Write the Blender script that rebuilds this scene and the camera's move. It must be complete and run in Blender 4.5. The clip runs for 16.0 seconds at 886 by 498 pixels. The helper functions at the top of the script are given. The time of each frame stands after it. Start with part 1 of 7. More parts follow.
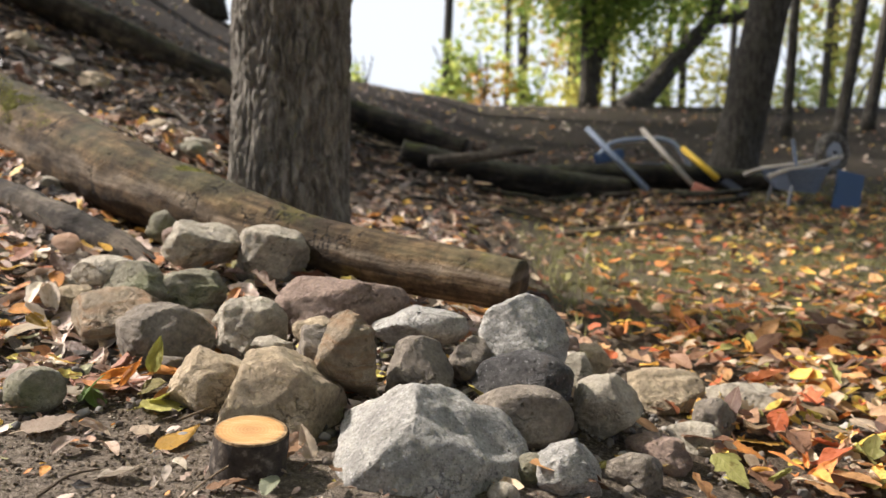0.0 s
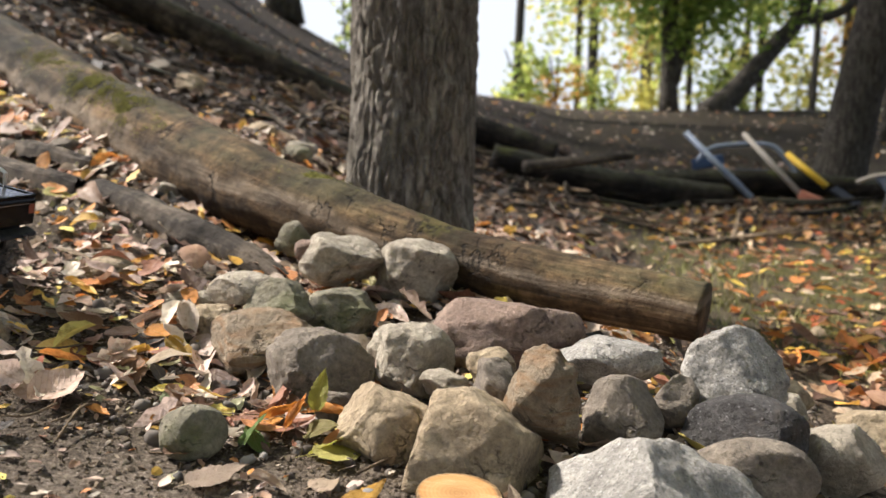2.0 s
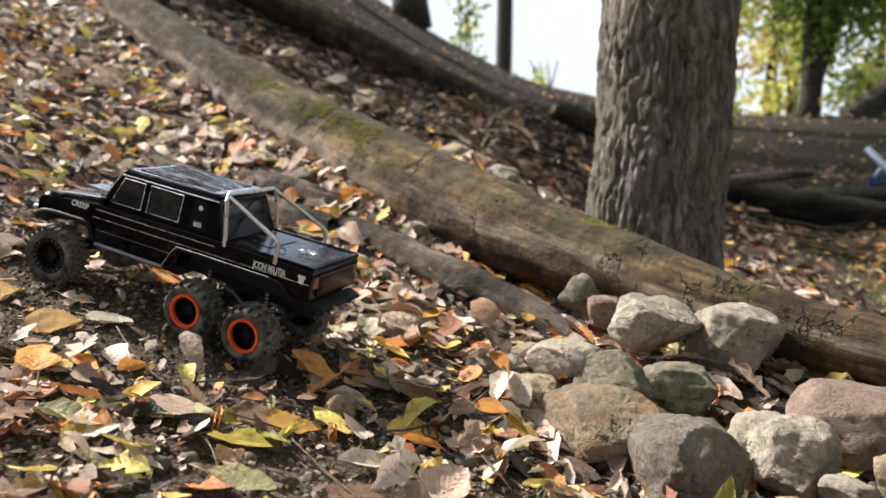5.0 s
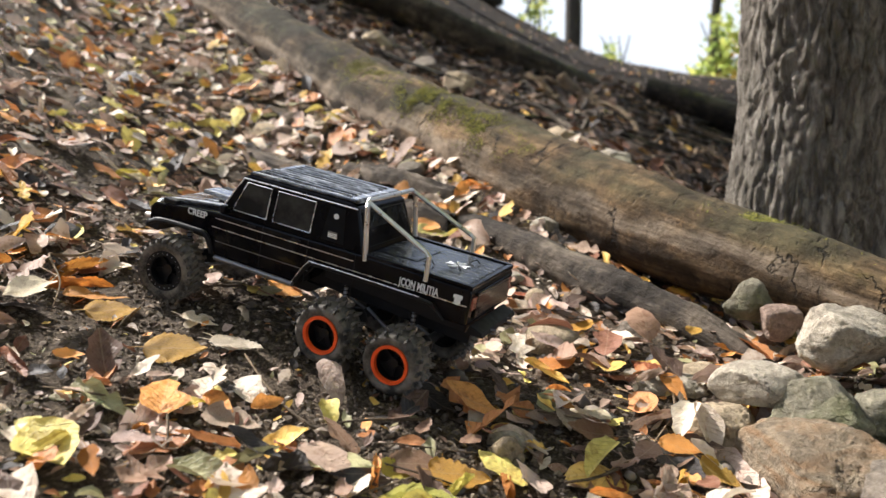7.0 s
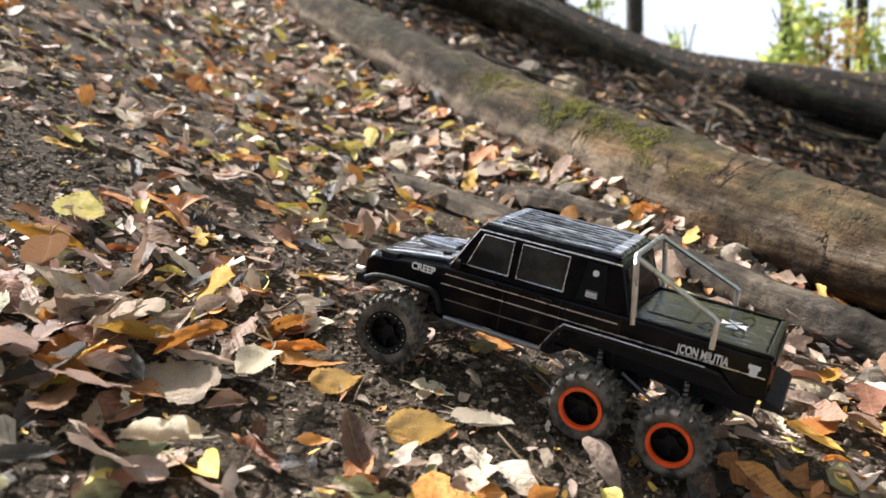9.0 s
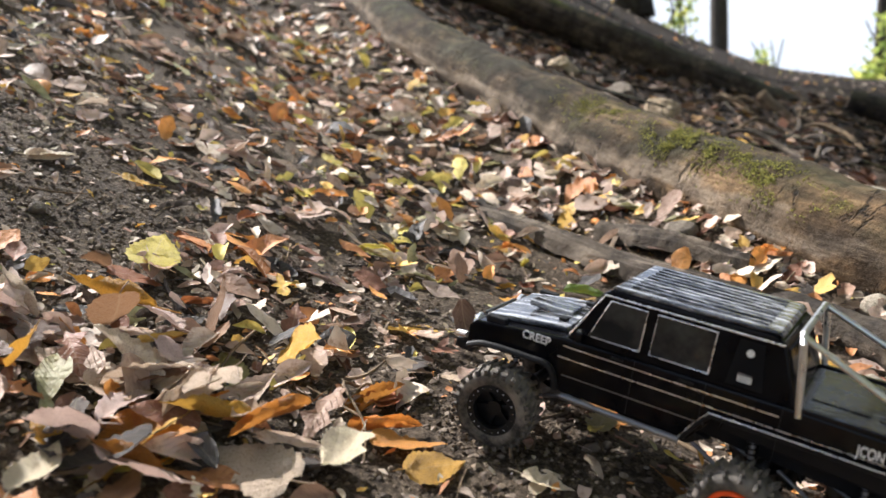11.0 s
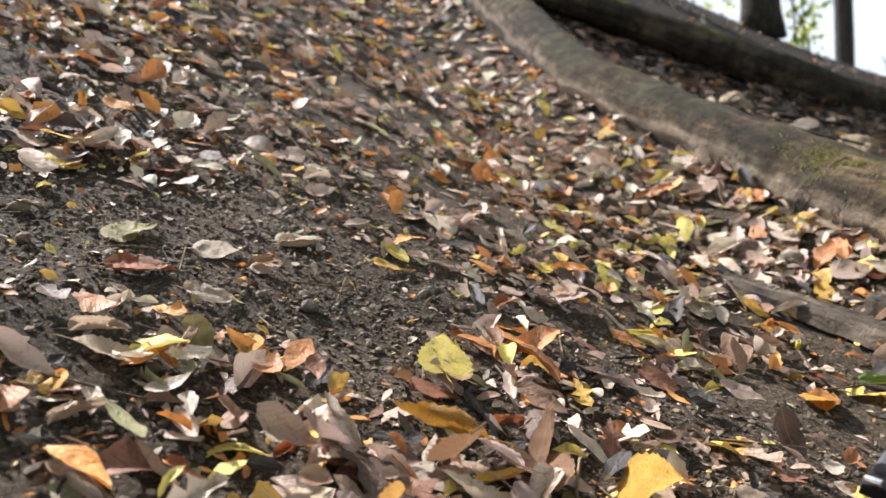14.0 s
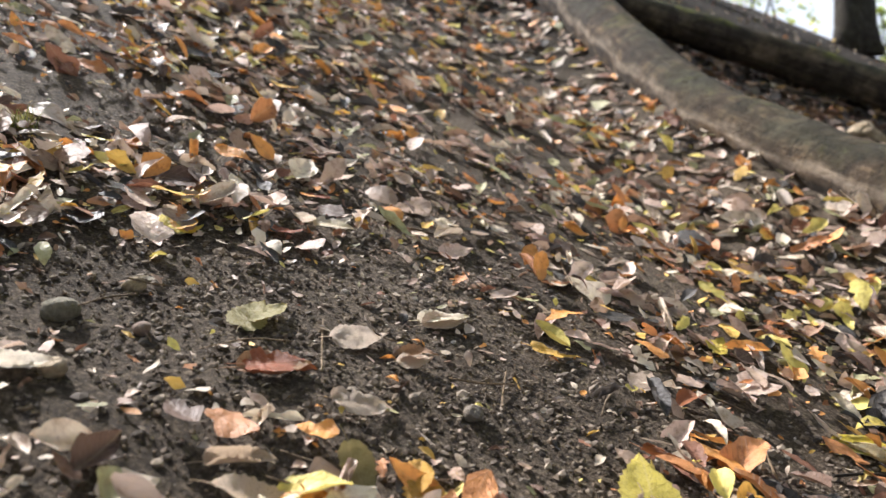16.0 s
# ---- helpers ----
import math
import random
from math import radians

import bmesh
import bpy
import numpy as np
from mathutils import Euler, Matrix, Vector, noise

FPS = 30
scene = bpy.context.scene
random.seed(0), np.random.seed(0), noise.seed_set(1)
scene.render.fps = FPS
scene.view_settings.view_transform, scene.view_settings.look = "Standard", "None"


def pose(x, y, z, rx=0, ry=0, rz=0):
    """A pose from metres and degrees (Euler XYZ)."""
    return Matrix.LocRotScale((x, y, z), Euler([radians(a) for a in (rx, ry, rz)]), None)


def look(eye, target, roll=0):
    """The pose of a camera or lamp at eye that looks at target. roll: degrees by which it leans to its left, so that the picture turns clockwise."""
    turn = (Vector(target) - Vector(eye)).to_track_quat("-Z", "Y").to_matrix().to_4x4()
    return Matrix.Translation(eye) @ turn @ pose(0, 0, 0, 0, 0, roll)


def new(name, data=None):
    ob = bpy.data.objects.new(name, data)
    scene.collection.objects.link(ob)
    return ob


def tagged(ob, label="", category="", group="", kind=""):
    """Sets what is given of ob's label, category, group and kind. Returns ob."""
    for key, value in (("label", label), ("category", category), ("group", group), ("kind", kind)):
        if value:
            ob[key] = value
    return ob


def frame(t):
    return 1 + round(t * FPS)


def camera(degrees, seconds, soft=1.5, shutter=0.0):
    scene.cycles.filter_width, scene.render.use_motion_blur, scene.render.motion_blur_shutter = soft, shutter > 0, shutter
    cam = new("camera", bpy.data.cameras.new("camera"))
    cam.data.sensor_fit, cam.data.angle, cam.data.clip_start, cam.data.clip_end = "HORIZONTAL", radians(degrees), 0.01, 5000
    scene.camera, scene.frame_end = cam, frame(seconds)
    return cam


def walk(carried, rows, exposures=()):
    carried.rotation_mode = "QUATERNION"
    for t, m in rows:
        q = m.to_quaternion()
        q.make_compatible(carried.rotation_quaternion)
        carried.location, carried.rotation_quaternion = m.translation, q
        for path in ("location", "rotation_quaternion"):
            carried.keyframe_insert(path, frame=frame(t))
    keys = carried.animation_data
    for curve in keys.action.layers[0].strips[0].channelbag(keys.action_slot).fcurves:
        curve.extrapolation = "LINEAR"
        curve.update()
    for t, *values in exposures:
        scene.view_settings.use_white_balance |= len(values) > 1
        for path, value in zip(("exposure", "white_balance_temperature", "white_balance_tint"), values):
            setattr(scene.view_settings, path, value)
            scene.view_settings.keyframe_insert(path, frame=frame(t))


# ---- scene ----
cam = camera(55.3, 16.0)
METRES, EYE, TILT, LEAN, TURN = 2.7, 0.65, -7.0, 0.0, 0.0
ROWS = [
    (0.0, 0.0, 0.0, 0.0, 0.0, 0.0, -0.0),
    (0.5, -0.0326, 0.0142, 0.0016, -0.34, -0.01, -0.13),
    (1.0, -0.0583, 0.023, 0.0055, 0.41, 0.04, -0.26),
    (1.5, -0.0804, 0.0554, 0.005, 2.17, 0.15, -0.39),
    (2.0, -0.0958, 0.0854, 0.012, 4.03, 0.24, -0.67),
    (2.5, -0.1164, 0.0987, 0.0136, 5.19, 0.21, -1.05),
    (3.0, -0.1532, 0.1048, 0.0161, 5.6, 0.05, -1.51),
    (3.5, -0.1964, 0.1136, 0.0277, 5.89, 0.03, -1.91),
    (4.0, -0.2411, 0.1109, 0.0364, 6.72, 0.01, -2.16),
    (4.5, -0.2713, 0.1096, 0.0531, 8.5, 0.04, -2.14),
    (7.0, -0.3733, 0.1917, 0.079, 14.75, -1.51, -1.18),
    (7.5, -0.4143, 0.1956, 0.0761, 14.53, -2.05, -0.81),
    (8.0, -0.4455, 0.2034, 0.0857, 14.92, -2.31, -0.34),
    (8.5, -0.4779, 0.2037, 0.1039, 16.35, -2.28, 0.1),
    (9.0, -0.5041, 0.2202, 0.1121, 18.38, -1.83, 0.26),
    (9.5, -0.5188, 0.2577, 0.1243, 20.39, -1.31, 0.18),
    (10.0, -0.5304, 0.2812, 0.1329, 21.89, -0.88, -0.08),
    (12.5, -0.5722, 0.2712, 0.1357, 24.99, -0.26, 0.43),
    (13.0, -0.5973, 0.2694, 0.1431, 26.13, 0.16, 0.61),
    (13.5, -0.6528, 0.2591, 0.1639, 28.02, 0.68, 0.67),
    (14.0, -0.6937, 0.276, 0.1829, 30.29, 1.17, 0.55),
    (14.5, -0.7272, 0.3133, 0.197, 32.33, 1.53, 0.28),
    (15.0, -0.7398, 0.3257, 0.2159, 33.68, 1.74, -0.08),
    (15.5, -0.7651, 0.3269, 0.2243, 34.32, 1.96, -0.33),
    (16.0, -0.8047, 0.3224, 0.2307, 34.51, 2.18, -0.41),
]
walk(cam, [(t, pose(0, 0, EYE, TILT, LEAN, TURN) @ pose(METRES * x, METRES * y, METRES * z, 90 + pitch, roll, yaw)) for t, x, y, z, yaw, pitch, roll in ROWS],
     exposures=[(0.0, 0.95, 6130, 13), (5.0, 0.98, 6060, 12), (9.0, 1.13, 5920, 12), (13.0, 1.05, 5860, 13), (16.0, 1.10, 5860, 13)])

cam.data.dof.use_dof = True
cam.data.dof.focus_distance = 1.5
cam.data.dof.aperture_fstop = 3.7

# ---- world and sun ----
SUN_DIR = Vector((-0.69, 0.22, 0.69)).normalized()
world = bpy.data.worlds.new("world")
scene.world = world
world.use_nodes = True
wn = world.node_tree
sky = wn.nodes.new("ShaderNodeTexSky")
sky.sky_type = 'NISHITA'
sky.sun_disc = False
sky.sun_elevation = math.asin(SUN_DIR.z)
sky.sun_rotation = math.atan2(SUN_DIR.x, SUN_DIR.y)
sky.air_density, sky.dust_density = 0.8, 2.5
haze = wn.nodes.new("ShaderNodeHueSaturation")
haze.inputs["Saturation"].default_value, haze.inputs["Value"].default_value = 0.55, 1.45
wn.links.new(sky.outputs[0], haze.inputs["Color"])
wn.links.new(haze.outputs[0], wn.nodes["Background"].inputs[0])
wn.nodes["Background"].inputs[1].default_value = 0.095
sun_data = bpy.data.lights.new("sun", 'SUN')
sun_data.energy, sun_data.angle, sun_data.color = 5.0, radians(2.0), (1.0, 0.92, 0.80)
sun = new("sun", sun_data)
sun.matrix_world = look(SUN_DIR * 50, (0, 0, 0))


# ---- materials ----
class Nodes:
    """Short hand for a node material."""
    def __init__(self, name, rough=0.8, metal=0.0, spec=0.4):
        self.m = bpy.data.materials.new(name)
        self.m.use_nodes = True
        self.t = self.m.node_tree
        self.b = self.t.nodes["Principled BSDF"]
        self.b.inputs["Roughness"].default_value = rough
        self.b.inputs["Metallic"].default_value = metal
        self.b.inputs["Specular IOR Level"].default_value = spec
        self.co = self.node("ShaderNodeTexCoord").outputs["Object"]

    def node(self, kind, **props):
        n = self.t.nodes.new(kind)
        for key, value in props.items():
            setattr(n, key, value)
        return n

    def link(self, a, b):
        self.t.links.new(a, b)

    def scaled(self, scale):
        n = self.node("ShaderNodeMapping")
        n.inputs["Scale"].default_value = scale
        self.link(self.co, n.inputs["Vector"])
        return n.outputs[0]

    def noise(self, scale, detail=5, rough=0.6, stretch=None, distort=0.0):
        n = self.node("ShaderNodeTexNoise")
        n.inputs["Scale"].default_value = scale
        n.inputs["Detail"].default_value = detail
        n.inputs["Roughness"].default_value = rough
        n.inputs["Distortion"].default_value = distort
        self.link(self.scaled(stretch) if stretch else self.co, n.inputs["Vector"])
        return n.outputs["Fac"]

    def cells(self, scale, feature='F1', stretch=None):
        n = self.node("ShaderNodeTexVoronoi", feature=feature)
        n.inputs["Scale"].default_value = scale
        self.link(self.scaled(stretch) if stretch else self.co, n.inputs["Vector"])
        return n

    def ramp(self, fac, stops, mode='LINEAR'):
        n = self.node("ShaderNodeValToRGB")
        n.color_ramp.interpolation = mode
        e = n.color_ramp.elements
        while len(e) < len(stops):
            e.new(0.5)
        for el, (p, c) in zip(e, stops):
            el.position = p
            el.color = (*c, 1) if len(c) == 3 else c
        self.link(fac, n.inputs[0])
        return n.outputs[0]

    def mix(self, fac, a, b, mode='MIX'):
        n = self.node("ShaderNodeMix", data_type='RGBA', blend_type=mode)
        for src, k in ((fac, 0), (a, 6), (b, 7)):
            if isinstance(src, (int, float)):
                n.inputs[k].default_value = src
            elif isinstance(src, tuple):
                n.inputs[k].default_value = (*src, 1)
            else:
                self.link(src, n.inputs[k])
        return n.outputs[2]

    def math(self, op, a, b=0.0):
        n = self.node("ShaderNodeMath", operation=op)
        for src, k in ((a, 0), (b, 1)):
            if isinstance(src, (int, float)):
                n.inputs[k].default_value = src
            else:
                self.link(src, n.inputs[k])
        return n.outputs[0]

    def bump(self, height, strength=0.5, dist=0.01):
        n = self.node("ShaderNodeBump")
        n.inputs["Strength"].default_value = strength
        n.inputs["Distance"].default_value = dist
        self.link(height, n.inputs["Height"])
        self.link(n.outputs[0], self.b.inputs["Normal"])

    def color(self, src):
        if isinstance(src, tuple):
            self.b.inputs["Base Color"].default_value = (*src, 1)
        else:
            self.link(src, self.b.inputs["Base Color"])
        return self


def grey(v):
    return (v, v, v)


def soil_material():
    n = Nodes("soil", 0.95, 0, 0.2)
    big = n.noise(2.2, 4)
    fine = n.noise(95, 8, 0.8)
    a = n.ramp(fine, [(0.32, (0.012, 0.009, 0.006)), (0.50, (0.072, 0.053, 0.036)), (0.66, (0.24, 0.185, 0.128))])
    b = n.ramp(fine, [(0.32, (0.022, 0.016, 0.011)), (0.50, (0.132, 0.099, 0.069)), (0.66, (0.36, 0.285, 0.205))])
    c = n.mix(n.ramp(big, [(0.4, grey(0)), (0.65, grey(1))]), a, b)
    # pale trodden sand at the foot of the pile
    pos0 = n.node("ShaderNodeSeparateXYZ")
    n.link(n.co, pos0.inputs[0])
    foot = n.math('ADD', n.math('MULTIPLY', pos0.outputs[1], 0.5), n.math('MULTIPLY', n.noise(3.0, 5), 0.2))
    foot = n.math('MULTIPLY', n.math('MULTIPLY', n.ramp(foot, [(0.25, grey(0)), (0.5, grey(1)), (0.79, grey(1)), (0.90, grey(0))]), n.ramp(n.math('MULTIPLY', pos0.outputs[0], 0.3), [(0.25, grey(1)), (0.5, grey(0))])), n.ramp(n.math('ADD', n.math('MULTIPLY', pos0.outputs[0], 0.3), 1.0), [(0.55, grey(0)), (0.75, grey(1))]))
    c = n.mix(foot, c, n.ramp(fine, [(0.32, (0.05, 0.038, 0.028)), (0.5, (0.20, 0.158, 0.118)), (0.66, (0.44, 0.365, 0.285))]))
    # thin grass and moss film over the open field
    pos = n.node("ShaderNodeSeparateXYZ")
    n.link(n.co, pos.inputs[0])
    field = n.ramp(n.math('MULTIPLY', n.ramp(pos.outputs[0], [(0.2, grey(0)), (0.9, grey(1))]), n.ramp(n.math('MULTIPLY', pos.outputs[1], 0.2), [(0.45, grey(0)), (0.62, grey(1))])), [(0, grey(0)), (1, grey(1))])
    patch = n.ramp(n.noise(4.0, 5), [(0.38, grey(0)), (0.58, grey(1))])
    grass = n.ramp(fine, [(0.3, (0.055, 0.052, 0.018)), (0.7, (0.19, 0.17, 0.06))])
    c = n.mix(n.math('MULTIPLY', field, patch), c, grass)
    # dark soil of the eroded bank, with the bank's shade put into its colour
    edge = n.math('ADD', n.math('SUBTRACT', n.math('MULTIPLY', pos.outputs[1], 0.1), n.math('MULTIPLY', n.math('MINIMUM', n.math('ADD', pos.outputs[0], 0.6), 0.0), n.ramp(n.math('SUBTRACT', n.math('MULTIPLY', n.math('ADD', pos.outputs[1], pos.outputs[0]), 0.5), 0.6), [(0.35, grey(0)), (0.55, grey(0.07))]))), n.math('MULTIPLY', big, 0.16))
    bank_shade = n.math('MULTIPLY', n.ramp(edge, [(0.55, grey(0)), (0.63, grey(1))]), n.ramp(n.math('MULTIPLY', pos.outputs[1], 0.02), [(0.55, grey(1)), (0.75, grey(0))]))
    c = n.mix(n.math('MULTIPLY', bank_shade, 0.85), c, n.ramp(fine, [(0.3, (0.007, 0.005, 0.004)), (0.7, (0.045, 0.031, 0.022))]))
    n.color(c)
    h = n.math('ADD', n.math('ADD', n.math('MULTIPLY', fine, 0.8), n.math('MULTIPLY', n.noise(24, 5, 0.7), 1.0)), n.math('MULTIPLY', n.noise(170, 5, 0.6), 0.7))
    n.bump(h, 1.0, 0.022)
    return n.m


def stone_material(name, dark, mid, light, speck=0.0, bands=0.0, moss=0.0, rough=0.85):
    n = Nodes(name, rough, 0, 0.35)
    big = n.noise(7, 6, 0.65, distort=0.6)
    fine = n.noise(90, 8, 0.7)
    c = n.ramp(big, [(0.28, dark), (0.5, mid), (0.74, light)])
    c = n.mix(0.6, c, n.ramp(fine, [(0.3, grey(0.18)), (0.7, grey(0.88))]), 'OVERLAY')
    vein = n.ramp(n.math('ABSOLUTE', n.math('SUBTRACT', n.noise(5, 6, 0.6, distort=0.8), 0.5)), [(0.0, grey(1)), (0.012, grey(0))])
    vein = n.math('MULTIPLY', vein, n.ramp(n.noise(4.3, 2), [(0.58, grey(0)), (0.68, grey(0.6))]))
    c = n.mix(vein, c, tuple(v * 0.35 for v in dark))
    pits = n.ramp(n.cells(46).outputs["Distance"], [(0.05, grey(0.75)), (0.22, grey(0))])
    pits = n.math('MULTIPLY', pits, n.ramp(n.noise(11, 3), [(0.5, grey(0)), (0.62, grey(1))]))
    c = n.mix(pits, c, tuple(v * 0.4 for v in dark))
    if speck:
        sp = n.cells(150)
        c = n.mix(n.ramp(sp.outputs["Distance"], [(0.0, grey(speck)), (0.34, grey(0))]), c, (0.06, 0.06, 0.065))
        sp2 = n.cells(110)
        c = n.mix(n.ramp(sp2.outputs["Distance"], [(0.0, grey(speck * 0.8)), (0.25, grey(0))]), c, (0.72, 0.71, 0.69))
    if bands:
        bd = n.noise(14, 6, 0.6, stretch=(0.6, 0.6, 3.0), distort=1.2)
        c = n.mix(n.ramp(bd, [(0.45, grey(0)), (0.62, grey(bands))]), c, (0.23, 0.13, 0.06))
    if moss:
        c = n.mix(n.ramp(n.noise(9, 5), [(0.48, grey(0)), (0.7, grey(moss))]), c, (0.11, 0.13, 0.03))
    # dried mud
    c = n.mix(n.ramp(n.noise(16, 7, 0.7), [(0.55, grey(0)), (0.75, grey(0.55))]), c, (0.16, 0.12, 0.085))
    n.color(c)
    pit = n.noise(34, 7, 0.7)
    h = n.math('ADD', n.math('MULTIPLY', fine, 0.5), n.math('ADD', n.math('MULTIPLY', big, 1.0), n.math('MULTIPLY', pit, 0.7)))
    h = n.math('SUBTRACT', h, n.math('ADD', vein, n.math('MULTIPLY', pits, 0.6)))
    n.bump(h, 1.0, 0.02)
    return n.m


def leaf_material(name, stops, translucent=0.25, mode='LINEAR'):
    """Dry leaf: each leaf takes one colour of the stops, with a paler midrib, side veins, brown blotches."""
    n = Nodes(name, 0.55, 0, 0.35)
    isl = n.node("ShaderNodeNewGeometry").outputs["Random Per Island"]
    rnd = n.node("ShaderNodeObjectInfo").outputs["Random"]
    pick = n.math('FRACT', n.math('ADD', n.math('MULTIPLY', isl, 7.31), rnd))
    base = n.ramp(pick, stops, mode)
    shade = n.math('FRACT', n.math('ADD', n.math('MULTIPLY', isl, 31.7), n.math('MULTIPLY', rnd, 5.3)))
    base = n.mix(1.0, base, n.ramp(shade, [(0, (0.68, 0.66, 0.64)), (0.5, grey(1.0)), (1, (1.18, 1.16, 1.12))]), 'MULTIPLY')
    uv = n.node("ShaderNodeUVMap").outputs[0]
    sep = n.node("ShaderNodeSeparateXYZ")
    n.link(uv, sep.inputs[0])
    across = n.math('ABSOLUTE', n.math('SUBTRACT', sep.outputs[0], 0.5))
    rib = n.ramp(across, [(0.0, grey(0.4)), (0.03, grey(0))])
    vein = n.math('FRACT', n.math('MULTIPLY', n.math('SUBTRACT', sep.outputs[1], n.math('MULTIPLY', across, 0.7)), 9.0))
    vein = n.ramp(n.math('ABSOLUTE', n.math('SUBTRACT', vein, 0.5)), [(0.0, grey(0.16)), (0.08, grey(0))])
    blot = n.ramp(n.noise(48, 6, 0.7), [(0.5, grey(0)), (0.68, grey(0.75))])
    dark = n.mix(1.0, base, (0.42, 0.30, 0.22), 'MULTIPLY')
    c = n.mix(blot, base, dark)
    pale = n.mix(0.5, base, (0.62, 0.5, 0.33))
    c = n.mix(n.math('MAXIMUM', rib, vein), c, pale)
    n.color(c)
    n.bump(n.math('ADD', n.math('MULTIPLY', vein, 3.0), n.math('ADD', n.noise(70, 4), n.noise(28, 5, 0.7))), 0.8, 0.006)
    tr = n.node("ShaderNodeBsdfTranslucent")
    n.link(c, tr.inputs[0])
    ms = n.node("ShaderNodeMixShader")
    ms.inputs[0].default_value = translucent
    n.link(n.b.outputs[0], ms.inputs[1])
    n.link(tr.outputs[0], ms.inputs[2])
    n.link(ms.outputs[0], n.t.nodes["Material Output"].inputs[0])
    return n.m


def wood_material(name, dark, mid, light, moss=0.0, stretch=(2, 2, 0.25), scale=18, bumpy=0.8, cracks=0.0, worn=0.0):
    """Weathered wood with the grain along the local z of the tube's UV."""
    n = Nodes(name, 0.9, 0, 0.2)
    uv = n.node("ShaderNodeUVMap").outputs[0]
    mp = n.node("ShaderNodeMapping")
    mp.inputs["Scale"].default_value = (scale * 1.6, scale * 0.22, 1)
    n.link(uv, mp.inputs[0])
    g = n.node("ShaderNodeTexNoise")
    g.inputs["Scale"].default_value, g.inputs["Detail"].default_value, g.inputs["Roughness"].default_value = 1.0, 8, 0.65
    n.link(mp.outputs[0], g.inputs["Vector"])
    grain = g.outputs["Fac"]
    big = n.noise(3.5, 6, 0.65)
    mid_n = n.noise(16, 7, 0.7)
    c = n.ramp(n.math('ADD', n.math('MULTIPLY', grain, 0.6), n.math('MULTIPLY', mid_n, 0.4)), [(0.34, dark), (0.5, mid), (0.66, light)])
    ms2 = n.node("ShaderNodeMapping")
    ms2.inputs["Scale"].default_value = (scale * 4.5, scale * 0.16, 1)
    n.link(uv, ms2.inputs[0])
    st = n.node("ShaderNodeTexNoise")
    st.inputs["Scale"].default_value, st.inputs["Detail"].default_value, st.inputs["Roughness"].default_value = 1.0, 6, 0.6
    n.link(ms2.outputs[0], st.inputs["Vector"])
    c = n.mix(0.45, c, n.ramp(st.outputs["Fac"], [(0.34, grey(0.35)), (0.5, grey(1.0)), (0.66, grey(1.45))]), 'MULTIPLY')
    c = n.mix(n.ramp(big, [(0.40, grey(0)), (0.56, grey(0.9))]), n.mix(1.0, c, (1.30, 1.18, 1.02), 'MULTIPLY'), n.mix(1.0, c, (0.36, 0.34, 0.32), 'MULTIPLY'))
    c = n.mix(n.ramp(n.noise(26, 6, 0.75), [(0.52, grey(0)), (0.66, grey(0.7))]), c, tuple(v * 0.8 for v in dark))
    if moss:
        up = n.node("ShaderNodeSeparateXYZ")
        n.link(n.node("ShaderNodeNewGeometry").outputs["Normal"], up.inputs[0])
        m = n.math('MULTIPLY', n.ramp(n.noise(3.2, 7, 0.7), [(0.56, grey(0)), (0.63, grey(moss))]), n.ramp(up.outputs[2], [(0.42, grey(0)), (0.75, grey(1))]))
        film = n.math('MULTIPLY', n.ramp(n.noise(2.3, 6, 0.7), [(0.40, grey(0)), (0.58, grey(0.75))]), n.ramp(up.outputs[2], [(0.25, grey(0)), (0.7, grey(1))]))
        c = n.mix(film, c, n.ramp(mid_n, [(0.35, (0.025, 0.026, 0.016)), (0.65, (0.085, 0.084, 0.05))]))
        c = n.mix(m, c, n.ramp(n.noise(60, 4), [(0.3, (0.06, 0.08, 0.012)), (0.7, (0.24, 0.24, 0.03))]))
    if worn:
        # lower stretch: barkless, with sunlit gold put into its colour; upper keeps dull grey bark
        px = n.node("ShaderNodeSeparateXYZ")
        n.link(n.co, px.inputs[0])
        bare = n.ramp(n.math('ADD', n.math('MULTIPLY', n.math('ADD', px.outputs[0], 3.0), 0.4), n.math('MULTIPLY', n.math('SUBTRACT', n.noise(3.0, 5), 0.5), 0.5)), [(0.34, grey(0)), (0.62, grey(1))])
        c = n.mix(bare, n.mix(1.0, c, (0.72, 0.70, 0.68), 'MULTIPLY'), n.mix(1.0, c, (1.22, 1.12, 0.98), 'MULTIPLY'))
        # barkless pale strip along the lower flank
        nz = n.node("ShaderNodeSeparateXYZ")
        n.link(n.node("ShaderNodeNewGeometry").outputs["Normal"], nz.inputs[0])
        lip = n.math('ADD', nz.outputs[2], n.math('MULTIPLY', n.math('SUBTRACT', n.noise(2.6, 5), 0.5), 1.1))
        strip = n.math('MULTIPLY', n.ramp(lip, [(0.02, grey(0)), (0.12, grey(worn)), (0.28, grey(worn)), (0.42, grey(0))]), n.ramp(grain, [(0.35, grey(0.25)), (0.6, grey(1))]))
        c = n.mix(strip, c, n.ramp(mid_n, [(0.35, (0.15, 0.118, 0.085)), (0.65, (0.34, 0.275, 0.205))]))
    split = None
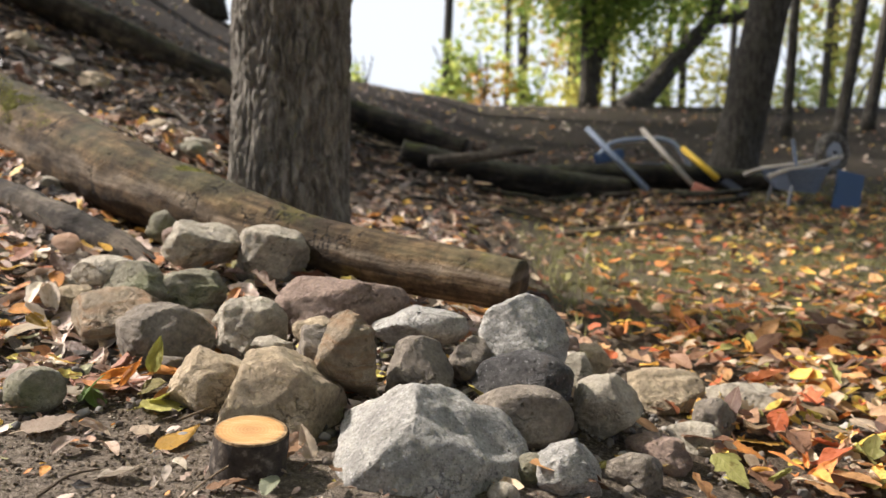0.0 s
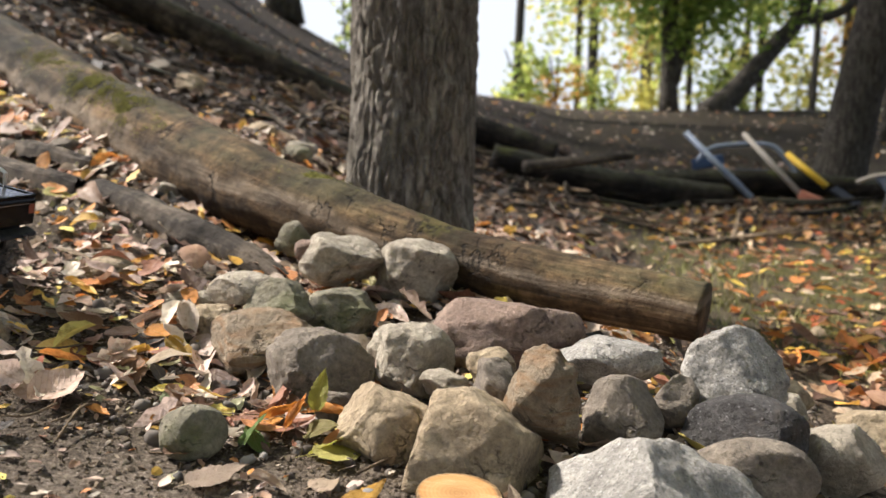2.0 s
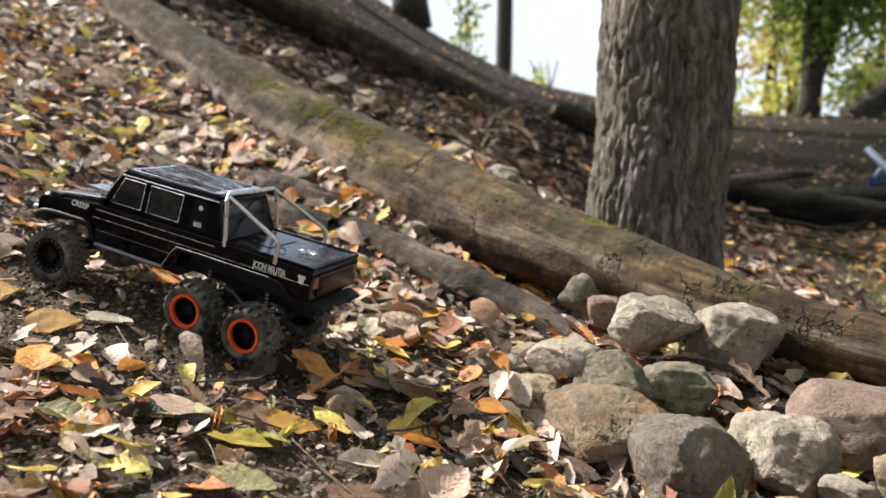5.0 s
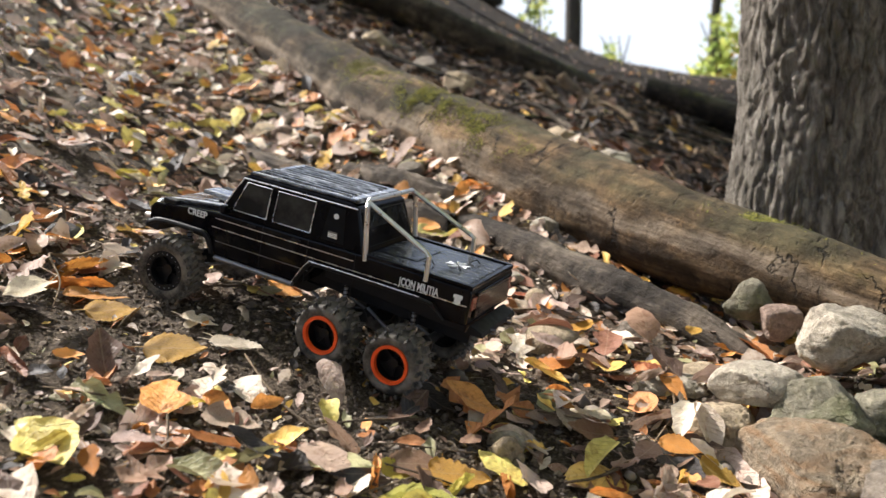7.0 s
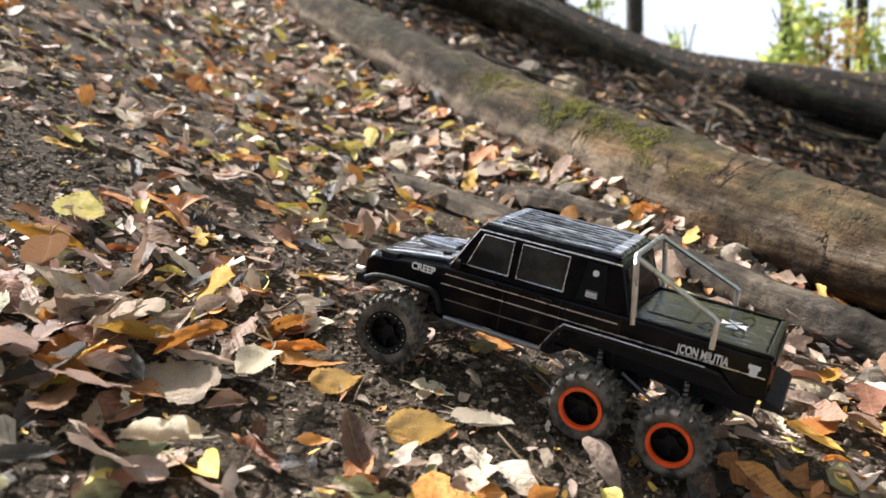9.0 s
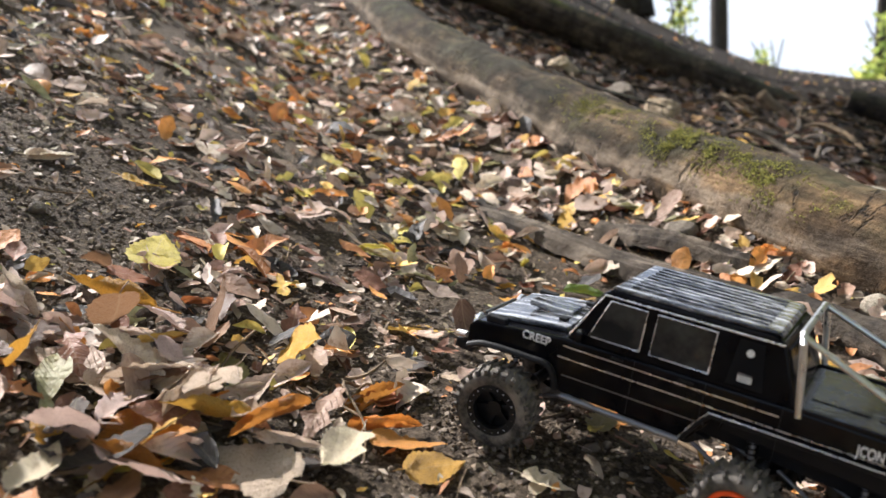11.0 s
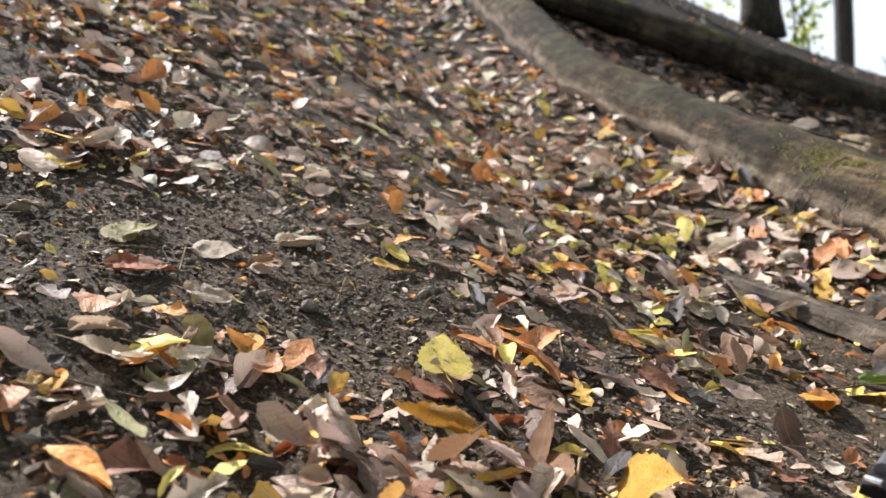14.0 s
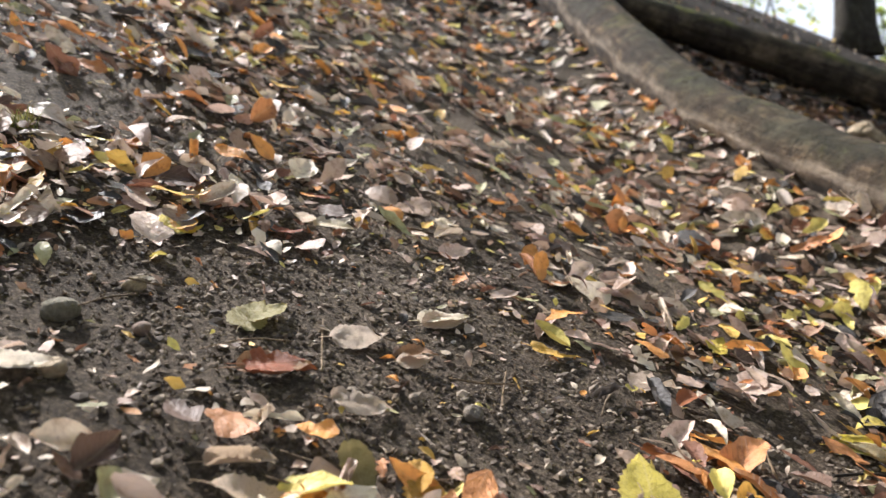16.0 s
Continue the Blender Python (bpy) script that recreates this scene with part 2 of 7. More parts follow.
    if cracks:
        mc = n.node("ShaderNodeMapping")
        mc.inputs["Scale"].default_value = (2.6, 9.0, 1)
        n.link(uv, mc.inputs[0])
        k = n.node("ShaderNodeTexNoise")
        k.inputs["Scale"].default_value, k.inputs["Detail"].default_value, k.inputs["Roughness"].default_value = 1.0, 5, 0.6
        n.link(mc.outputs[0], k.inputs["Vector"])
        line = n.ramp(n.math('ABSOLUTE', n.math('SUBTRACT', k.outputs["Fac"], 0.5)), [(0.0, grey(1)), (0.016, grey(0))])
        split = n.math('MULTIPLY', line, n.ramp(n.noise(5.5, 3), [(0.52, grey(0)), (0.58, grey(cracks))]))
        c = n.mix(split, c, (0.010, 0.008, 0.006))
    n.color(c)
    relief = n.math('ADD', n.math('ADD', grain, mid_n), n.math('MULTIPLY', n.noise(60, 7, 0.7), 0.6))
    n.bump(n.math('SUBTRACT', relief, split) if split else relief, bumpy, 0.02)
    return n.m


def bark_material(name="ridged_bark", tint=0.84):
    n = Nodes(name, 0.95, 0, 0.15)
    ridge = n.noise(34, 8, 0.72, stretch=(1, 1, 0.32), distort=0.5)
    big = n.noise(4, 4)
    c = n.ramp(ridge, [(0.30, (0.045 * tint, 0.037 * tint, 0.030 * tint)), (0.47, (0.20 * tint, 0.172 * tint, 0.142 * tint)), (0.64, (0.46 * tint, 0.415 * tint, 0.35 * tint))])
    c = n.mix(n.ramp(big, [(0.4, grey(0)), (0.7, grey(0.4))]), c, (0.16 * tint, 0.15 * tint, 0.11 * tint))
    n.color(c)
    n.bump(n.math('ADD', ridge, n.math('MULTIPLY', n.noise(120, 5), 0.3)), 1.0, 0.03)
    return n.m


def plain(name, col, rough=0.5, metal=0.0, spec=0.5, wear=0.12, scale=60):
    n = Nodes(name, rough, metal, spec)
    f = n.noise(scale, 6)
    lo = tuple(max(0, v * (1 - wear)) for v in col)
    hi = tuple(min(1, v * (1 + wear)) for v in col)
    n.color(n.ramp(f, [(0.3, lo), (0.7, hi)]))
    r = n.ramp(f, [(0.3, grey(max(0.02, rough - 0.08))), (0.7, grey(min(1, rough + 0.1)))])
    n.link(r, n.b.inputs["Roughness"])
    return n.m


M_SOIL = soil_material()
M_GRANITE = stone_material("granite", (0.177, 0.165, 0.147), (0.343, 0.321, 0.285), (0.498, 0.462, 0.404), speck=0.8)
M_TAN = stone_material("tan_sandstone", (0.228, 0.17, 0.106), (0.373, 0.29, 0.188), (0.487, 0.393, 0.266))
M_GREY = stone_material("grey_stone", (0.109, 0.0885, 0.0679), (0.207, 0.171, 0.132), (0.322, 0.274, 0.21))
M_DARK = stone_material("dark_stone", (0.0298, 0.0272, 0.0255), (0.0595, 0.0544, 0.051), (0.119, 0.111, 0.102), speck=0.35)
M_RUST = stone_material("rusty_stone", (0.133, 0.0994, 0.0661), (0.24, 0.187, 0.125), (0.332, 0.27, 0.184), bands=0.8)
M_PALE = stone_material("pale_stone", (0.233, 0.199, 0.154), (0.373, 0.323, 0.248), (0.498, 0.438, 0.345))
M_MOSSY = stone_material("mossy_stone", (0.129, 0.116, 0.0787), (0.218, 0.194, 0.136), (0.307, 0.275, 0.2), moss=0.7)
M_RED = stone_material("reddish_stone", (0.156, 0.104, 0.0793), (0.249, 0.175, 0.134), (0.327, 0.246, 0.192))

BROWNS_RAW = [(0.0, (0.60, 0.49, 0.37)), (0.10, (0.56, 0.40, 0.32)), (0.18, (0.13, 0.075, 0.05)), (0.24, (0.62, 0.47, 0.38)), (0.33, (0.34, 0.20, 0.125)), (0.41, (0.52, 0.21, 0.06)), (0.47, (0.68, 0.58, 0.44)),
              (0.54, (0.055, 0.048, 0.045)), (0.61, (0.46, 0.32, 0.23)), (0.68, (0.74, 0.31, 0.045)), (0.74, (0.26, 0.11, 0.06)), (0.80, (0.76, 0.47, 0.07)), (0.85, (0.53, 0.43, 0.34)), (0.91, (0.36, 0.34, 0.16)), (0.95, (0.74, 0.61, 0.12))]
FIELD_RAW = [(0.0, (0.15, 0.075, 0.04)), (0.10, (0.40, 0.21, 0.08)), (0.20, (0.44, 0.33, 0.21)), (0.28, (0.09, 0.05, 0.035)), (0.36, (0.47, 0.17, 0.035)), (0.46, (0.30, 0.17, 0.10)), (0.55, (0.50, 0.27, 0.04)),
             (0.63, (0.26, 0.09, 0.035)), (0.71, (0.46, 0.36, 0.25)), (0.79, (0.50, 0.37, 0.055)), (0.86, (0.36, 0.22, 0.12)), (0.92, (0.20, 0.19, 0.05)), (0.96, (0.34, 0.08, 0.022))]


def faded(stops, k, dim):
    """The same dry colours, bleached towards their own grey by k."""
    out = []
    for p, c in stops:
        g = 0.36 * c[0] + 0.5 * c[1] + 0.14 * c[2]
        out.append((p, tuple(dim * (v + (g - v) * k) for v in c)))
    return out


BROWNS = faded(BROWNS_RAW, 0.10, 1.14)
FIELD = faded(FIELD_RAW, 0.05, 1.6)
M_LEAF = leaf_material("fallen_leaf", BROWNS, 0.2, 'CONSTANT')
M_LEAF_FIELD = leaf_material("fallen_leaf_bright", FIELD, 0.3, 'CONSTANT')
M_LOG = wood_material("weathered_log", (0.018, 0.0135, 0.009), (0.092, 0.070, 0.048), (0.27, 0.21, 0.142), moss=0.2, scale=9, cracks=1.0, worn=0.75)
M_LOG2 = wood_material("grey_log", (0.028, 0.025, 0.022), (0.10, 0.088, 0.077), (0.24, 0.215, 0.188), scale=12)
M_LOGDARK = wood_material("dark_log", (0.006, 0.005, 0.004), (0.022, 0.018, 0.015), (0.06, 0.05, 0.04), moss=0.3)
M_LOGMID = wood_material("damp_log", (0.02, 0.017, 0.013), (0.085, 0.07, 0.055), (0.21, 0.175, 0.14), moss=0.7, scale=10)
M_BARK = bark_material()
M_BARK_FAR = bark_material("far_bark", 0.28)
M_TWIG = wood_material("dry_twig", (0.14, 0.11, 0.08), (0.28, 0.22, 0.16), (0.42, 0.35, 0.27))


# ---- building helpers ----
def mesh_object(name, bm, material, parent=None, smooth=True, m=None):
    me = bpy.data.meshes.new(name)
    bm.normal_update()
    bm.to_mesh(me)
    bm.free()
    if smooth:
        me.polygons.foreach_set("use_smooth", [True] * len(me.polygons))
    if material:
        me.materials.append(material)
    ob = new(name, me)
    if parent:
        ob.parent = parent
    if m is not None:
        ob.matrix_basis = m
    return ob


def part(name, bm, material, parent, label="", smooth=False, m=None):
    ob = mesh_object(name, bm, material, parent, smooth, m)
    if label:
        ob["label"] = label
    return ob


def arrays_object(name, verts, faces, material, uvs=None, smooth=True, parent=None):
    me = bpy.data.meshes.new(name)
    me.from_pydata(verts, [], faces)
    if uvs is not None:
        layer = me.uv_layers.new(name="uv")
        layer.data.foreach_set("uv", np.asarray(uvs, dtype=np.float32).ravel())
    if smooth:
        me.polygons.foreach_set("use_smooth", [True] * len(me.polygons))
    me.materials.append(material)
    ob = new(name, me)
    if parent:
        ob.parent = parent
    return ob


def empty(name, m):
    ob = new(name)
    ob.empty_display_size = 0.05
    ob.matrix_basis = m
    return ob


def box_bm(x0, x1, y0, y1, z0, z1, bevel=0.0, bm=None):
    own = bm is None
    bm = bm or bmesh.new()
    r = bmesh.ops.create_cube(bm, size=1.0, matrix=Matrix.Translation(((x0 + x1) / 2, (y0 + y1) / 2, (z0 + z1) / 2)) @ Matrix.Diagonal((x1 - x0, y1 - y0, z1 - z0, 1)))
    if bevel and own:
        bmesh.ops.bevel(bm, geom=bm.edges[:], offset=bevel, segments=2, affect='EDGES', profile=0.6)
    return bm


def tube_data(points, radii, segs=12, rough=0.0, freq=6.0, caps=True, seed=0.0):
    """Vertices, faces and UVs (metres round, metres along) of a tube along points."""
    pts = [Vector(p) for p in points]
    verts, faces, uvs = [], [], []
    along = 0.0
    side = None
    for i, p in enumerate(pts):
        d = (pts[min(i + 1, len(pts) - 1)] - pts[max(i - 1, 0)]).normalized()
        if side is None:
            side = d.orthogonal().normalized()
        side = (side - d * side.dot(d)).normalized()
        up = d.cross(side)
        for k in range(segs):
            a = 2 * math.pi * k / segs
            o = side * math.cos(a) + up * math.sin(a)
            r = radii[i]
            if rough:
                q = p + o * r
                r *= 1 + rough * (noise.noise(q * freq + Vector((seed, 0, 0))) + 0.5 * noise.noise(q * freq * 2.7))
            verts.append(p + o * r)
    length = [0.0]
    for a, b in zip(pts, pts[1:]):
        length.append(length[-1] + (b - a).length)
    r0 = max(radii)
    for i in range(len(pts) - 1):
        for k in range(segs):
            k2 = (k + 1) % segs
            faces.append((i * segs + k, i * segs + k2, (i + 1) * segs + k2, (i + 1) * segs + k))
            u0, u1 = 2 * math.pi * r0 * k / segs, 2 * math.pi * r0 * (k + 1) / segs
            uvs += [(u0, length[i]), (u1, length[i]), (u1, length[i + 1]), (u0, length[i + 1])]
    if caps:
        for ring, flip in ((0, True), (len(pts) - 1, False)):
            c = len(verts)
            verts.append(pts[ring].copy())
            for k in range(segs):
                a, b = ring * segs + k, ring * segs + (k + 1) % segs
                faces.append((c, b, a) if flip else (c, a, b))
                uvs += [(0.0, 0.0), (0.01, 0.02), (0.02, 0.02)]
    return verts, faces, uvs


def curve_points(points, radii, n):
    """A smooth path and radii through few control points."""
    P3 = [Vector(p) for p in points]
    out, rr = [], []
    for j in range(n):
        t = j / (n - 1) * (len(P3) - 1)
        i = min(int(t), len(P3) - 2)
        f = t - i
        a, b, c, d = P3[max(i - 1, 0)], P3[i], P3[i + 1], P3[min(i + 2, len(P3) - 1)]
        out.append(0.5 * ((2 * b) + (c - a) * f + (2 * a - 5 * b + 4 * c - d) * f * f + (3 * b - a - 3 * c + d) * f ** 3))
        rr.append(radii[i] * (1 - f) + radii[i + 1] * f)
    return out, rr


def join_data(groups):
    verts, faces, uvs = [], [], []
    for v, f, u in groups:
        o = len(verts)
        verts += v
        faces += [tuple(i + o for i in q) for q in f]
        uvs += u
    return verts, faces, uvs


# ---- the bright hazy sky low behind the trees ----
def far_haze():
    m = bpy.data.materials.new("bright_haze")
    m.use_nodes = True
    nt = m.node_tree
    nt.nodes.remove(nt.nodes["Principled BSDF"])
    em = nt.nodes.new("ShaderNodeEmission")
    em.inputs[0].default_value, em.inputs[1].default_value = (0.94, 0.98, 1.0, 1), 0.55
    nt.links.new(em.outputs[0], nt.nodes["Material Output"].inputs[0])
    V, F = [], []
    for i in range(49):
        a = radians(40 + 100 * i / 48)
        V += [(220 * math.cos(a), 220 * math.sin(a), -12), (220 * math.cos(a), 220 * math.sin(a), 70)]
    for i in range(48):
        F.append((2 * i, 2 * i + 1, 2 * i + 3, 2 * i + 2))
    tagged(arrays_object("backdrop", V, F, m), "bright white hazy sky beyond the trees", "sky", kind="structure")


far_haze()


# ---- the ground ----
GROUND_U = [-30, -3, -1.4, -.6, -.2, .2, .64, .84, 1.25, 1.75, 2, 2.5, 3, 3.5, 4, 4.5, 6, 8, 14]
GROUND_Z = [-.1, -.06, -.04, -.02, .08, .14, .17, .20, .29, .39, .46, .65, .88, 1.12, 1.40, 1.70, 2.6, 3.4, 4.2]
SLOPE_Y = [-30, 0, 1.8, 3, 4.65, 6.5, 9, 12, 16, 18, 26, 60]
SLOPE_L = [-.12, -.1, 0, .06, .12, .32, .70, 1.05, 1.50, 1.45, .4, -.6]
SLOPE_R = [-.12, -.1, 0, .05, .09, .17, .37, .80, 1.45, 1.42, .4, -.6]


def soft(x, xs, ys, w):
    return sum(np.interp(x + o * w, xs, ys) for o in (-1, -.5, 0, .5, 1)) / 5


def ground_np(x, y):
    """Height of the bare ground, without its small lumps."""
    k = np.clip((x + 0.8) / 1.6, 0, 1)
    s = soft(y, SLOPE_Y, SLOPE_L, 0.3) * (1 - k) + soft(y, SLOPE_Y, SLOPE_R, 0.3) * k
    pile = 0.10 * np.exp(-((x + 0.50) / 0.45) ** 2 - ((y - 2.35) / 0.32) ** 2) + 0.05 * np.exp(-((x - 0.02) / 0.30) ** 2 - ((y - 1.85) / 0.22) ** 2)
    # the trodden rise under the truck
    pile = pile + 0.056 * np.exp(-((x + 1.72) / 0.38) ** 2 - ((y - 1.93) / 0.30) ** 2)
    # leaves and earth banked up along the fallen log
    off = (np.interp(-x, [0.9, 1.53, 2.1, 2.7, 3.45, 4.4, 5.4], [2.727, 3.243, 3.733, 4.213, 4.81, 5.868, 6.83]) - y) * 0.78
    front = 0.26 * np.exp(-(np.maximum(off, 0) / 0.42) ** 2) * np.clip((-x - 0.75) / 0.9, 0, 1)
    back = np.clip((-x - 0.55) / 0.8, 0, 1) * np.clip((10.5 - y) / 3, 0, 1)
    pile = pile + np.where(off > 0, front, front + (0.25 * back - front) * np.clip(-off / 0.5, 0, 1))
    return soft(-x, GROUND_U, GROUND_Z, 0.18) + s + pile


def lumps(x, y):
    v = Vector((x, y, 0))
    near = max(0.0, 1 - abs(y - 2.5) / 9)
    return near * (0.016 * noise.noise(v * 3.1) + 0.008 * noise.noise(v * 8.3)) + 0.05 * (1 - near) * noise.noise(v * 0.6)


def ground(x, y):
    return float(ground_np(np.float64(x), np.float64(y))) + lumps(x, y)


def build_ground():
    def axis(lo, hi, step, far):
        a = list(np.arange(lo, hi + 1e-6, step))
        s = step
        while a[-1] < far:
            s *= 1.18
            a.append(a[-1] + s)
        s = step
        while a[0] > -far:
            s *= 1.18
            a.insert(0, a[0] - s)
        return a
    xs, ys = axis(-5.0, 2.2, 0.045, 900), axis(0.2, 5.5, 0.045, 900)
    verts, faces = [], []
    for y in ys:
        g = ground_np(np.array(xs), np.full(len(xs), y))
        for x, z in zip(xs, g):
            verts.append((x, y, z + lumps(x, y)))
    w = len(xs)
    for j in range(len(ys) - 1):
        for i in range(w - 1):
            faces.append((j * w + i, j * w + i + 1, (j + 1) * w + i + 1, (j + 1) * w + i))
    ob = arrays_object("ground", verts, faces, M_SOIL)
    tagged(ob, "dark brown crumbly forest soil of a sloping bank", "ground", kind="structure")


build_ground()


# ---- logs and trees ----
def log(name, points, radii, material, label, segs=28, n=70, rough=0.10, freq=5.0):
    p, r = curve_points(points, radii, n)
    v, f, u = tube_data(p, r, segs, rough, freq)
    return tagged(arrays_object(name, v, f, material, u), label, "log")


LOG_AXIS = [(0.20, 2.16, 0.285), (-.35, 2.41, 0.365), (-.90, 2.727, 0.495), (-1.53, 3.243, 0.668), (-2.1, 3.733, 0.865), (-2.7, 4.213, 1.145), (-3.45, 4.81, 1.54), (-4.4, 5.868, 2.247), (-5.4, 6.83, 2.967)]
LOG_R = [0.070, 0.080, 0.118, 0.168, 0.172, 0.150, 0.142, 0.160, 0.190]
FALLEN = log("fallen_log", LOG_AXIS, LOG_R, M_LOG, "long weathered grey-brown fallen log with yellow-green moss lying down the bank", 64, 260, 0.075, 5.0)


def moss_material():
    n = Nodes("moss", 0.9, 0, 0.1)
    isl = n.node("ShaderNodeNewGeometry").outputs["Random Per Island"]
    n.color(n.ramp(isl, [(0, (0.10, 0.10, 0.030)), (0.4, (0.17, 0.165, 0.045)), (0.75, (0.27, 0.25, 0.055)), (1, (0.14, 0.13, 0.045))]))
    return n.m


M_MOSS = moss_material()


def moss_patch(axis, radii, u, turn, du, dturn, n, seed):
    """Short tufts of moss spread over the upper side of a log, thick in the middle and thin at the rim."""
    rng = random.Random(seed)
    V, F = [], []
    for _ in range(n * 4):
        k = u + rng.gauss(0, du)
        i = max(0, min(len(axis) - 2, int(k)))
        f = k - i
        a, b = Vector(axis[i]), Vector(axis[i + 1])
        d = (b - a).normalized()
        up = (Vector((0, 0, 1)) - d * d.z).normalized()
        front = up.cross(d)
        if front.y > 0:
            front = -front
        th = radians(turn + rng.gauss(0, dturn))
        o = front * math.cos(th) + up * math.sin(th)
        r = radii[i] * (1 - f) + radii[i + 1] * f
        p = a.lerp(b, f) + o * r
        if noise.noise(p * 14 + Vector((seed, 0, 0))) + 0.6 * noise.noise(p * 45) < rng.uniform(-0.25, 0.35):
            continue
        p = a.lerp(b, f) + o * (r * (1 + 0.075 * noise.noise(p * 5)) + 0.001)
        side = Vector((rng.gauss(0, 1), rng.gauss(0, 1), rng.gauss(0, 1)))
        side = (side - o * side.dot(o)).normalized()
        w, h = rng.uniform(0.0018, 0.0042), rng.uniform(0.0004, 0.0016)
        c = len(V)
        side2 = o.cross(side)
        V += [p - side * w - o * 0.002, p + side * w - o * 0.002, p + side2 * w * 0.8 + o * h, p - side2 * w * 0.9 + o * h * 0.6]
        F += [(c, c + 1, c + 2), (c, c + 3, c + 1), (c + 1, c + 3, c + 2), (c, c + 2, c + 3)]
    ob = arrays_object("moss_patch", V, F, M_MOSS, smooth=False, parent=FALLEN)
    tagged(ob, "thin patch of yellow-green moss on the log", kind="stuff")


for k, (mu, mt, mdu, mdt, mn) in enumerate([(1.80, 58, 0.07, 13, 900), (1.60, 44, 0.08, 10, 500), (2.95, 48, 0.10, 12, 500), (3.43, 58, 0.11, 13, 1000), (3.15, 70, 0.10, 10, 300), (4.05, 60, 0.14, 12, 350)]):
    moss_patch(LOG_AXIS, LOG_R, mu, mt, mdu, mdt, mn, 400 + k)
log("thin_log", [(-.80, 2.36, 0.29), (-.95, 2.46, 0.355), (-1.14, 2.57, 0.41), (-1.36, 2.70, 0.475), (-1.56, 2.84, 0.535)],
    [0.030, 0.046, 0.056, 0.050, 0.030], M_LOG2, "thin rotten grey log beside the large fallen log", 36, 120, 0.16, 11.0)


def rotten_plank(points, w, label):
    """A long split of rotten wood: a flat ragged strip of parallel fibres with a raised middle."""
    p, _ = curve_points(points, [1] * len(points), 60)
    V, F, U = [], [], []
    m = 13
    for i, c in enumerate(p):
        t = i / 59
        d = (p[min(i + 1, 59)] - p[max(i - 1, 0)]).normalized()
        side = d.cross(Vector((0, 0, 1))).normalized()
        half = w * (0.35 + 0.65 * math.sin(math.pi * min(1, 0.08 + 0.9 * t)) ** 0.6) * (1 + 0.25 * noise.noise(Vector((t * 9, w * 40, 0))))
        for j in range(m):
            q = 2 * j / (m - 1) - 1
            ridge = 0.012 * noise.noise(Vector((j * 1.7, t * 3.0, w * 50))) + 0.006 * noise.noise(Vector((j * 3.1, t * 14, 2)))
            V.append(c + side * (q * half) + Vector((0, 0, 0.022 * (1 - q * q) + ridge - 0.03 * (abs(q) == 1))))
    for i in range(59):
        for j in range(m - 1):
            F.append((i * m + j, (i + 1) * m + j, (i + 1) * m + j + 1, i * m + j + 1))
            U += [(j * w / 6, i * 0.02), (j * w / 6, i * 0.02 + 0.02), (j * w / 6 + w / 6, i * 0.02 + 0.02), (j * w / 6 + w / 6, i * 0.02)]
    return tagged(arrays_object("rotten_wood", V, F, M_LOG2, U, smooth=False), label, "wood piece", "rotten splits beside the log")


def on_ground(x, y, h):
    return (x, y, ground(x, y) + h)


rotten_plank([on_ground(-2.40, 3.17, .018), on_ground(-2.12, 3.06, .028), on_ground(-1.86, 2.94, .03), on_ground(-1.58, 2.80, .022)], 0.055, "long ragged split of rotten grey-brown wood among leaves")
rotten_plank([on_ground(-2.02, 3.14, .025), on_ground(-1.80, 3.03, .035), on_ground(-1.60, 2.93, .03)], 0.035, "narrow ragged split of rotten wood under the fallen log")
log("dark_log", [(-1.55, 7.98, 1.02), (-2.3, 7.55, 1.34), (-3.7, 6.89, 2.04), (-6.0, 6.13, 3.10)], [0.123, 0.162, 0.125, 0.11], M_LOGMID,
    "dark damp fallen log with thin moss on its top")


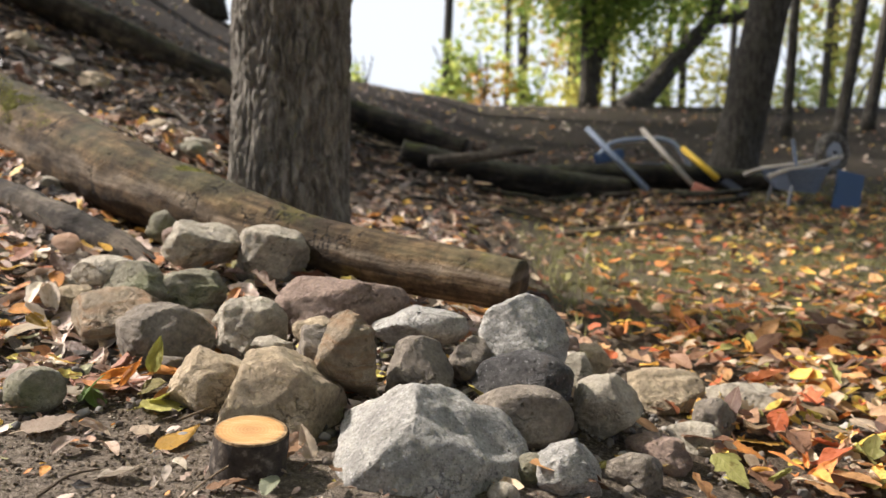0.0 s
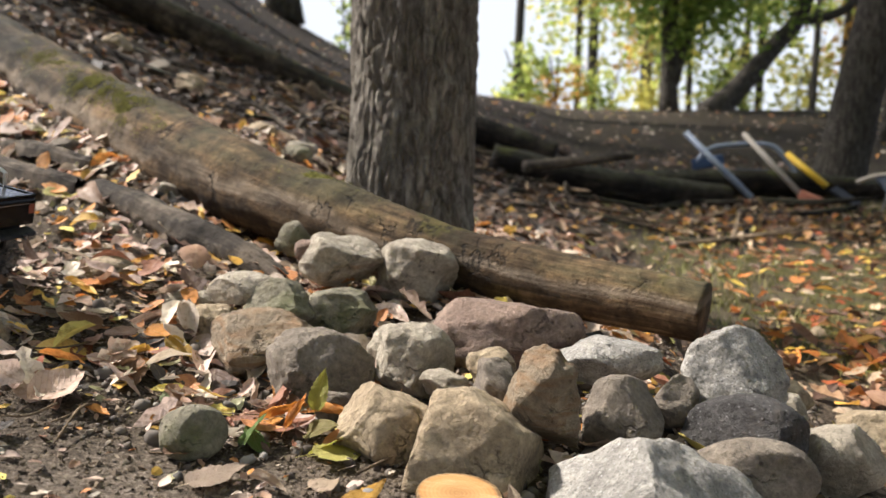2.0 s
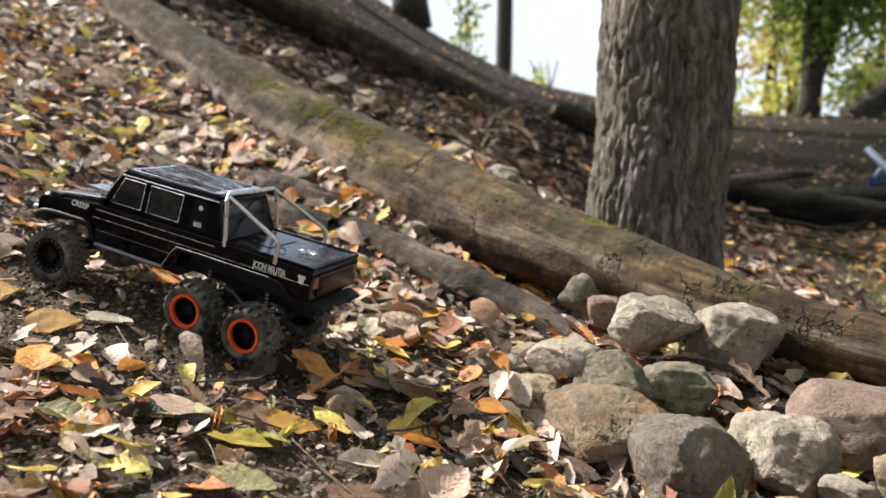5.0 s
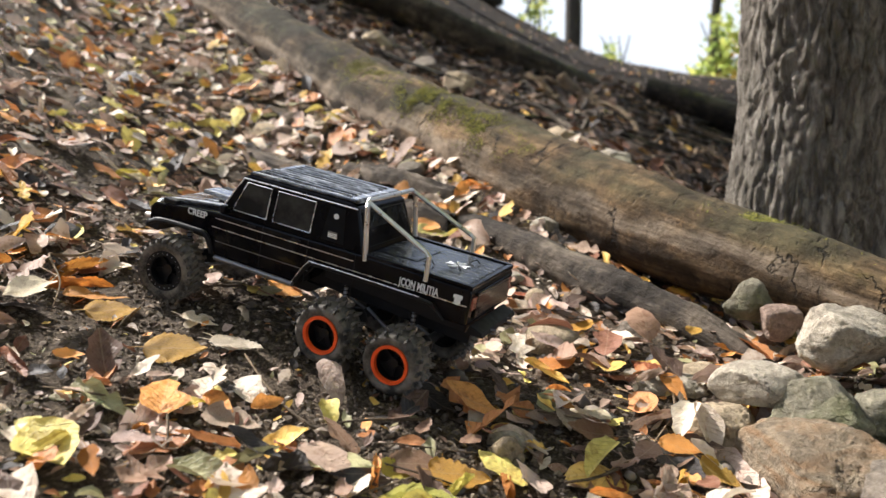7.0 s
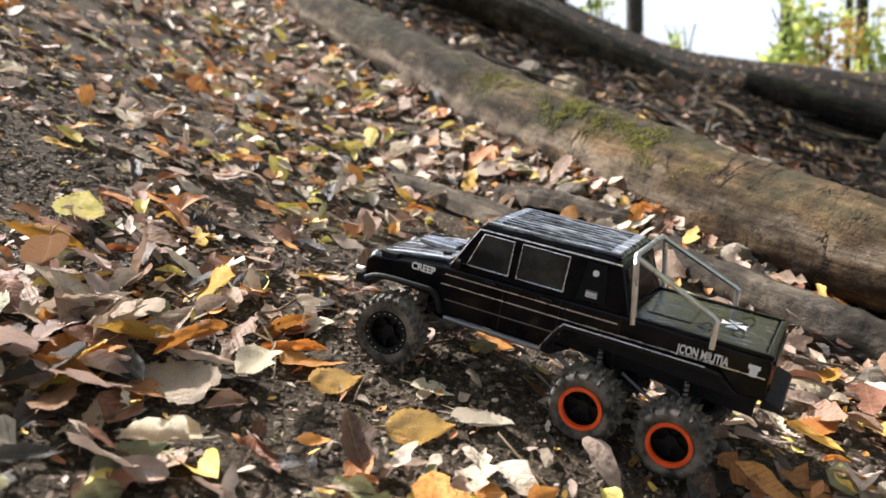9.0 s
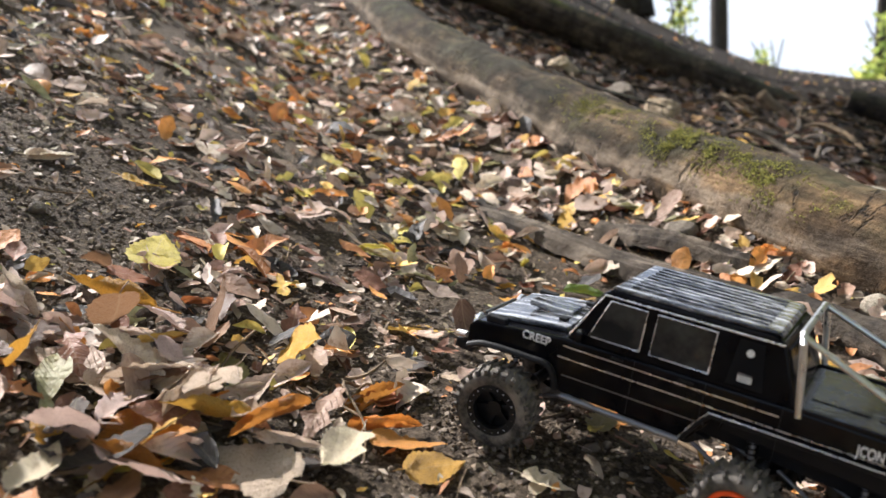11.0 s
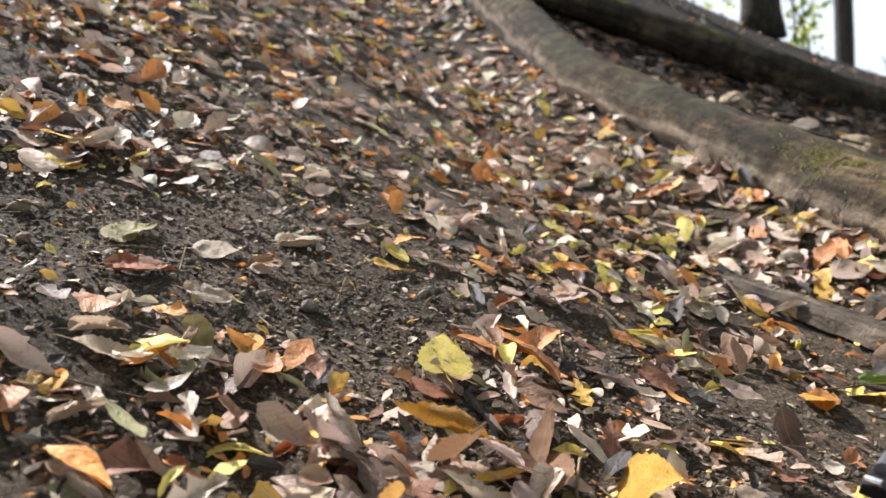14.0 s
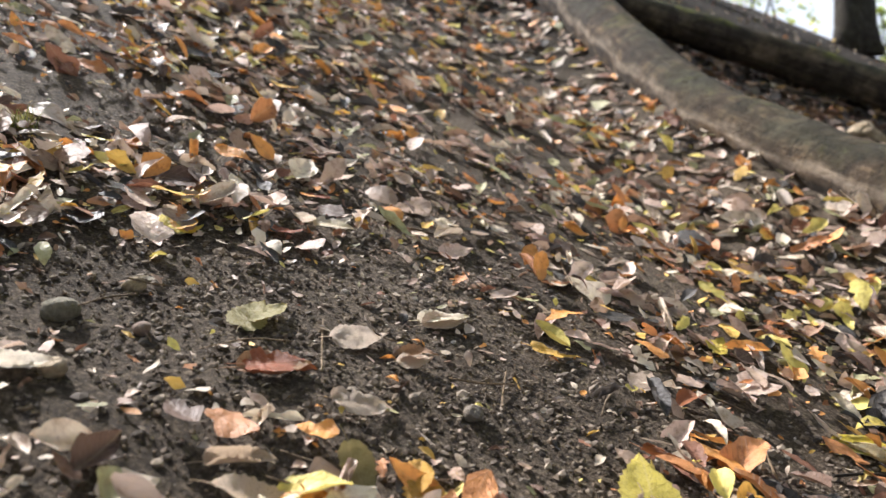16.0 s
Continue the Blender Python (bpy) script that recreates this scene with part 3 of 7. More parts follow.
def tree(name, base, top, r0, r1, label, material=M_BARK_FAR, segs=16, rows=30, limbs=(), flare=0.35, bend=0.0, ridges=0.0):
    """Empty at the base with a trunk, limbs as (start, end, radius)."""
    bx, by = base
    bz = ground(bx, by) - 0.12
    e = empty(name, Matrix.Translation((bx, by, bz)))
    tx, ty, tz = top
    pts, rr = [], []
    for i in range(rows):
        t = i / (rows - 1)
        pts.append((tx * t + bend * math.sin(t * 5), ty * t, tz * t))
        rr.append((r0 * (1 - t) + r1 * t) * (1 + flare * math.exp(-t * tz / 0.22)))
    v, f, u = tube_data(pts, rr, segs, 0.06, 2.2)
    if ridges:
        v2 = []
        for i, p in enumerate(v):
            k = i // segs
            axis_p = Vector(pts[min(k, rows - 1)])
            o = p - axis_p
            q = Vector((p.x * 34, p.y * 34, p.z * 9.0))
            q += Vector((noise.noise(q * 0.7), noise.noise(q * 0.7 + Vector((9, 0, 0))), 1.6 * noise.noise(q * 0.45 + Vector((0, 5, 0))))) * 0.8
            near = noise.voronoi(q)[0]
            plate = min(1.0, (near[1] - near[0]) * 4.5 + 0.35 * noise.noise(q * 1.7))
            d = 0.8 * max(0.0, plate) ** 0.5 + 0.5 * noise.noise(Vector((p.x * 12, p.y * 12, p.z * 5))) + 0.30 * noise.noise(Vector((p.x * 60, p.y * 60, p.z * 22))) + 0.13 * noise.noise(Vector((p.x * 130, p.y * 130, p.z * 70)))
            v2.append(p + o.normalized() * ridges * (d - 0.6))
        v = v2
    t_ob = arrays_object("trunk", v, f, material, u, parent=e)
    for a, b, r in limbs:
        p, q = curve_points(a if isinstance(a, list) else [a, b], [r, r * 0.75] if not isinstance(a, list) else list(np.linspace(r, r * 0.55, len(a))), 14)
        v, f, u = tube_data(p, q, 10, 0.08, 3)
        arrays_object("limb", v, f, material, u, parent=e)
    tagged(e, label, "tree")
    return e


tree("tree", (-0.605, 3.30), (0.10, 0.10, 3.6), 0.220, 0.208, "large tree trunk with thick ridged grey-brown bark beside the fallen log", M_BARK, 260, 420, flare=0.22, ridges=0.020)


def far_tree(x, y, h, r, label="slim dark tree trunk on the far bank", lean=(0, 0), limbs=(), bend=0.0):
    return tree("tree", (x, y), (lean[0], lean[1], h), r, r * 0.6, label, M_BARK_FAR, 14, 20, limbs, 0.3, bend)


# the long limb is added out of view to carry the shading crown
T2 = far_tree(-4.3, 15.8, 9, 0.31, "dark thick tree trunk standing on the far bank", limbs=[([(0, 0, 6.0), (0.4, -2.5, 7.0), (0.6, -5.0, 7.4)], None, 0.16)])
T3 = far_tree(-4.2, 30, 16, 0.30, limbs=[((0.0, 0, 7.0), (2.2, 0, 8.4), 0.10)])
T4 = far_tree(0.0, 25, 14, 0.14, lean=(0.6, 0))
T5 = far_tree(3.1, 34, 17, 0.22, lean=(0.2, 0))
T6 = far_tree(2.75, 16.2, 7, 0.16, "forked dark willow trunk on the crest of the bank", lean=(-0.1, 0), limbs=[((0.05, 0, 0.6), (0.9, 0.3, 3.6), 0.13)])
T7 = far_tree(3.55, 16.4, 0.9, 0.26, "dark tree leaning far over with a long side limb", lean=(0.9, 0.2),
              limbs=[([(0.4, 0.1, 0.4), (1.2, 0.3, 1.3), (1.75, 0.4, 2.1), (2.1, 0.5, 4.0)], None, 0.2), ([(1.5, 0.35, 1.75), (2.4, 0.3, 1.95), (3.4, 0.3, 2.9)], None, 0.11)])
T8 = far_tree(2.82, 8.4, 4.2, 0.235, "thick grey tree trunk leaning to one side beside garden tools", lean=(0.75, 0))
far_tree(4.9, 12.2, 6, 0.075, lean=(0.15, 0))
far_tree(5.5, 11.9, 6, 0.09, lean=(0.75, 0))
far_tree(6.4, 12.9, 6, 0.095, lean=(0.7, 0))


# ---- stones ----
def stone_bm(seed, w, d, h, square=0.35, rough=0.10, facets=5, planes=()):
    """A worn stone: a ball squared a little, cut by a few flat faces, then roughened."""
    rng = random.Random(seed)
    bm = bmesh.new()
    bmesh.ops.create_icosphere(bm, subdivisions=5 if w > 0.14 else 4, radius=1.0)
    cuts = [(Vector(v).normalized(), k) for v, k in planes]
    for _ in range(facets):
        v = Vector((rng.gauss(0, 1), rng.gauss(0, 1), rng.gauss(0, 0.8))).normalized()
        cuts.append((v, rng.uniform(0.56, 0.84)))
    off = Vector((rng.uniform(-50, 50), rng.uniform(-50, 50), rng.uniform(-50, 50)))
    grain = Vector((rng.gauss(0, 0.5), rng.gauss(0, 0.5), 1)).normalized()
    chips = 0.35 + 0.65 * rng.random() if rough > 0.055 else 0.1
    for v in bm.verts:
        p = v.co.copy()
        m = max(abs(p.x), abs(p.y), abs(p.z))
        p = p.lerp(p / m * 0.92, square * 0.6)
        for nrm, dist in cuts:
            k = p.dot(nrm) - dist
            if k > 0:
                p -= nrm * k * 0.94
        n = noise.noise(p * 1.3 + off) * 1.3 + noise.noise(p * 3.1 + off) * 0.6 + noise.noise(p * 7.5 + off) * 0.30 + noise.noise(p * 16 + off) * 0.16 + noise.noise(p * 34 + off) * 0.09
        crack = abs(noise.noise(p * 1.9 - off) + 0.35 * noise.noise(p * 6 + off))
        n -= chips * max(0.0, 1 - crack / 0.055) * max(0.0, min(1.0, 2.5 * noise.noise(p * 1.1 + off * 0.5) + 0.3))
        layer = p.dot(grain) * 7 + 1.5 * noise.noise(p * 2 + off)
        n += 0.12 * chips * (abs(layer - math.floor(layer) - 0.5) * 2 - 0.5)
        p *= 1 + rough * n
        v.co = Vector((p.x * w / 2, p.y * d / 2, p.z * h / 2))
    return bm


STONE_SEED = [11]


def stone(x, y, z, w, d, h, material, label, yaw=0, tilt=0, square=0.25, rough=0.13, facets=7, planes=()):
    """A stone of width, depth and height with its middle at (x, y, z)."""
    STONE_SEED[0] += 1
    ob = mesh_object("stone", stone_bm(STONE_SEED[0], w * 1.14, d * 1.14, h * 1.12, square, rough, facets, planes), material)
    ob.matrix_basis = pose(x, y, z, tilt, tilt * 0.4, yaw)
    return tagged(ob, label, "stone", "stones of the rock pile")


stone(-0.058, 1.40, 0.088, 0.38, 0.28, 0.27, M_GRANITE, "large angular pale grey granite boulder of the rock pile", 8, 8, 0.3, 0.12, 4,
      [((-0.80, -0.1, 0.60), 0.50), ((0.62, -0.2, 0.75), 0.66), ((0.1, -0.85, 0.55), 0.58), ((-0.35, -0.9, 0.2), 0.62), ((0.75, -0.6, 0.1), 0.70)])
stone(-0.307, 1.545, 0.150, 0.245, 0.19, 0.22, M_TAN, "pointed tan boulder with fine cracks beside the cut branch", 0, 0, 0.0, 0.08, 7)
stone(-0.446, 1.61, 0.183, 0.175, 0.15, 0.15, M_TAN, "rounded tan stone in the rock pile", 12, 0, 0.3, 0.10)
stone(-0.626, 1.825, 0.208, 0.215, 0.18, 0.17, M_GREY, "grey-brown stone with worn edges behind dry leaves", -25, 10, 0.2, 0.11)
stone(-0.765, 1.94, 0.245, 0.25, 0.19, 0.13, M_RUST, "flat brown layered stone in the rock pile", -20, 6)
stone(-0.186, 1.625, 0.232, 0.130, 0.12, 0.165, M_RUST, "rough rusty brown broken stone", 0, 0, 0.4, 0.14, 6)
stone(0.15, 1.59, 0.125, 0.185, 0.14, 0.11, M_GREY, "smooth flat dark grey stone leaning on the boulder", -18, -12, 0.1, 0.05, 3)
stone(0.340, 1.70, 0.112, 0.13, 0.11, 0.125, M_PALE, "light grey rounded stone on loose earth", 0, 0, 0.3, 0.06)
stone(0.23, 1.44, 0.068, 0.137, 0.11, 0.11, M_GRANITE, "small round speckled granite stone at the pile foot", 30, 0)
stone(0.34, 1.53, 0.030, 0.135, 0.09, 0.1, M_GREY, "dark oblong stone lying on loose earth", -35, -8, 0.2, 0.09)
stone(0.433, 1.64, 0.032, 0.125, 0.085, 0.11, M_RED, "brown oblong stone lying on loose earth", -40, -8)
stone(0.543, 1.75, 0.012, 0.118, 0.09, 0.09, M_PALE, "small pale stone beside yellow leaves", -20, 0)
stone(0.537, 2.01, 0.045, 0.2, 0.14, 0.12, M_TAN, "flat sunlit tan stone with dry leaves round it", 5, 0, 0.4, 0.1)
stone(0.614, 1.86, 0.022, 0.098, 0.09, 0.105, M_GREY, "small upright grey stone in the leaves", 30, 0)
stone(0.752, 2.06, 0.022, 0.16, 0.1, 0.09, M_PALE, "light stone half under yellow leaves", -20, 0)
stone(0.177, 1.81, 0.225, 0.175, 0.15, 0.18, M_GRANITE, "upright grey speckled granite stone in the pile", 10, 6, 0.2, 0.09, 6)
stone(0.165, 1.69, 0.165, 0.195, 0.13, 0.12, M_DARK, "dark wet-looking oval stone in the pile", -20, -8, 0.1, 0.06, 3)
stone(-0.05, 1.67, 0.19, 0.126, 0.11, 0.14, M_GREY, "round-headed grey stone in the pile", 0, 0, 0.2, 0.07)
stone(-0.054, 1.89, 0.245, 0.2, 0.12, 0.1, M_GRANITE, "oblong grey granite stone behind the pile", -14, -8, 0.2, 0.08)
stone(-0.245, 2.03, 0.262, 0.29, 0.2, 0.17, M_RED, "large reddish smooth stone against the log", 10, 0, 0.2, 0.09)
stone(-0.267, 1.75, 0.215, 0.115, 0.1, 0.11, M_GREY, "grey stone wedged in the pile", 20, 0)
stone(-0.431, 1.85, 0.235, 0.155, 0.13, 0.14, M_PALE, "rough pale speckled stone in the pile", -10, 0, 0.2, 0.12)
stone(-0.478, 1.93, 0.245, 0.1, 0.09, 0.1, M_PALE, "whitish stone in the pile", 0, 0)
stone(-1.016, 2.18, 0.27, 0.185, 0.14, 0.1, M_PALE, "whitish rounded stone in the pile", 10, 0)
stone(-0.915, 2.04, 0.245, 0.135, 0.12, 0.115, M_TAN, "rounded tan stone in the pile", 0, 0)
stone(-0.84, 2.09, 0.335, 0.15, 0.11, 0.075, M_PALE, "smooth pale tan stone in the pile", 5, 0, 0.1, 0.05, 2)
stone(-0.745, 2.04, 0.315, 0.155, 0.12, 0.1, M_MOSSY, "rounded speckled mossy stone in the pile", 15, 0)
stone(-0.612, 2.07, 0.285, 0.17, 0.13, 0.11, M_MOSSY, "greenish mossy stone in the pile", 0, 0)
stone(-0.655, 2.29, 0.385, 0.19, 0.14, 0.13, M_PALE, "large pale pinkish stone beside the fallen log", 20, 0, 0.3, 0.12)
stone(-0.484, 2.3, 0.345, 0.22, 0.16, 0.17, M_PALE, "large whitish smooth stone against the fallen log", -10, 0, 0.2, 0.09)
stone(-0.823, 2.49, 0.405, 0.1, 0.08, 0.1, M_MOSSY, "grey-green stone beside the fallen log", 0, 0)
stone(-0.765, 2.43, 0.375, 0.105, 0.07, 0.07, M_RED, "small flat brown stone beside the fallen log", 0, 0)
stone(-1.06, 2.41, 0.315, 0.125, 0.1, 0.1, M_GREY, "small grey stone in the leaves", 0, 0)
stone(-1.017, 2.52, 0.335, 0.11, 0.09, 0.07, M_GREY, "small grey stone beside the thin log", 40, 0)
stone(-1.235, 2.25, 0.345, 0.125, 0.09, 0.078, M_TAN, "smooth egg-shaped tan stone on the leaves", 0, 0, 0.0, 0.02, 0)
stone(-0.745, 1.5, 0.205, 0.095, 0.085, 0.078, M_MOSSY, "small round grey-green stone on the earth", 0, 0, 0.1, 0.05, 2)
stone(-1.235, 1.765, 0.305, 0.055, 0.05, 0.055, M_TAN, "small pale angular stone on the earth", 20, 0, 0.4, 0.08)
stone(-0.362, 1.78, 0.215, 0.085, 0.07, 0.055, M_PALE, "small whitish stone in the pile", 0, 0)
stone(-0.281, 1.81, 0.235, 0.1, 0.07, 0.08, M_TAN, "small tan stone in the pile", 30, 0)
stone(0.06, 1.76, 0.2, 0.1, 0.08, 0.09, M_GREY, "small grey stone in the pile", 30, 0)
stone(0.3, 1.9, 0.13, 0.09, 0.08, 0.09, M_PALE, "small pale stone in the pile", 10, 0)
stone(0.38, 2.12, 0.1, 0.12, 0.09, 0.09, M_TAN, "small tan stone half under leaves", 10, 0)
stone(0.27, 2.03, 0.14, 0.13, 0.1, 0.11, M_RED, "reddish stone half under leaves", 50, 0)
stone(0.155, 1.43, 0.085, 0.05, 0.045, 0.05, M_MOSSY, "small brown pebble at the foot of the boulder", 0, 0, 0.1, 0.04, 1)
stone(-0.565, 1.7, 0.195, 0.07, 0.055, 0.05, M_GREY, "small blue-grey stone among dry leaves", 20, 0)
stone(-0.93, 2.24, 0.29, 0.09, 0.08, 0.07, M_TAN, "small tan stone in the leaves", 0, 0)
stone(0.1, 1.35, 0.065, 0.05, 0.04, 0.05, M_PALE, "small whitish pebble at the boulder foot", 0, 0, 0.1, 0.04, 1)
for sx, sy, sw, sm in [(-1.25, 4.3, .17, M_PALE), (-1.52, 4.52, .18, M_TAN), (-1.20, 4.08, .17, M_MOSSY), (-2.22, 5.42, .22, M_TAN), (-2.47, 5.6, .20, M_GREY), (-2.84, 5.85, .22, M_TAN), (-1.86, 4.95, .11, M_GREY), (-1.38, 4.75, .10, M_RED)]:
    tagged(stone(sx, sy, ground(sx, sy) + sw * 0.10, sw, sw * 0.8, sw * 0.66, sm, "weathered round stone half sunk in the bank behind the log", sx * 100), group="stones on the bank")


for sx, sy, sw, sm in [(-2.36, 3.39, .075, M_RED), (-2.24, 3.45, .07, M_TAN), (-2.23, 3.36, .06, M_PALE), (-1.79, 3.10, .08, M_GREY), (-1.33, 2.86, .085, M_PALE), (-1.44, 2.61, .05, M_PALE), (-1.30, 2.48, .06, M_TAN),
                       (-1.24, 1.79, .06, M_PALE), (-1.36, 2.56, .045, M_PALE), (-3.35, 1.77, .035, M_TAN), (-3.33, 1.63, .05, M_MOSSY), (-3.21, 1.54, .04, M_TAN), (-2.86, 1.99, .035, M_GREY), (-3.24, 1.70, .03, M_RED)]:
    tagged(stone(sx, sy, ground(sx, sy) + sw * 0.22, sw, sw * 0.8, sw * 0.66, sm, "small smooth stone lying among fallen leaves", sx * 900, 0, 0.15, 0.05, 2), group="small stones among the leaves")


# ---- cut branch piece ----
def cut_branch():
    e = empty("cut_branch", pose(-0.323, 1.345, 0.102, 5, 5, 0))
    r, h = 0.061, 0.084
    n = Nodes("branch_bark", 0.85, 0, 0.3)
    g = n.noise(40, 7, 0.7)
    n.color(n.ramp(g, [(0.3, (0.012, 0.010, 0.009)), (0.55, (0.055, 0.042, 0.032)), (0.75, (0.26, 0.22, 0.18))]))
    n.bump(g, 0.6, 0.006)
    p, q = [(0, 0, -0.01), (0, 0, 0.02), (0.002, 0, h * 0.7), (0.002, 0, h)], [r * 1.02, r * 1.04, r, r * 0.985]
    p, q = curve_points(p, q, 12)
    v, f, u = tube_data(p, q, 40, 0.05, 16, caps=False)
    arrays_object("bark", v, f, n.m, u, parent=e)
    w = Nodes("sawn_wood", 0.6, 0, 0.3)
    rings = w.node("ShaderNodeTexWave", wave_type='RINGS', rings_direction='Z')
    rings.inputs["Scale"].default_value, rings.inputs["Distortion"].default_value, rings.inputs["Detail"].default_value = 55, 1.2, 3
    w.link(w.co, rings.inputs["Vector"])
    rad = w.node("ShaderNodeVectorMath", operation='LENGTH')
    flat = w.scaled((1, 1, 0))
    w.link(flat, rad.inputs[0])
    base = w.ramp(w.math('MULTIPLY', rad.outputs["Value"], 17.0), [(0.1, (0.34, 0.17, 0.06)), (0.6, (0.46, 0.26, 0.10)), (0.88, (0.40, 0.19, 0.06)), (0.95, (0.10, 0.06, 0.03))])
    base = w.mix(0.14, base, w.ramp(rings.outputs["Fac"], [(0.3, (0.25, 0.12, 0.03)), (0.7, (0.55, 0.36, 0.14))]))
    smear = w.ramp(w.noise(30, 6, 0.7, stretch=(0.5, 2.2, 1), distort=0.6), [(0.48, grey(0)), (0.66, grey(0.7))])
    w.color(w.mix(smear, base, (0.60, 0.42, 0.22)))
    w.bump(w.noise(120, 5), 0.4, 0.003)
    bm = bmesh.new()
    c = bmesh.ops.create_cone(bm, cap_ends=True, segments=40, radius1=r * 0.98, radius2=r * 0.95, depth=0.006, matrix=Matrix.Translation((0.002, 0, h)))
    part("cut_face", bm, w.m, e, "orange sawn wood face")
    tagged(e, "short sawn branch piece with black bark and an orange cut face", "wood piece")


cut_branch()


# ---- the model truck ----
M_PAINT = Nodes("black_gloss_paint", 0.16, 0, 0.12)
_pn = M_PAINT.noise(30, 6)
M_PAINT.color(M_PAINT.ramp(_pn, [(0.3, (0.002, 0.002, 0.003)), (0.7, (0.007, 0.007, 0.008))]))
M_PAINT.link(M_PAINT.ramp(M_PAINT.noise(18, 7, 0.7), [(0.35, grey(0.05)), (0.7, grey(0.26))]), M_PAINT.b.inputs["Roughness"])
M_PAINT = M_PAINT.m
# black paint whose pale streaks are scuffs plus sky sheen put into the colour
M_SCUFF_SHEEN = Nodes("scuff_sheen_paint", 0.2, 0, 0.6)
_sc = M_SCUFF_SHEEN.noise(26, 9, 0.75, stretch=(0.35, 2.6, 1.0))
M_SCUFF_SHEEN.color(M_SCUFF_SHEEN.ramp(_sc, [(0.40, (0.005, 0.005, 0.006)), (0.50, (0.07, 0.073, 0.08)), (0.60, (0.42, 0.43, 0.46))]))
M_SCUFF_SHEEN.link(M_SCUFF_SHEEN.ramp(_sc, [(0.45, grey(0.07)), (0.7, grey(0.4))]), M_SCUFF_SHEEN.b.inputs["Roughness"])
M_SCUFF_SHEEN = M_SCUFF_SHEEN.m
M_DECK = Nodes("scratched_black_deck", 0.2, 0, 0.35)
_dk = M_DECK.noise(34, 9, 0.8, stretch=(0.5, 3.0, 1.0))
M_DECK.color(M_DECK.mix(M_DECK.ramp(M_DECK.noise(9, 6, 0.7), [(0.5, grey(0)), (0.7, grey(0.35))]), M_DECK.ramp(_dk, [(0.52, (0.006, 0.006, 0.007)), (0.64, (0.12, 0.12, 0.125))]), (0.045, 0.04, 0.034)))
M_DECK.link(M_DECK.ramp(_dk, [(0.45, grey(0.12)), (0.7, grey(0.45))]), M_DECK.b.inputs["Roughness"])
M_DECK = M_DECK.m
M_TRIM = plain("black_plastic", (0.007, 0.007, 0.008), 0.55, 0, 0.25)
M_METAL = plain("brushed_aluminium", (0.66, 0.65, 0.62), 0.32, 1.0, 0.5, 0.1)
M_CHROME = plain("worn_silver_line", (0.72, 0.73, 0.75), 0.28, 0.9, 0.5)
M_STEEL = plain("grey_steel", (0.22, 0.22, 0.23), 0.4, 0.9, 0.5)
M_ORANGE = plain("orange_plastic", (0.80, 0.095, 0.014), 0.42, 0, 0.4)
M_WHITE = plain("white_decal", (0.72, 0.72, 0.72), 0.5, 0, 0.3)
M_LAMP = plain("headlight", (0.5, 0.5, 0.52), 0.1, 0.3, 0.7)
M_REDLAMP = plain("tail_light", (0.20, 0.05, 0.03), 0.2, 0, 0.6)


def rubber_material():
    n = Nodes("dusty_rubber", 0.85, 0, 0.25)
    d = n.ramp(n.noise(28, 6, 0.65), [(0.36, grey(0)), (0.62, grey(0.8))])
    n.color(n.mix(d, (0.022, 0.021, 0.020), (0.23, 0.20, 0.168)))
    n.bump(n.noise(220, 4), 0.35, 0.002)
    return n.m


def glass_material():
    n = Nodes("tinted_window", 0.06, 0, 0.7)
    n.color(n.ramp(n.noise(14, 4), [(0.35, (0.022, 0.023, 0.025)), (0.65, (0.11, 0.108, 0.098))]))
    return n.m


M_RUBBER = rubber_material()
M_TINT = glass_material()


def prism(profile, y0, y1, bevel=0.003, taper=None, bm=None):
    """A side profile of (x, z) drawn out from y0 to y1; taper(z) scales the width."""
    own = bm is None
    bm = bm or bmesh.new()
    rows = []
    for y in (y0, y1):
        rows.append([bm.verts.new((x, y * (taper(z) if taper else 1), z)) for x, z in profile])
    n = len(profile)
    bm.faces.new(rows[0][::-1])
    bm.faces.new(rows[1])
    for i in range(n):
        j = (i + 1) % n
        bm.faces.new((rows[0][i], rows[0][j], rows[1][j], rows[1][i]))
    bmesh.ops.recalc_face_normals(bm, faces=bm.faces[:])
    if bevel and own:
        bmesh.ops.bevel(bm, geom=bm.edges[:], offset=bevel, segments=2, affect='EDGES', profile=0.6)
    bmesh.ops.triangulate(bm, faces=[f for f in bm.faces if len(f.verts) > 4])
    return bm


def pipe(points, r, segs=10, n=None, square=False):
    n = n or len(points)
    p, q = (points, [r] * len(points)) if n == len(points) else curve_points(points, [r] * len(points), n)
    v, f, u = tube_data(p, q, 4 if square else segs)
    bm = bmesh.new()
    vs = [bm.verts.new(c) for c in v]
    for q in f:
        try:
            bm.faces.new([vs[i] for i in q])
        except ValueError:
            pass
    return bm


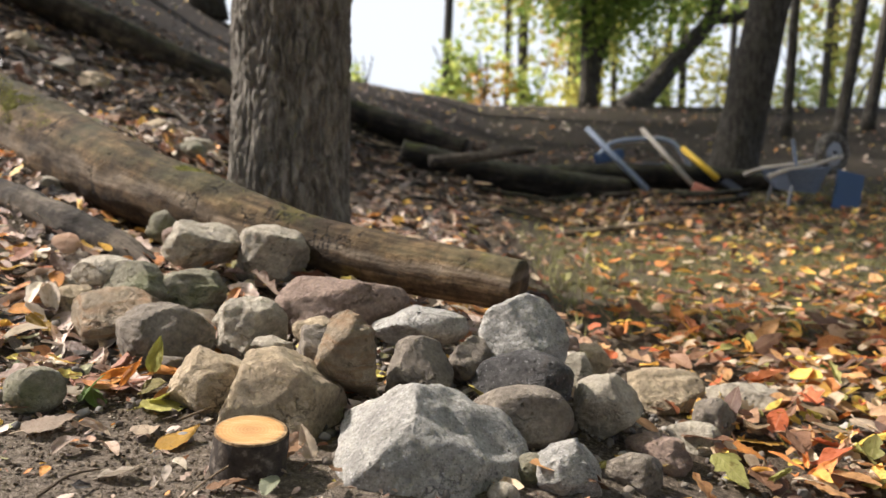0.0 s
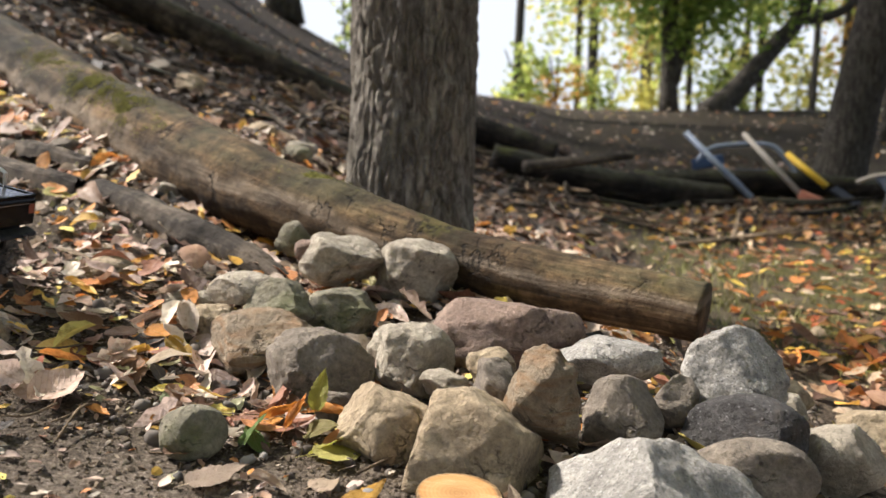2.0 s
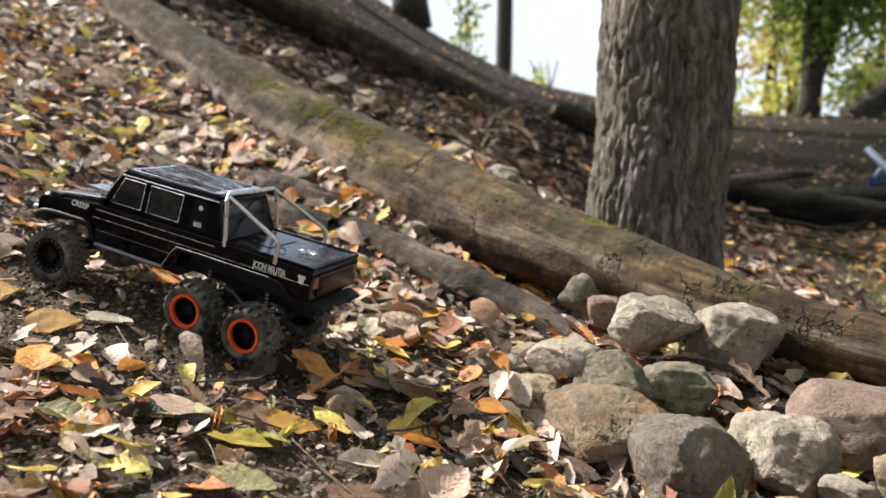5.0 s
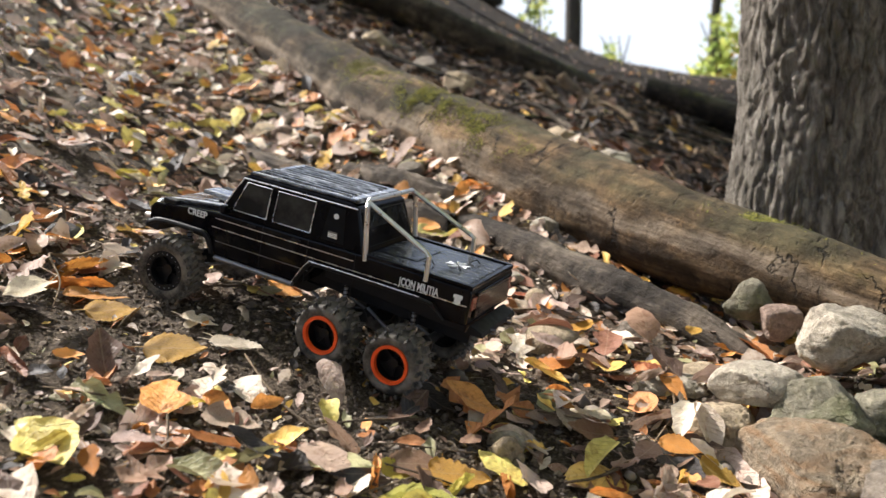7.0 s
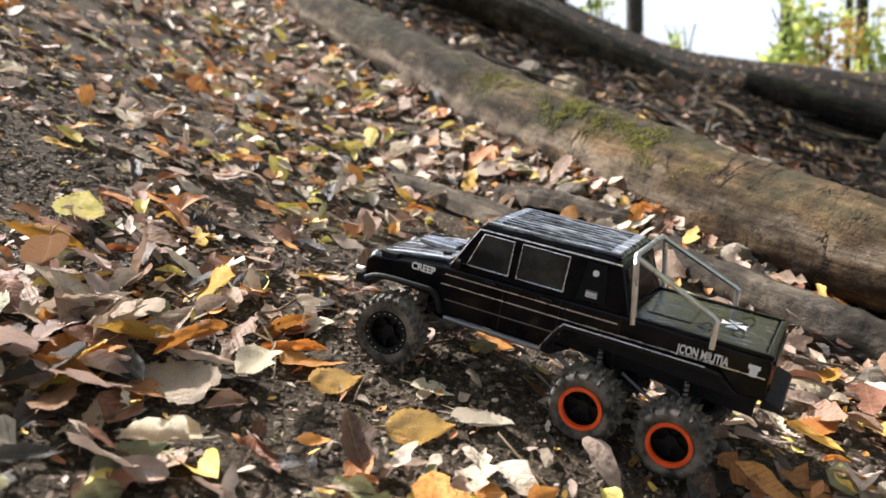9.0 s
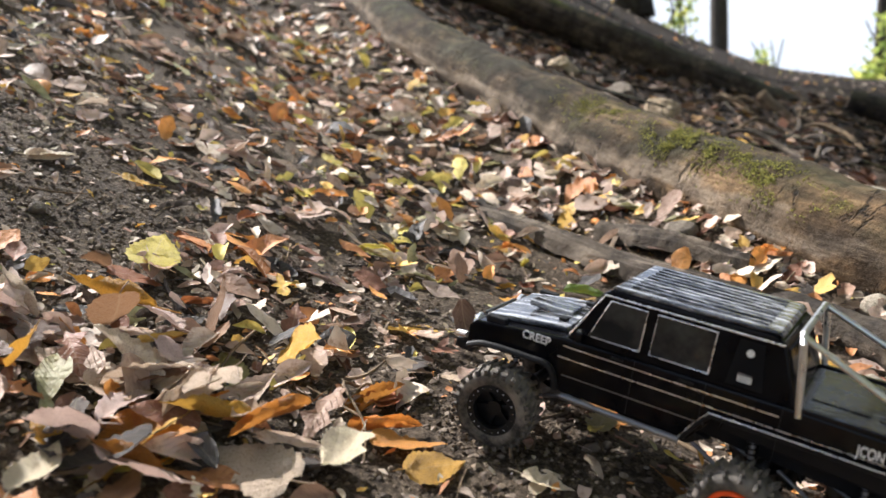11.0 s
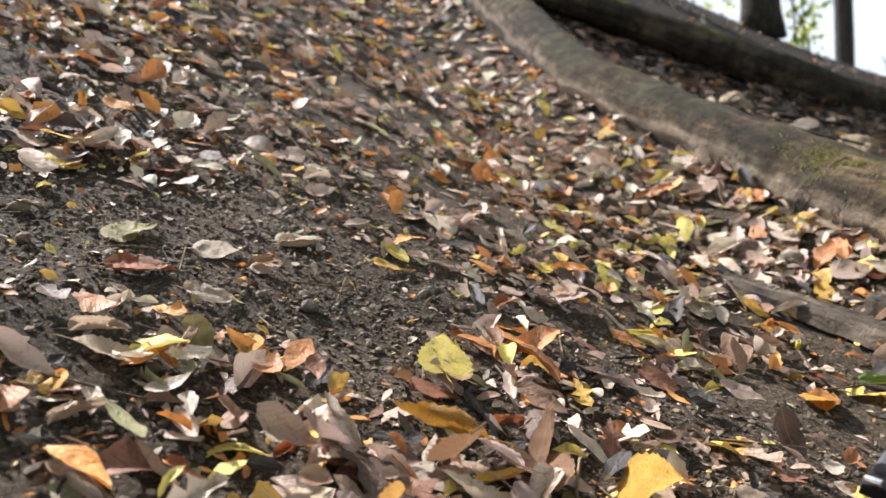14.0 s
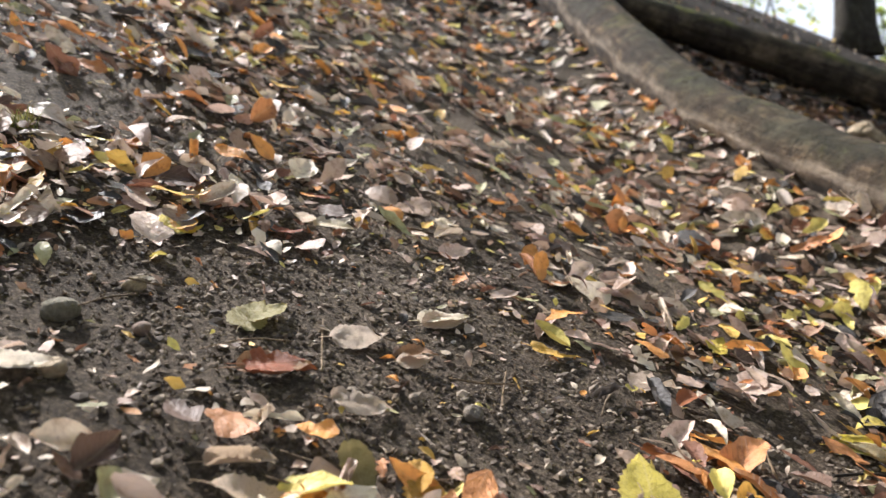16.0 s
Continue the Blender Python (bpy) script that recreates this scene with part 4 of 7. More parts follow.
def tyre_bm(r, w):
    """A bare tyre on the y axis with sidewalls and shoulder."""
    bm = bmesh.new()
    h = w / 2
    prof = [(r * 0.56, -h * 0.72), (r * 0.64, -h * 0.98), (r * 0.80, -h * 1.05), (r * 0.90, -h * 0.96), (r * 0.945, -h * 0.7), (r * 0.955, 0),
            (r * 0.945, h * 0.7), (r * 0.90, h * 0.96), (r * 0.80, h * 1.05), (r * 0.64, h * 0.98), (r * 0.56, h * 0.72)]
    segs = 48
    rows = []
    for k in range(segs):
        a = 2 * math.pi * k / segs
        rows.append([bm.verts.new((q * math.cos(a), y, q * math.sin(a))) for q, y in prof])
    for k in range(segs):
        A, B = rows[k], rows[(k + 1) % segs]
        for i in range(len(prof) - 1):
            bm.faces.new((A[i], A[i + 1], B[i + 1], B[i]))
    bmesh.ops.recalc_face_normals(bm, faces=bm.faces[:])
    return bm


def lug_bm(r, w, step, side, paddle):
    """One tread lug at the angle 0 of a tyre, on one side."""
    bm = bmesh.new()
    h = w / 2

    def block(a0, a1, y0, y1, q0, q1, skew, thin=0.7):
        y0, y1 = min(y0, y1), max(y0, y1)
        c = []
        for q, k in ((q0, 1.0), (q1, thin)):
            for aa, yy in ((a0, y0), (a1, y0), (a1, y1), (a0, y1)):
                am = (a0 + a1) / 2 + (aa - (a0 + a1) / 2) * k + skew * abs(yy) / h
                c.append(bm.verts.new((q * math.cos(am), yy, q * math.sin(am))))
        for f in ((4, 5, 6, 7), (0, 4, 7, 3), (1, 2, 6, 5), (0, 1, 5, 4), (3, 7, 6, 2)):
            bm.faces.new([c[i] for i in f])
    if paddle:
        ys = [0.0, 0.35, 0.7, 1.16]
        for i in range(3):
            bend = 0.10 * i * i
            block(bend - 0.05, bend + 0.07, side * h * ys[i], side * h * ys[i + 1] * 1.01, r * 0.90, r * (1.085 - 0.035 * i), 0.14, 0.3)
    else:
        block(0, step * 0.62, side * h * 0.04, side * h * 0.52, r * 0.93, r * 1.0, 0.10)
        block(0, step * 0.55, side * h * 0.50, side * h * 1.06, r * 0.86, r * 0.985, 0.10)
    bmesh.ops.remove_doubles(bm, verts=bm.verts[:], dist=0.0002)
    bmesh.ops.recalc_face_normals(bm, faces=bm.faces[:])
    return bm


LUG_MESH = {}


def add_lugs(t, r, w, n, paddle):
    step = 2 * math.pi / n
    for side in (-1, 1):
        key = (r, side, paddle)
        if key not in LUG_MESH:
            me = bpy.data.meshes.new("lug")
            bm = lug_bm(r, w, step, side, paddle)
            bm.to_mesh(me)
            bm.free()
            me.materials.append(M_RUBBER)
            LUG_MESH[key] = me
        for k in range(n):
            ob = new("lug", LUG_MESH[key])
            ob.parent = t
            ob.matrix_basis = Matrix.Rotation(-(k + (0.5 if side > 0 and not paddle else 0)) * step, 4, 'Y')


def ring_bm(r0, r1, y0, y1, segs=40):
    bm = bmesh.new()
    prof = [(r0, y0), (r1, y0), (r1, y1), (r0, y1)]
    rows = [[bm.verts.new((q * math.cos(2 * math.pi * k / segs), y, q * math.sin(2 * math.pi * k / segs))) for q, y in prof] for k in range(segs)]
    for k in range(segs):
        A, B = rows[k], rows[(k + 1) % segs]
        for i in range(4):
            bm.faces.new((A[i], A[(i + 1) % 4], B[(i + 1) % 4], B[i]))
    bmesh.ops.recalc_face_normals(bm, faces=bm.faces[:])
    return bm


def wheel(truck, x, y, z, r, w, rear, turn=0.0):
    s = 1 if y > 0 else -1
    tm = pose(x, y, z, 0, 0, turn) @ Matrix.Rotation(random.uniform(0, 6), 4, 'Y')
    t = part("wheel", tyre_bm(r, w), M_RUBBER, truck, "dusty paddle tyre on an orange rim" if rear else "dusty black mud tyre", True, tm)
    add_lugs(t, r, w, 17 if rear else 26, rear)
    rr = r * 0.58
    if rear:
        part("rim_ring", ring_bm(rr * 0.87, rr * 1.05, s * w * 0.36, s * w * 0.50), M_ORANGE, t, "orange rim ring")
    else:
        part("rim_ring", ring_bm(rr * 0.78, rr * 1.06, s * w * 0.28, s * w * 0.46), M_TRIM, t, "black bead-lock ring")
        bm = bmesh.new()
        for k in range(20):
            a = 2 * math.pi * k / 20
            bmesh.ops.create_icosphere(bm, subdivisions=1, radius=0.0011, matrix=Matrix.Translation((rr * 0.93 * math.cos(a), s * w * 0.47, rr * 0.93 * math.sin(a))))
        part("bolt_ring", bm, M_CHROME, t, "ring of small steel bolts")
    part("rim", ring_bm(rr * 0.98, rr * 1.0, -w * 0.36, w * 0.36), M_TRIM, t)
    for k in range(6):
        a = 2 * math.pi * k / 6
        bm = box_bm(rr * 0.18, rr * 0.86, s * w * 0.08 - 0.002, s * w * 0.08 + 0.003, -0.0032, 0.0032)
        bmesh.ops.rotate(bm, verts=bm.verts[:], cent=(0, 0, 0), matrix=Matrix.Rotation(a, 3, 'Y'))
        part("spoke", bm, M_TRIM, t)
    bm = bmesh.new()
    bmesh.ops.create_cone(bm, cap_ends=True, segments=16, radius1=rr * 0.3, radius2=rr * 0.24, depth=w * 0.42, matrix=Matrix.Translation((0, s * w * 0.05, 0)) @ Matrix.Rotation(radians(90), 4, 'X'))
    part("hub", bm, M_TRIM, t)
    bm = bmesh.new()
    bmesh.ops.create_cone(bm, cap_ends=True, segments=24, radius1=rr * 0.98, radius2=rr * 0.98, depth=0.003, matrix=Matrix.Translation((0, -s * w * 0.05, 0)) @ Matrix.Rotation(radians(90), 4, 'X'))
    part("rim_disc", bm, M_TRIM, t)
    return t


def text_part(words, size, m, material, parent, name, label, squeeze=1.0, thick=0.0003):
    cu = bpy.data.curves.new(name, 'FONT')
    cu.body, cu.size, cu.extrude, cu.offset = words, size, thick, size * 0.022
    cu.align_x, cu.align_y = 'CENTER', 'CENTER'
    tmp = new(name, cu)
    me = bpy.data.meshes.new_from_object(tmp.evaluated_get(bpy.context.evaluated_depsgraph_get()))
    bpy.data.objects.remove(tmp)
    me.materials.append(material)
    ob = new(name, me)
    ob.parent = parent
    ob.matrix_basis = m @ Matrix.Diagonal((squeeze, 1, 1, 1))
    ob["label"] = label
    return ob


def build_truck():
    truck = empty("model_truck", pose(-1.412, 1.925, 0.422, -1.83, -16.4, 171.46) @ Matrix.Scale(0.976, 4))
    B = pose(0, 0, 0, 0, 3.7, 0)
    W = 0.1
    tap = lambda z: 1.0 - max(0.0, z - 0.158) * 1.55

    def add(name, bm, mat_, label="", smooth=False, parent=truck):
        return part(name, bm, mat_, parent, label, smooth, B if parent is truck else None)

    # lower shell with arches, greenhouse, roof
    low = [(-.105, .092), (-.105, .146), (-.100, .154), (.10, .157), (.405, .154), (.545, .138), (.556, .128), (.556, .100), (.505, .104), (.42, .104),
           (.402, .074), (.215, .072), (.186, .112), (-.045, .112), (-.066, .092)]
    body = add("body", prism(low, -W, W, 0.0035), M_PAINT, "glossy black scratched body shell")
    house = [(.098, .155), (.404, .152), (.366, .228), (.356, .235), (.140, .236), (.126, .228)]
    add("cab", prism(house, -.097, .097, 0.004, tap), M_PAINT, "glossy black cab")
    roof = add("roof", prism([(.132, .2355), (.358, .2345), (.352, .2405), (.138, .2415)], -.083, .083, 0.0025), M_SCUFF_SHEEN, "black ribbed roof with grey scuffs and painted sky sheen")
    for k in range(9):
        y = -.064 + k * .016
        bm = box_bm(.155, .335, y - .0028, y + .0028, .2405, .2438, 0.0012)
        part("roof_rib", bm, M_SCUFF_SHEEN, roof)
    for s in (-1, 1):
        add("drip_rail", pipe([(.128, s * .0875, .2275), (.362, s * .0875, .2265), (.400, s * .0955, .160)], 0.0014), M_CHROME, "thin worn silver edge line")
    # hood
    hood = add("hood", prism([(.412, .153), (.545, .139), (.540, .1445), (.470, .156), (.412, .1615)], -.076, .076, 0.003), M_SCUFF_SHEEN, "black hood with pale scuffs and painted sky sheen")
    part("hood_scoop", box_bm(.43, .50, -.022, .022, .157, .1655, 0.003), M_SCUFF_SHEEN, hood)
    for s in (-1, 1):
        part("hood_hinge", box_bm(.424, .436, s * .05 - .006, s * .05 + .006, .160, .165, 0.001), M_TRIM, hood)
        add("turn_signal", box_bm(.50, .532, s * .088 - .007, s * .088 + .007, .139, .150, 0.003), M_TRIM)
        # fender flare over the front wheel
        add("front_fender_flare", pipe([(.405, s * .102, .076), (.418, s * .106, .108), (.45, s * .108, .112), (.52, s * .108, .110), (.55, s * .105, .098)], 0.005, 8, 18), M_TRIM, "black plastic fender flare")
        add("rear_fender_flare", pipe([(.222, s * .103, .074), (.196, s * .107, .112), (.17, s * .109, .118), (-.02, s * .109, .117), (-.045, s * .107, .108), (-.066, s * .104, .092)], 0.0032, 8, 26), M_TRIM, "black plastic fender flare")
        add("flare_line", pipe([(.226, s * .1055, .074), (.198, s * .1105, .1165), (.17, s * .1125, .1225), (-.02, s * .1125, .1215)], 0.0009, 6, 24), M_CHROME, "thin worn silver edge line")
        add("side_step", pipe([(.395, s * .104, .071), (.225, s * .104, .069)], 0.0045), M_STEEL, "grey tubular side step")
        for zz, a, b in ((.1005, .40, .20), (.1255, .41, -.10), (.1425, .405, .115)):
            add("side_line", box_bm(b, a, s * W - .0008, s * W + .0012, zz - .0007, zz + .0007), M_CHROME if zz > .11 else M_STEEL, "thin silver body line")
        # door gaps and handles
        for xx in (.302, .207, .112):
            add("door_gap", box_bm(xx - .0007, xx + .0007, s * W - .0005, s * W + .0005, .076, .153), M_TRIM)
        for xx in (.222, .317):
            add("door_handle", box_bm(xx, xx + .018, s * (W + .001) - .002, s * (W + .001) + .002, .1465, .150, 0.0008), M_TRIM, "black door handle")
        # windows on the sloping cab sides
        for x0, x1, nm in ((.300, .372, "front_side_window"), (.208, .286, "rear_side_window")):
            lean0, lean1 = .097 * tap(.166) + .0006, .097 * tap(.221) + .0006
            slant = .020 if x1 > .36 else 0.0
            co = [(x0, lean0, .167), (x1, lean0, .167), (x1 - slant, lean1, .221), (x0, lean1, .221)]
            bm = bmesh.new()
            vs = [bm.verts.new((x, s * (y + .0004), z)) for x, y, z in co]
            bm.faces.new(vs if s < 0 else vs[::-1])
            bmesh.ops.solidify(bm, geom=bm.faces[:], thickness=0.0012)
            pane = add(nm, bm, M_TINT, "dark tinted window pane")
            loop = [(x, s * (y + .0016), z) for x, y, z in co]
            part("window_frame", pipe(loop + [loop[0]], 0.0011, 6), M_CHROME, pane, "thin silver window frame")
        q0, q1 = .097 * tap(.163) + .001, .097 * tap(.222) + .001
        bm = bmesh.new()
        vs = [bm.verts.new(c) for c in ((.140, s * q0, .163), (.186, s * q0, .163), (.180, s * q1, .222), (.150, s * q1, .222))]
        bm.faces.new(vs if s < 0 else vs[::-1])
        bmesh.ops.solidify(bm, geom=bm.faces[:], thickness=0.0016)
        quarter = add("quarter_panel", bm, M_TRIM, "black side panel with small white decals")
        ym = .097 * tap(.205) + .0022
        bm = bmesh.new()
        bmesh.ops.create_cone(bm, cap_ends=True, segments=16, radius1=.0050, radius2=.0050, depth=.0008, matrix=Matrix.Translation((.164, s * ym, .207)) @ Matrix.Rotation(radians(90), 4, 'X'))
        part("round_decal", bm, M_WHITE, quarter, "small round white decal")
        ym = .097 * tap(.176) + .0022
        for k in range(4):
            part("striped_decal", box_bm(.155, .173, s * ym - .0004, s * ym + .0004, .1695 + k * .0030, .1715 + k * .0030), M_STEEL if k == 3 else M_WHITE, quarter)
        # mirror
        mir = add("side_mirror", box_bm(.372, .384, s * .112 - .010, s * .112 + .010, .160, .176, 0.004), M_PAINT, "black side mirror")
        part("mirror_arm", pipe([(.378, s * .094, .162), (.378, s * .106, .166)], 0.002), M_TRIM, mir)
        # headlamp
        bm = bmesh.new()
        bmesh.ops.create_uvsphere(bm, u_segments=20, v_segments=10, radius=.015, matrix=Matrix.Translation((.552, s * .068, .121)) @ Matrix.Diagonal((.5, 1, 1, 1)))
        lampo = add("headlight", bm, M_LAMP, "round clear headlight", True)
        bm = ring_bm(.0145, .0175, -.002, .003)
        bmesh.ops.rotate(bm, verts=bm.verts[:], cent=(0, 0, 0), matrix=Matrix.Rotation(radians(90), 3, 'Z'))
        bmesh.ops.translate(bm, verts=bm.verts[:], vec=(.556, s * .068, .121))
        part("lamp_ring", bm, M_CHROME, lampo)
        add("tail_light", box_bm(-.1075, -.104, s * .084 - .010, s * .084 + .010, .118, .140, 0.001), M_REDLAMP, "dark red tail light")
    # grille
    gr = add("grille", box_bm(.553, .559, -.048, .048, .104, .136, 0.002), M_TRIM, "black slotted grille")
    for k in range(7):
        z = .108 + k * .0042
        part("grille_bar", box_bm(.558, .5605, -.045, .045, z, z + .0018), M_STEEL, gr)
    # windscreen and rear cab window
    for nm, pr in (("windscreen", [(.4015, -.086, .162), (.4015, .086, .162), (.3695, .079, .222), (.3695, -.079, .222)]), ("rear_cab_window", [(.1035, .084, .166), (.1035, -.084, .166), (.1225, -.078, .222), (.1225, .078, .222)])):
        bm = bmesh.new()
        bm.faces.new([bm.verts.new(c) for c in pr])
        bmesh.ops.solidify(bm, geom=bm.faces[:], thickness=-0.0016)
        pane = add(nm, bm, M_TINT, "dark tinted glass pane")
        part("window_seal", pipe([*pr, pr[0]], 0.0014, 6), M_TRIM, pane)
    # bed cover, hatch, badge
    bed = add("bed_cover", box_bm(-.092, .098, -.089, .089, .154, .1585, 0.002), M_DECK, "black scratched bed cover")
    for s in (-1, 1):
        part("bed_rail", box_bm(-.10, .10, s * .095 - .0045, s * .095 + .0045, .155, .161, 0.0015), M_PAINT, bed)
    part("bed_end_rail", box_bm(-.1045, -.094, -.099, .099, .152, .160, 0.002), M_PAINT, bed)
    part("hatch", box_bm(.02, .088, -.05, .05, .1585, .1600, 0.001), M_DECK, bed, "raised glossy hatch panel")
    for a in range(4):
        bm = bmesh.new()
        co = [(.003, .002), (.020, .010), (.0165, 0), (.020, -.010), (.003, -.002)]
        lo = [bm.verts.new((x, y, .0)) for x, y in co]
        hi = [bm.verts.new((x, y, .0008)) for x, y in co]
        bm.faces.new(hi)
        for i in range(5):
            bm.faces.new((lo[i], lo[(i + 1) % 5], hi[(i + 1) % 5], hi[i]))
        part("badge_arm", bm, M_WHITE, bed, "pale grey star-shaped decal arm", False, pose(-.035, 0, .1587, 0, 0, 90 * a + 0))
    for xx, yy in ((-.055, .035), (-.06, -.04), (-.01, .045)):
        part("body_clip", pipe([(xx, yy, .160), (xx + .006, yy, .166), (xx + .014, yy + .002, .162), (xx + .02, yy, .161)], 0.0012, 6, 10), M_TRIM, bed, "black body clip")
    # roll bar of square tube
    rb = add("roll_bar", pipe([(.094, .098, .148), (.108, .0925, .238), (.112, .082, .2475), (.112, -.082, .2475), (.108, -.0925, .238), (.094, -.098, .148)], 0.0046, 8), M_METAL, "brushed aluminium roll bar")
    for s in (-1, 1):
        part("roll_bar_brace", pipe([(.112, s * .086, .246), (-.012, s * .0965, .193), (-.020, s * .098, .188), (-.022, s * .1005, .146)], 0.0042, 8), M_METAL, rb, "aluminium diagonal brace")
    # tailgate and bumpers
    tg = add("tailgate", box_bm(-.1085, -.103, -.076, .076, .100, .147, 0.002), M_PAINT, "glossy black tailgate")
    part("tailgate_line", box_bm(-.1092, -.108, -.074, .074, .141, .1424), M_STEEL, tg)
    bp = add("rear_bumper", prism([(-.105, .090), (-.128, .082), (-.131, .074), (-.10, .074)], -.082, .082, 0.002), M_TRIM, "black rear bumper plate")
    for s in (-1, 1):
        part("tow_hook", pipe([(-.127, s * .04, .078), (-.138, s * .04, .081), (-.138, s * .04, .073), (-.127, s * .04, .073)], 0.002, 6), M_STEEL, bp)
    fb = add("front_bumper", prism([(.555, .094), (.590, .090), (.592, .074), (.56, .072)], -.070, .070, 0.003), M_TRIM, "black front bumper with worn silver edges")
    part("winch", pipe([(.575, -.03, .098), (.575, .03, .098)], 0.011, 14), M_STEEL, fb, "grey winch drum")
    for s in (-1, 1):
        part("bumper_end", pipe([(.575, s * .06, .095), (.585, s * .075, .10), (.565, s * .083, .104)], 0.005, 8, 8), M_METAL, fb, "scuffed silver bumper end")
    # lettering on the bed side and hood
    text_part("JCON MILITIA", .0190, B @ Matrix.Translation((-.012, W + .0012, .1335)) @ pose(0, 0, 0, 90, 0, 180), M_WHITE, truck, "side_lettering", "white stencil lettering", 0.62)
    text_part("CREEP", .0165, B @ Matrix.Translation((.446, W + .0012, .141)) @ pose(0, 0, 0, 90, 0, 180), M_WHITE, truck, "hood_lettering", "white outlined lettering", 0.95)
    bm = bmesh.new()
    for x, z, w, h in ((-.083, .138, .016, .006), (-.083, .131, .011, .008), (-.083, .1255, .007, .003)):
        box_bm(x - w / 2, x + w / 2, W + .0004, W + .0014, z - h / 2, z + h / 2, bm=bm)
    add("side_decal", bm, M_WHITE, "small white shield-like decal")
    # chassis, axles, links, shocks
    for s in (-1, 1):
        part("chassis_rail", box_bm(-.09, .56, s * .032 - .004, s * .032 + .004, .045, .072, 0.001), M_TRIM, truck)
    part("skid_plate", prism([(.20, .045), (.36, .045), (.33, .024), (.23, .024)], -.042, .042, 0.002), M_TRIM, truck, "black skid plate")
    part("battery_tray", box_bm(.36, .50, -.045, .045, .050, .092, 0.003), M_TRIM, truck)
    part("bed_underside", box_bm(-.09, .19, -.07, .07, .075, .110, 0.003), M_TRIM, truck)
    for xa, za in ((0, 0), (.137, 0), (.487, -.006)):
        ax = part("axle", pipe([(xa, -.105, za), (xa, .105, za)], 0.009, 12), M_TRIM, truck, "black axle housing")
        bm = bmesh.new()
        bmesh.ops.create_uvsphere(bm, u_segments=16, v_segments=10, radius=.021, matrix=Matrix.Translation((xa, .012, za)))
        part("differential", bm, M_TRIM, ax, "", True)
        for s in (-1, 1):
            top = (xa + .012, s * .055, .092)
            bot = (xa, s * .072, za + .008)
            sh = part("shock", pipe([bot, top], 0.0042, 10), M_STEEL, truck, "grey shock absorber")
            n_turn, pts = 8, []
            for k in range(n_turn * 8 + 1):
                t = 0.25 + 0.65 * k / (n_turn * 8)
                c = Vector(bot).lerp(Vector(top), t)
                a = 2 * math.pi * k / 8
                pts.append((c.x + .0072 * math.cos(a), c.y + .0072 * math.sin(a), c.z))
            part("spring", pipe(pts, 0.0011, 5), M_TRIM, sh)
            part("suspension_link", pipe([(xa, s * .05, za - .006), (xa + (.11 if xa < .3 else -.12), s * .03, .035)], 0.003, 8), M_STEEL, truck, "grey suspension link")
    # wheels
    for s in (-1, 1):
        wheel(truck, 0, s * .107, 0, .0560, .060, True)
        wheel(truck, .137, s * .107, 0, .0560, .060, True)
        wheel(truck, .487, s * .107, -.007, .0620, .054, False, 6)
    tagged(truck, "black six-wheeled model pickup with orange rear rims and silver roll bar", "model truck")


build_truck()


# ---- leaves ----
def bend_leaf(x, y, rng_shape):
    """Fold a flat leaf point along the midrib, roll it across and curl it along its length."""
    fold, roll, curl, twist = rng_shape
    sx = abs(x)
    if abs(roll) > 0.05:
        ax, az = math.sin(roll * sx) / roll, (1 - math.cos(roll * sx)) / roll
    else:
        ax, az = sx, 0.0
    ax, az = ax * math.cos(fold) - az * math.sin(fold), ax * math.sin(fold) + az * math.cos(fold)
    x = math.copysign(ax, x)
    a = twist * y
    x, z = x * math.cos(a) - az * math.sin(a), x * math.sin(a) + az * math.cos(a)
    k = curl if abs(curl) > 0.05 else 0.05
    return x, math.sin(k * y) / k - z * math.sin(k * y), (1 - math.cos(k * y)) / k + z * math.cos(k * y)


def leaf_shape(rng, wild=1.0):
    """Fold, roll, curl and twist of one dry leaf; some lie flat, some are rolled up like a tube."""
    kind = rng.random()
    if kind < 0.10:
        return rng.uniform(0.0, 0.3), rng.uniform(7, 11), rng.uniform(-0.3, 0.5), rng.uniform(-0.4, 0.4)
    if kind < 0.38:
        return rng.uniform(-0.05, 0.22), rng.uniform(-0.8, 1.2), rng.uniform(-0.6, 0.8) * wild, rng.uniform(-0.4, 0.4)
    return rng.uniform(0.05, 0.75) * wild, rng.uniform(-1.5, 2.6) * wild, rng.uniform(-1.3, 1.7) * wild, rng.uniform(-0.9, 0.9) * wild


def leaf_outline(t, half, peak):
    return max(0.010, half * math.sin(math.pi * min(1.0, 0.02 + 0.965 * t) ** peak) ** 0.9)


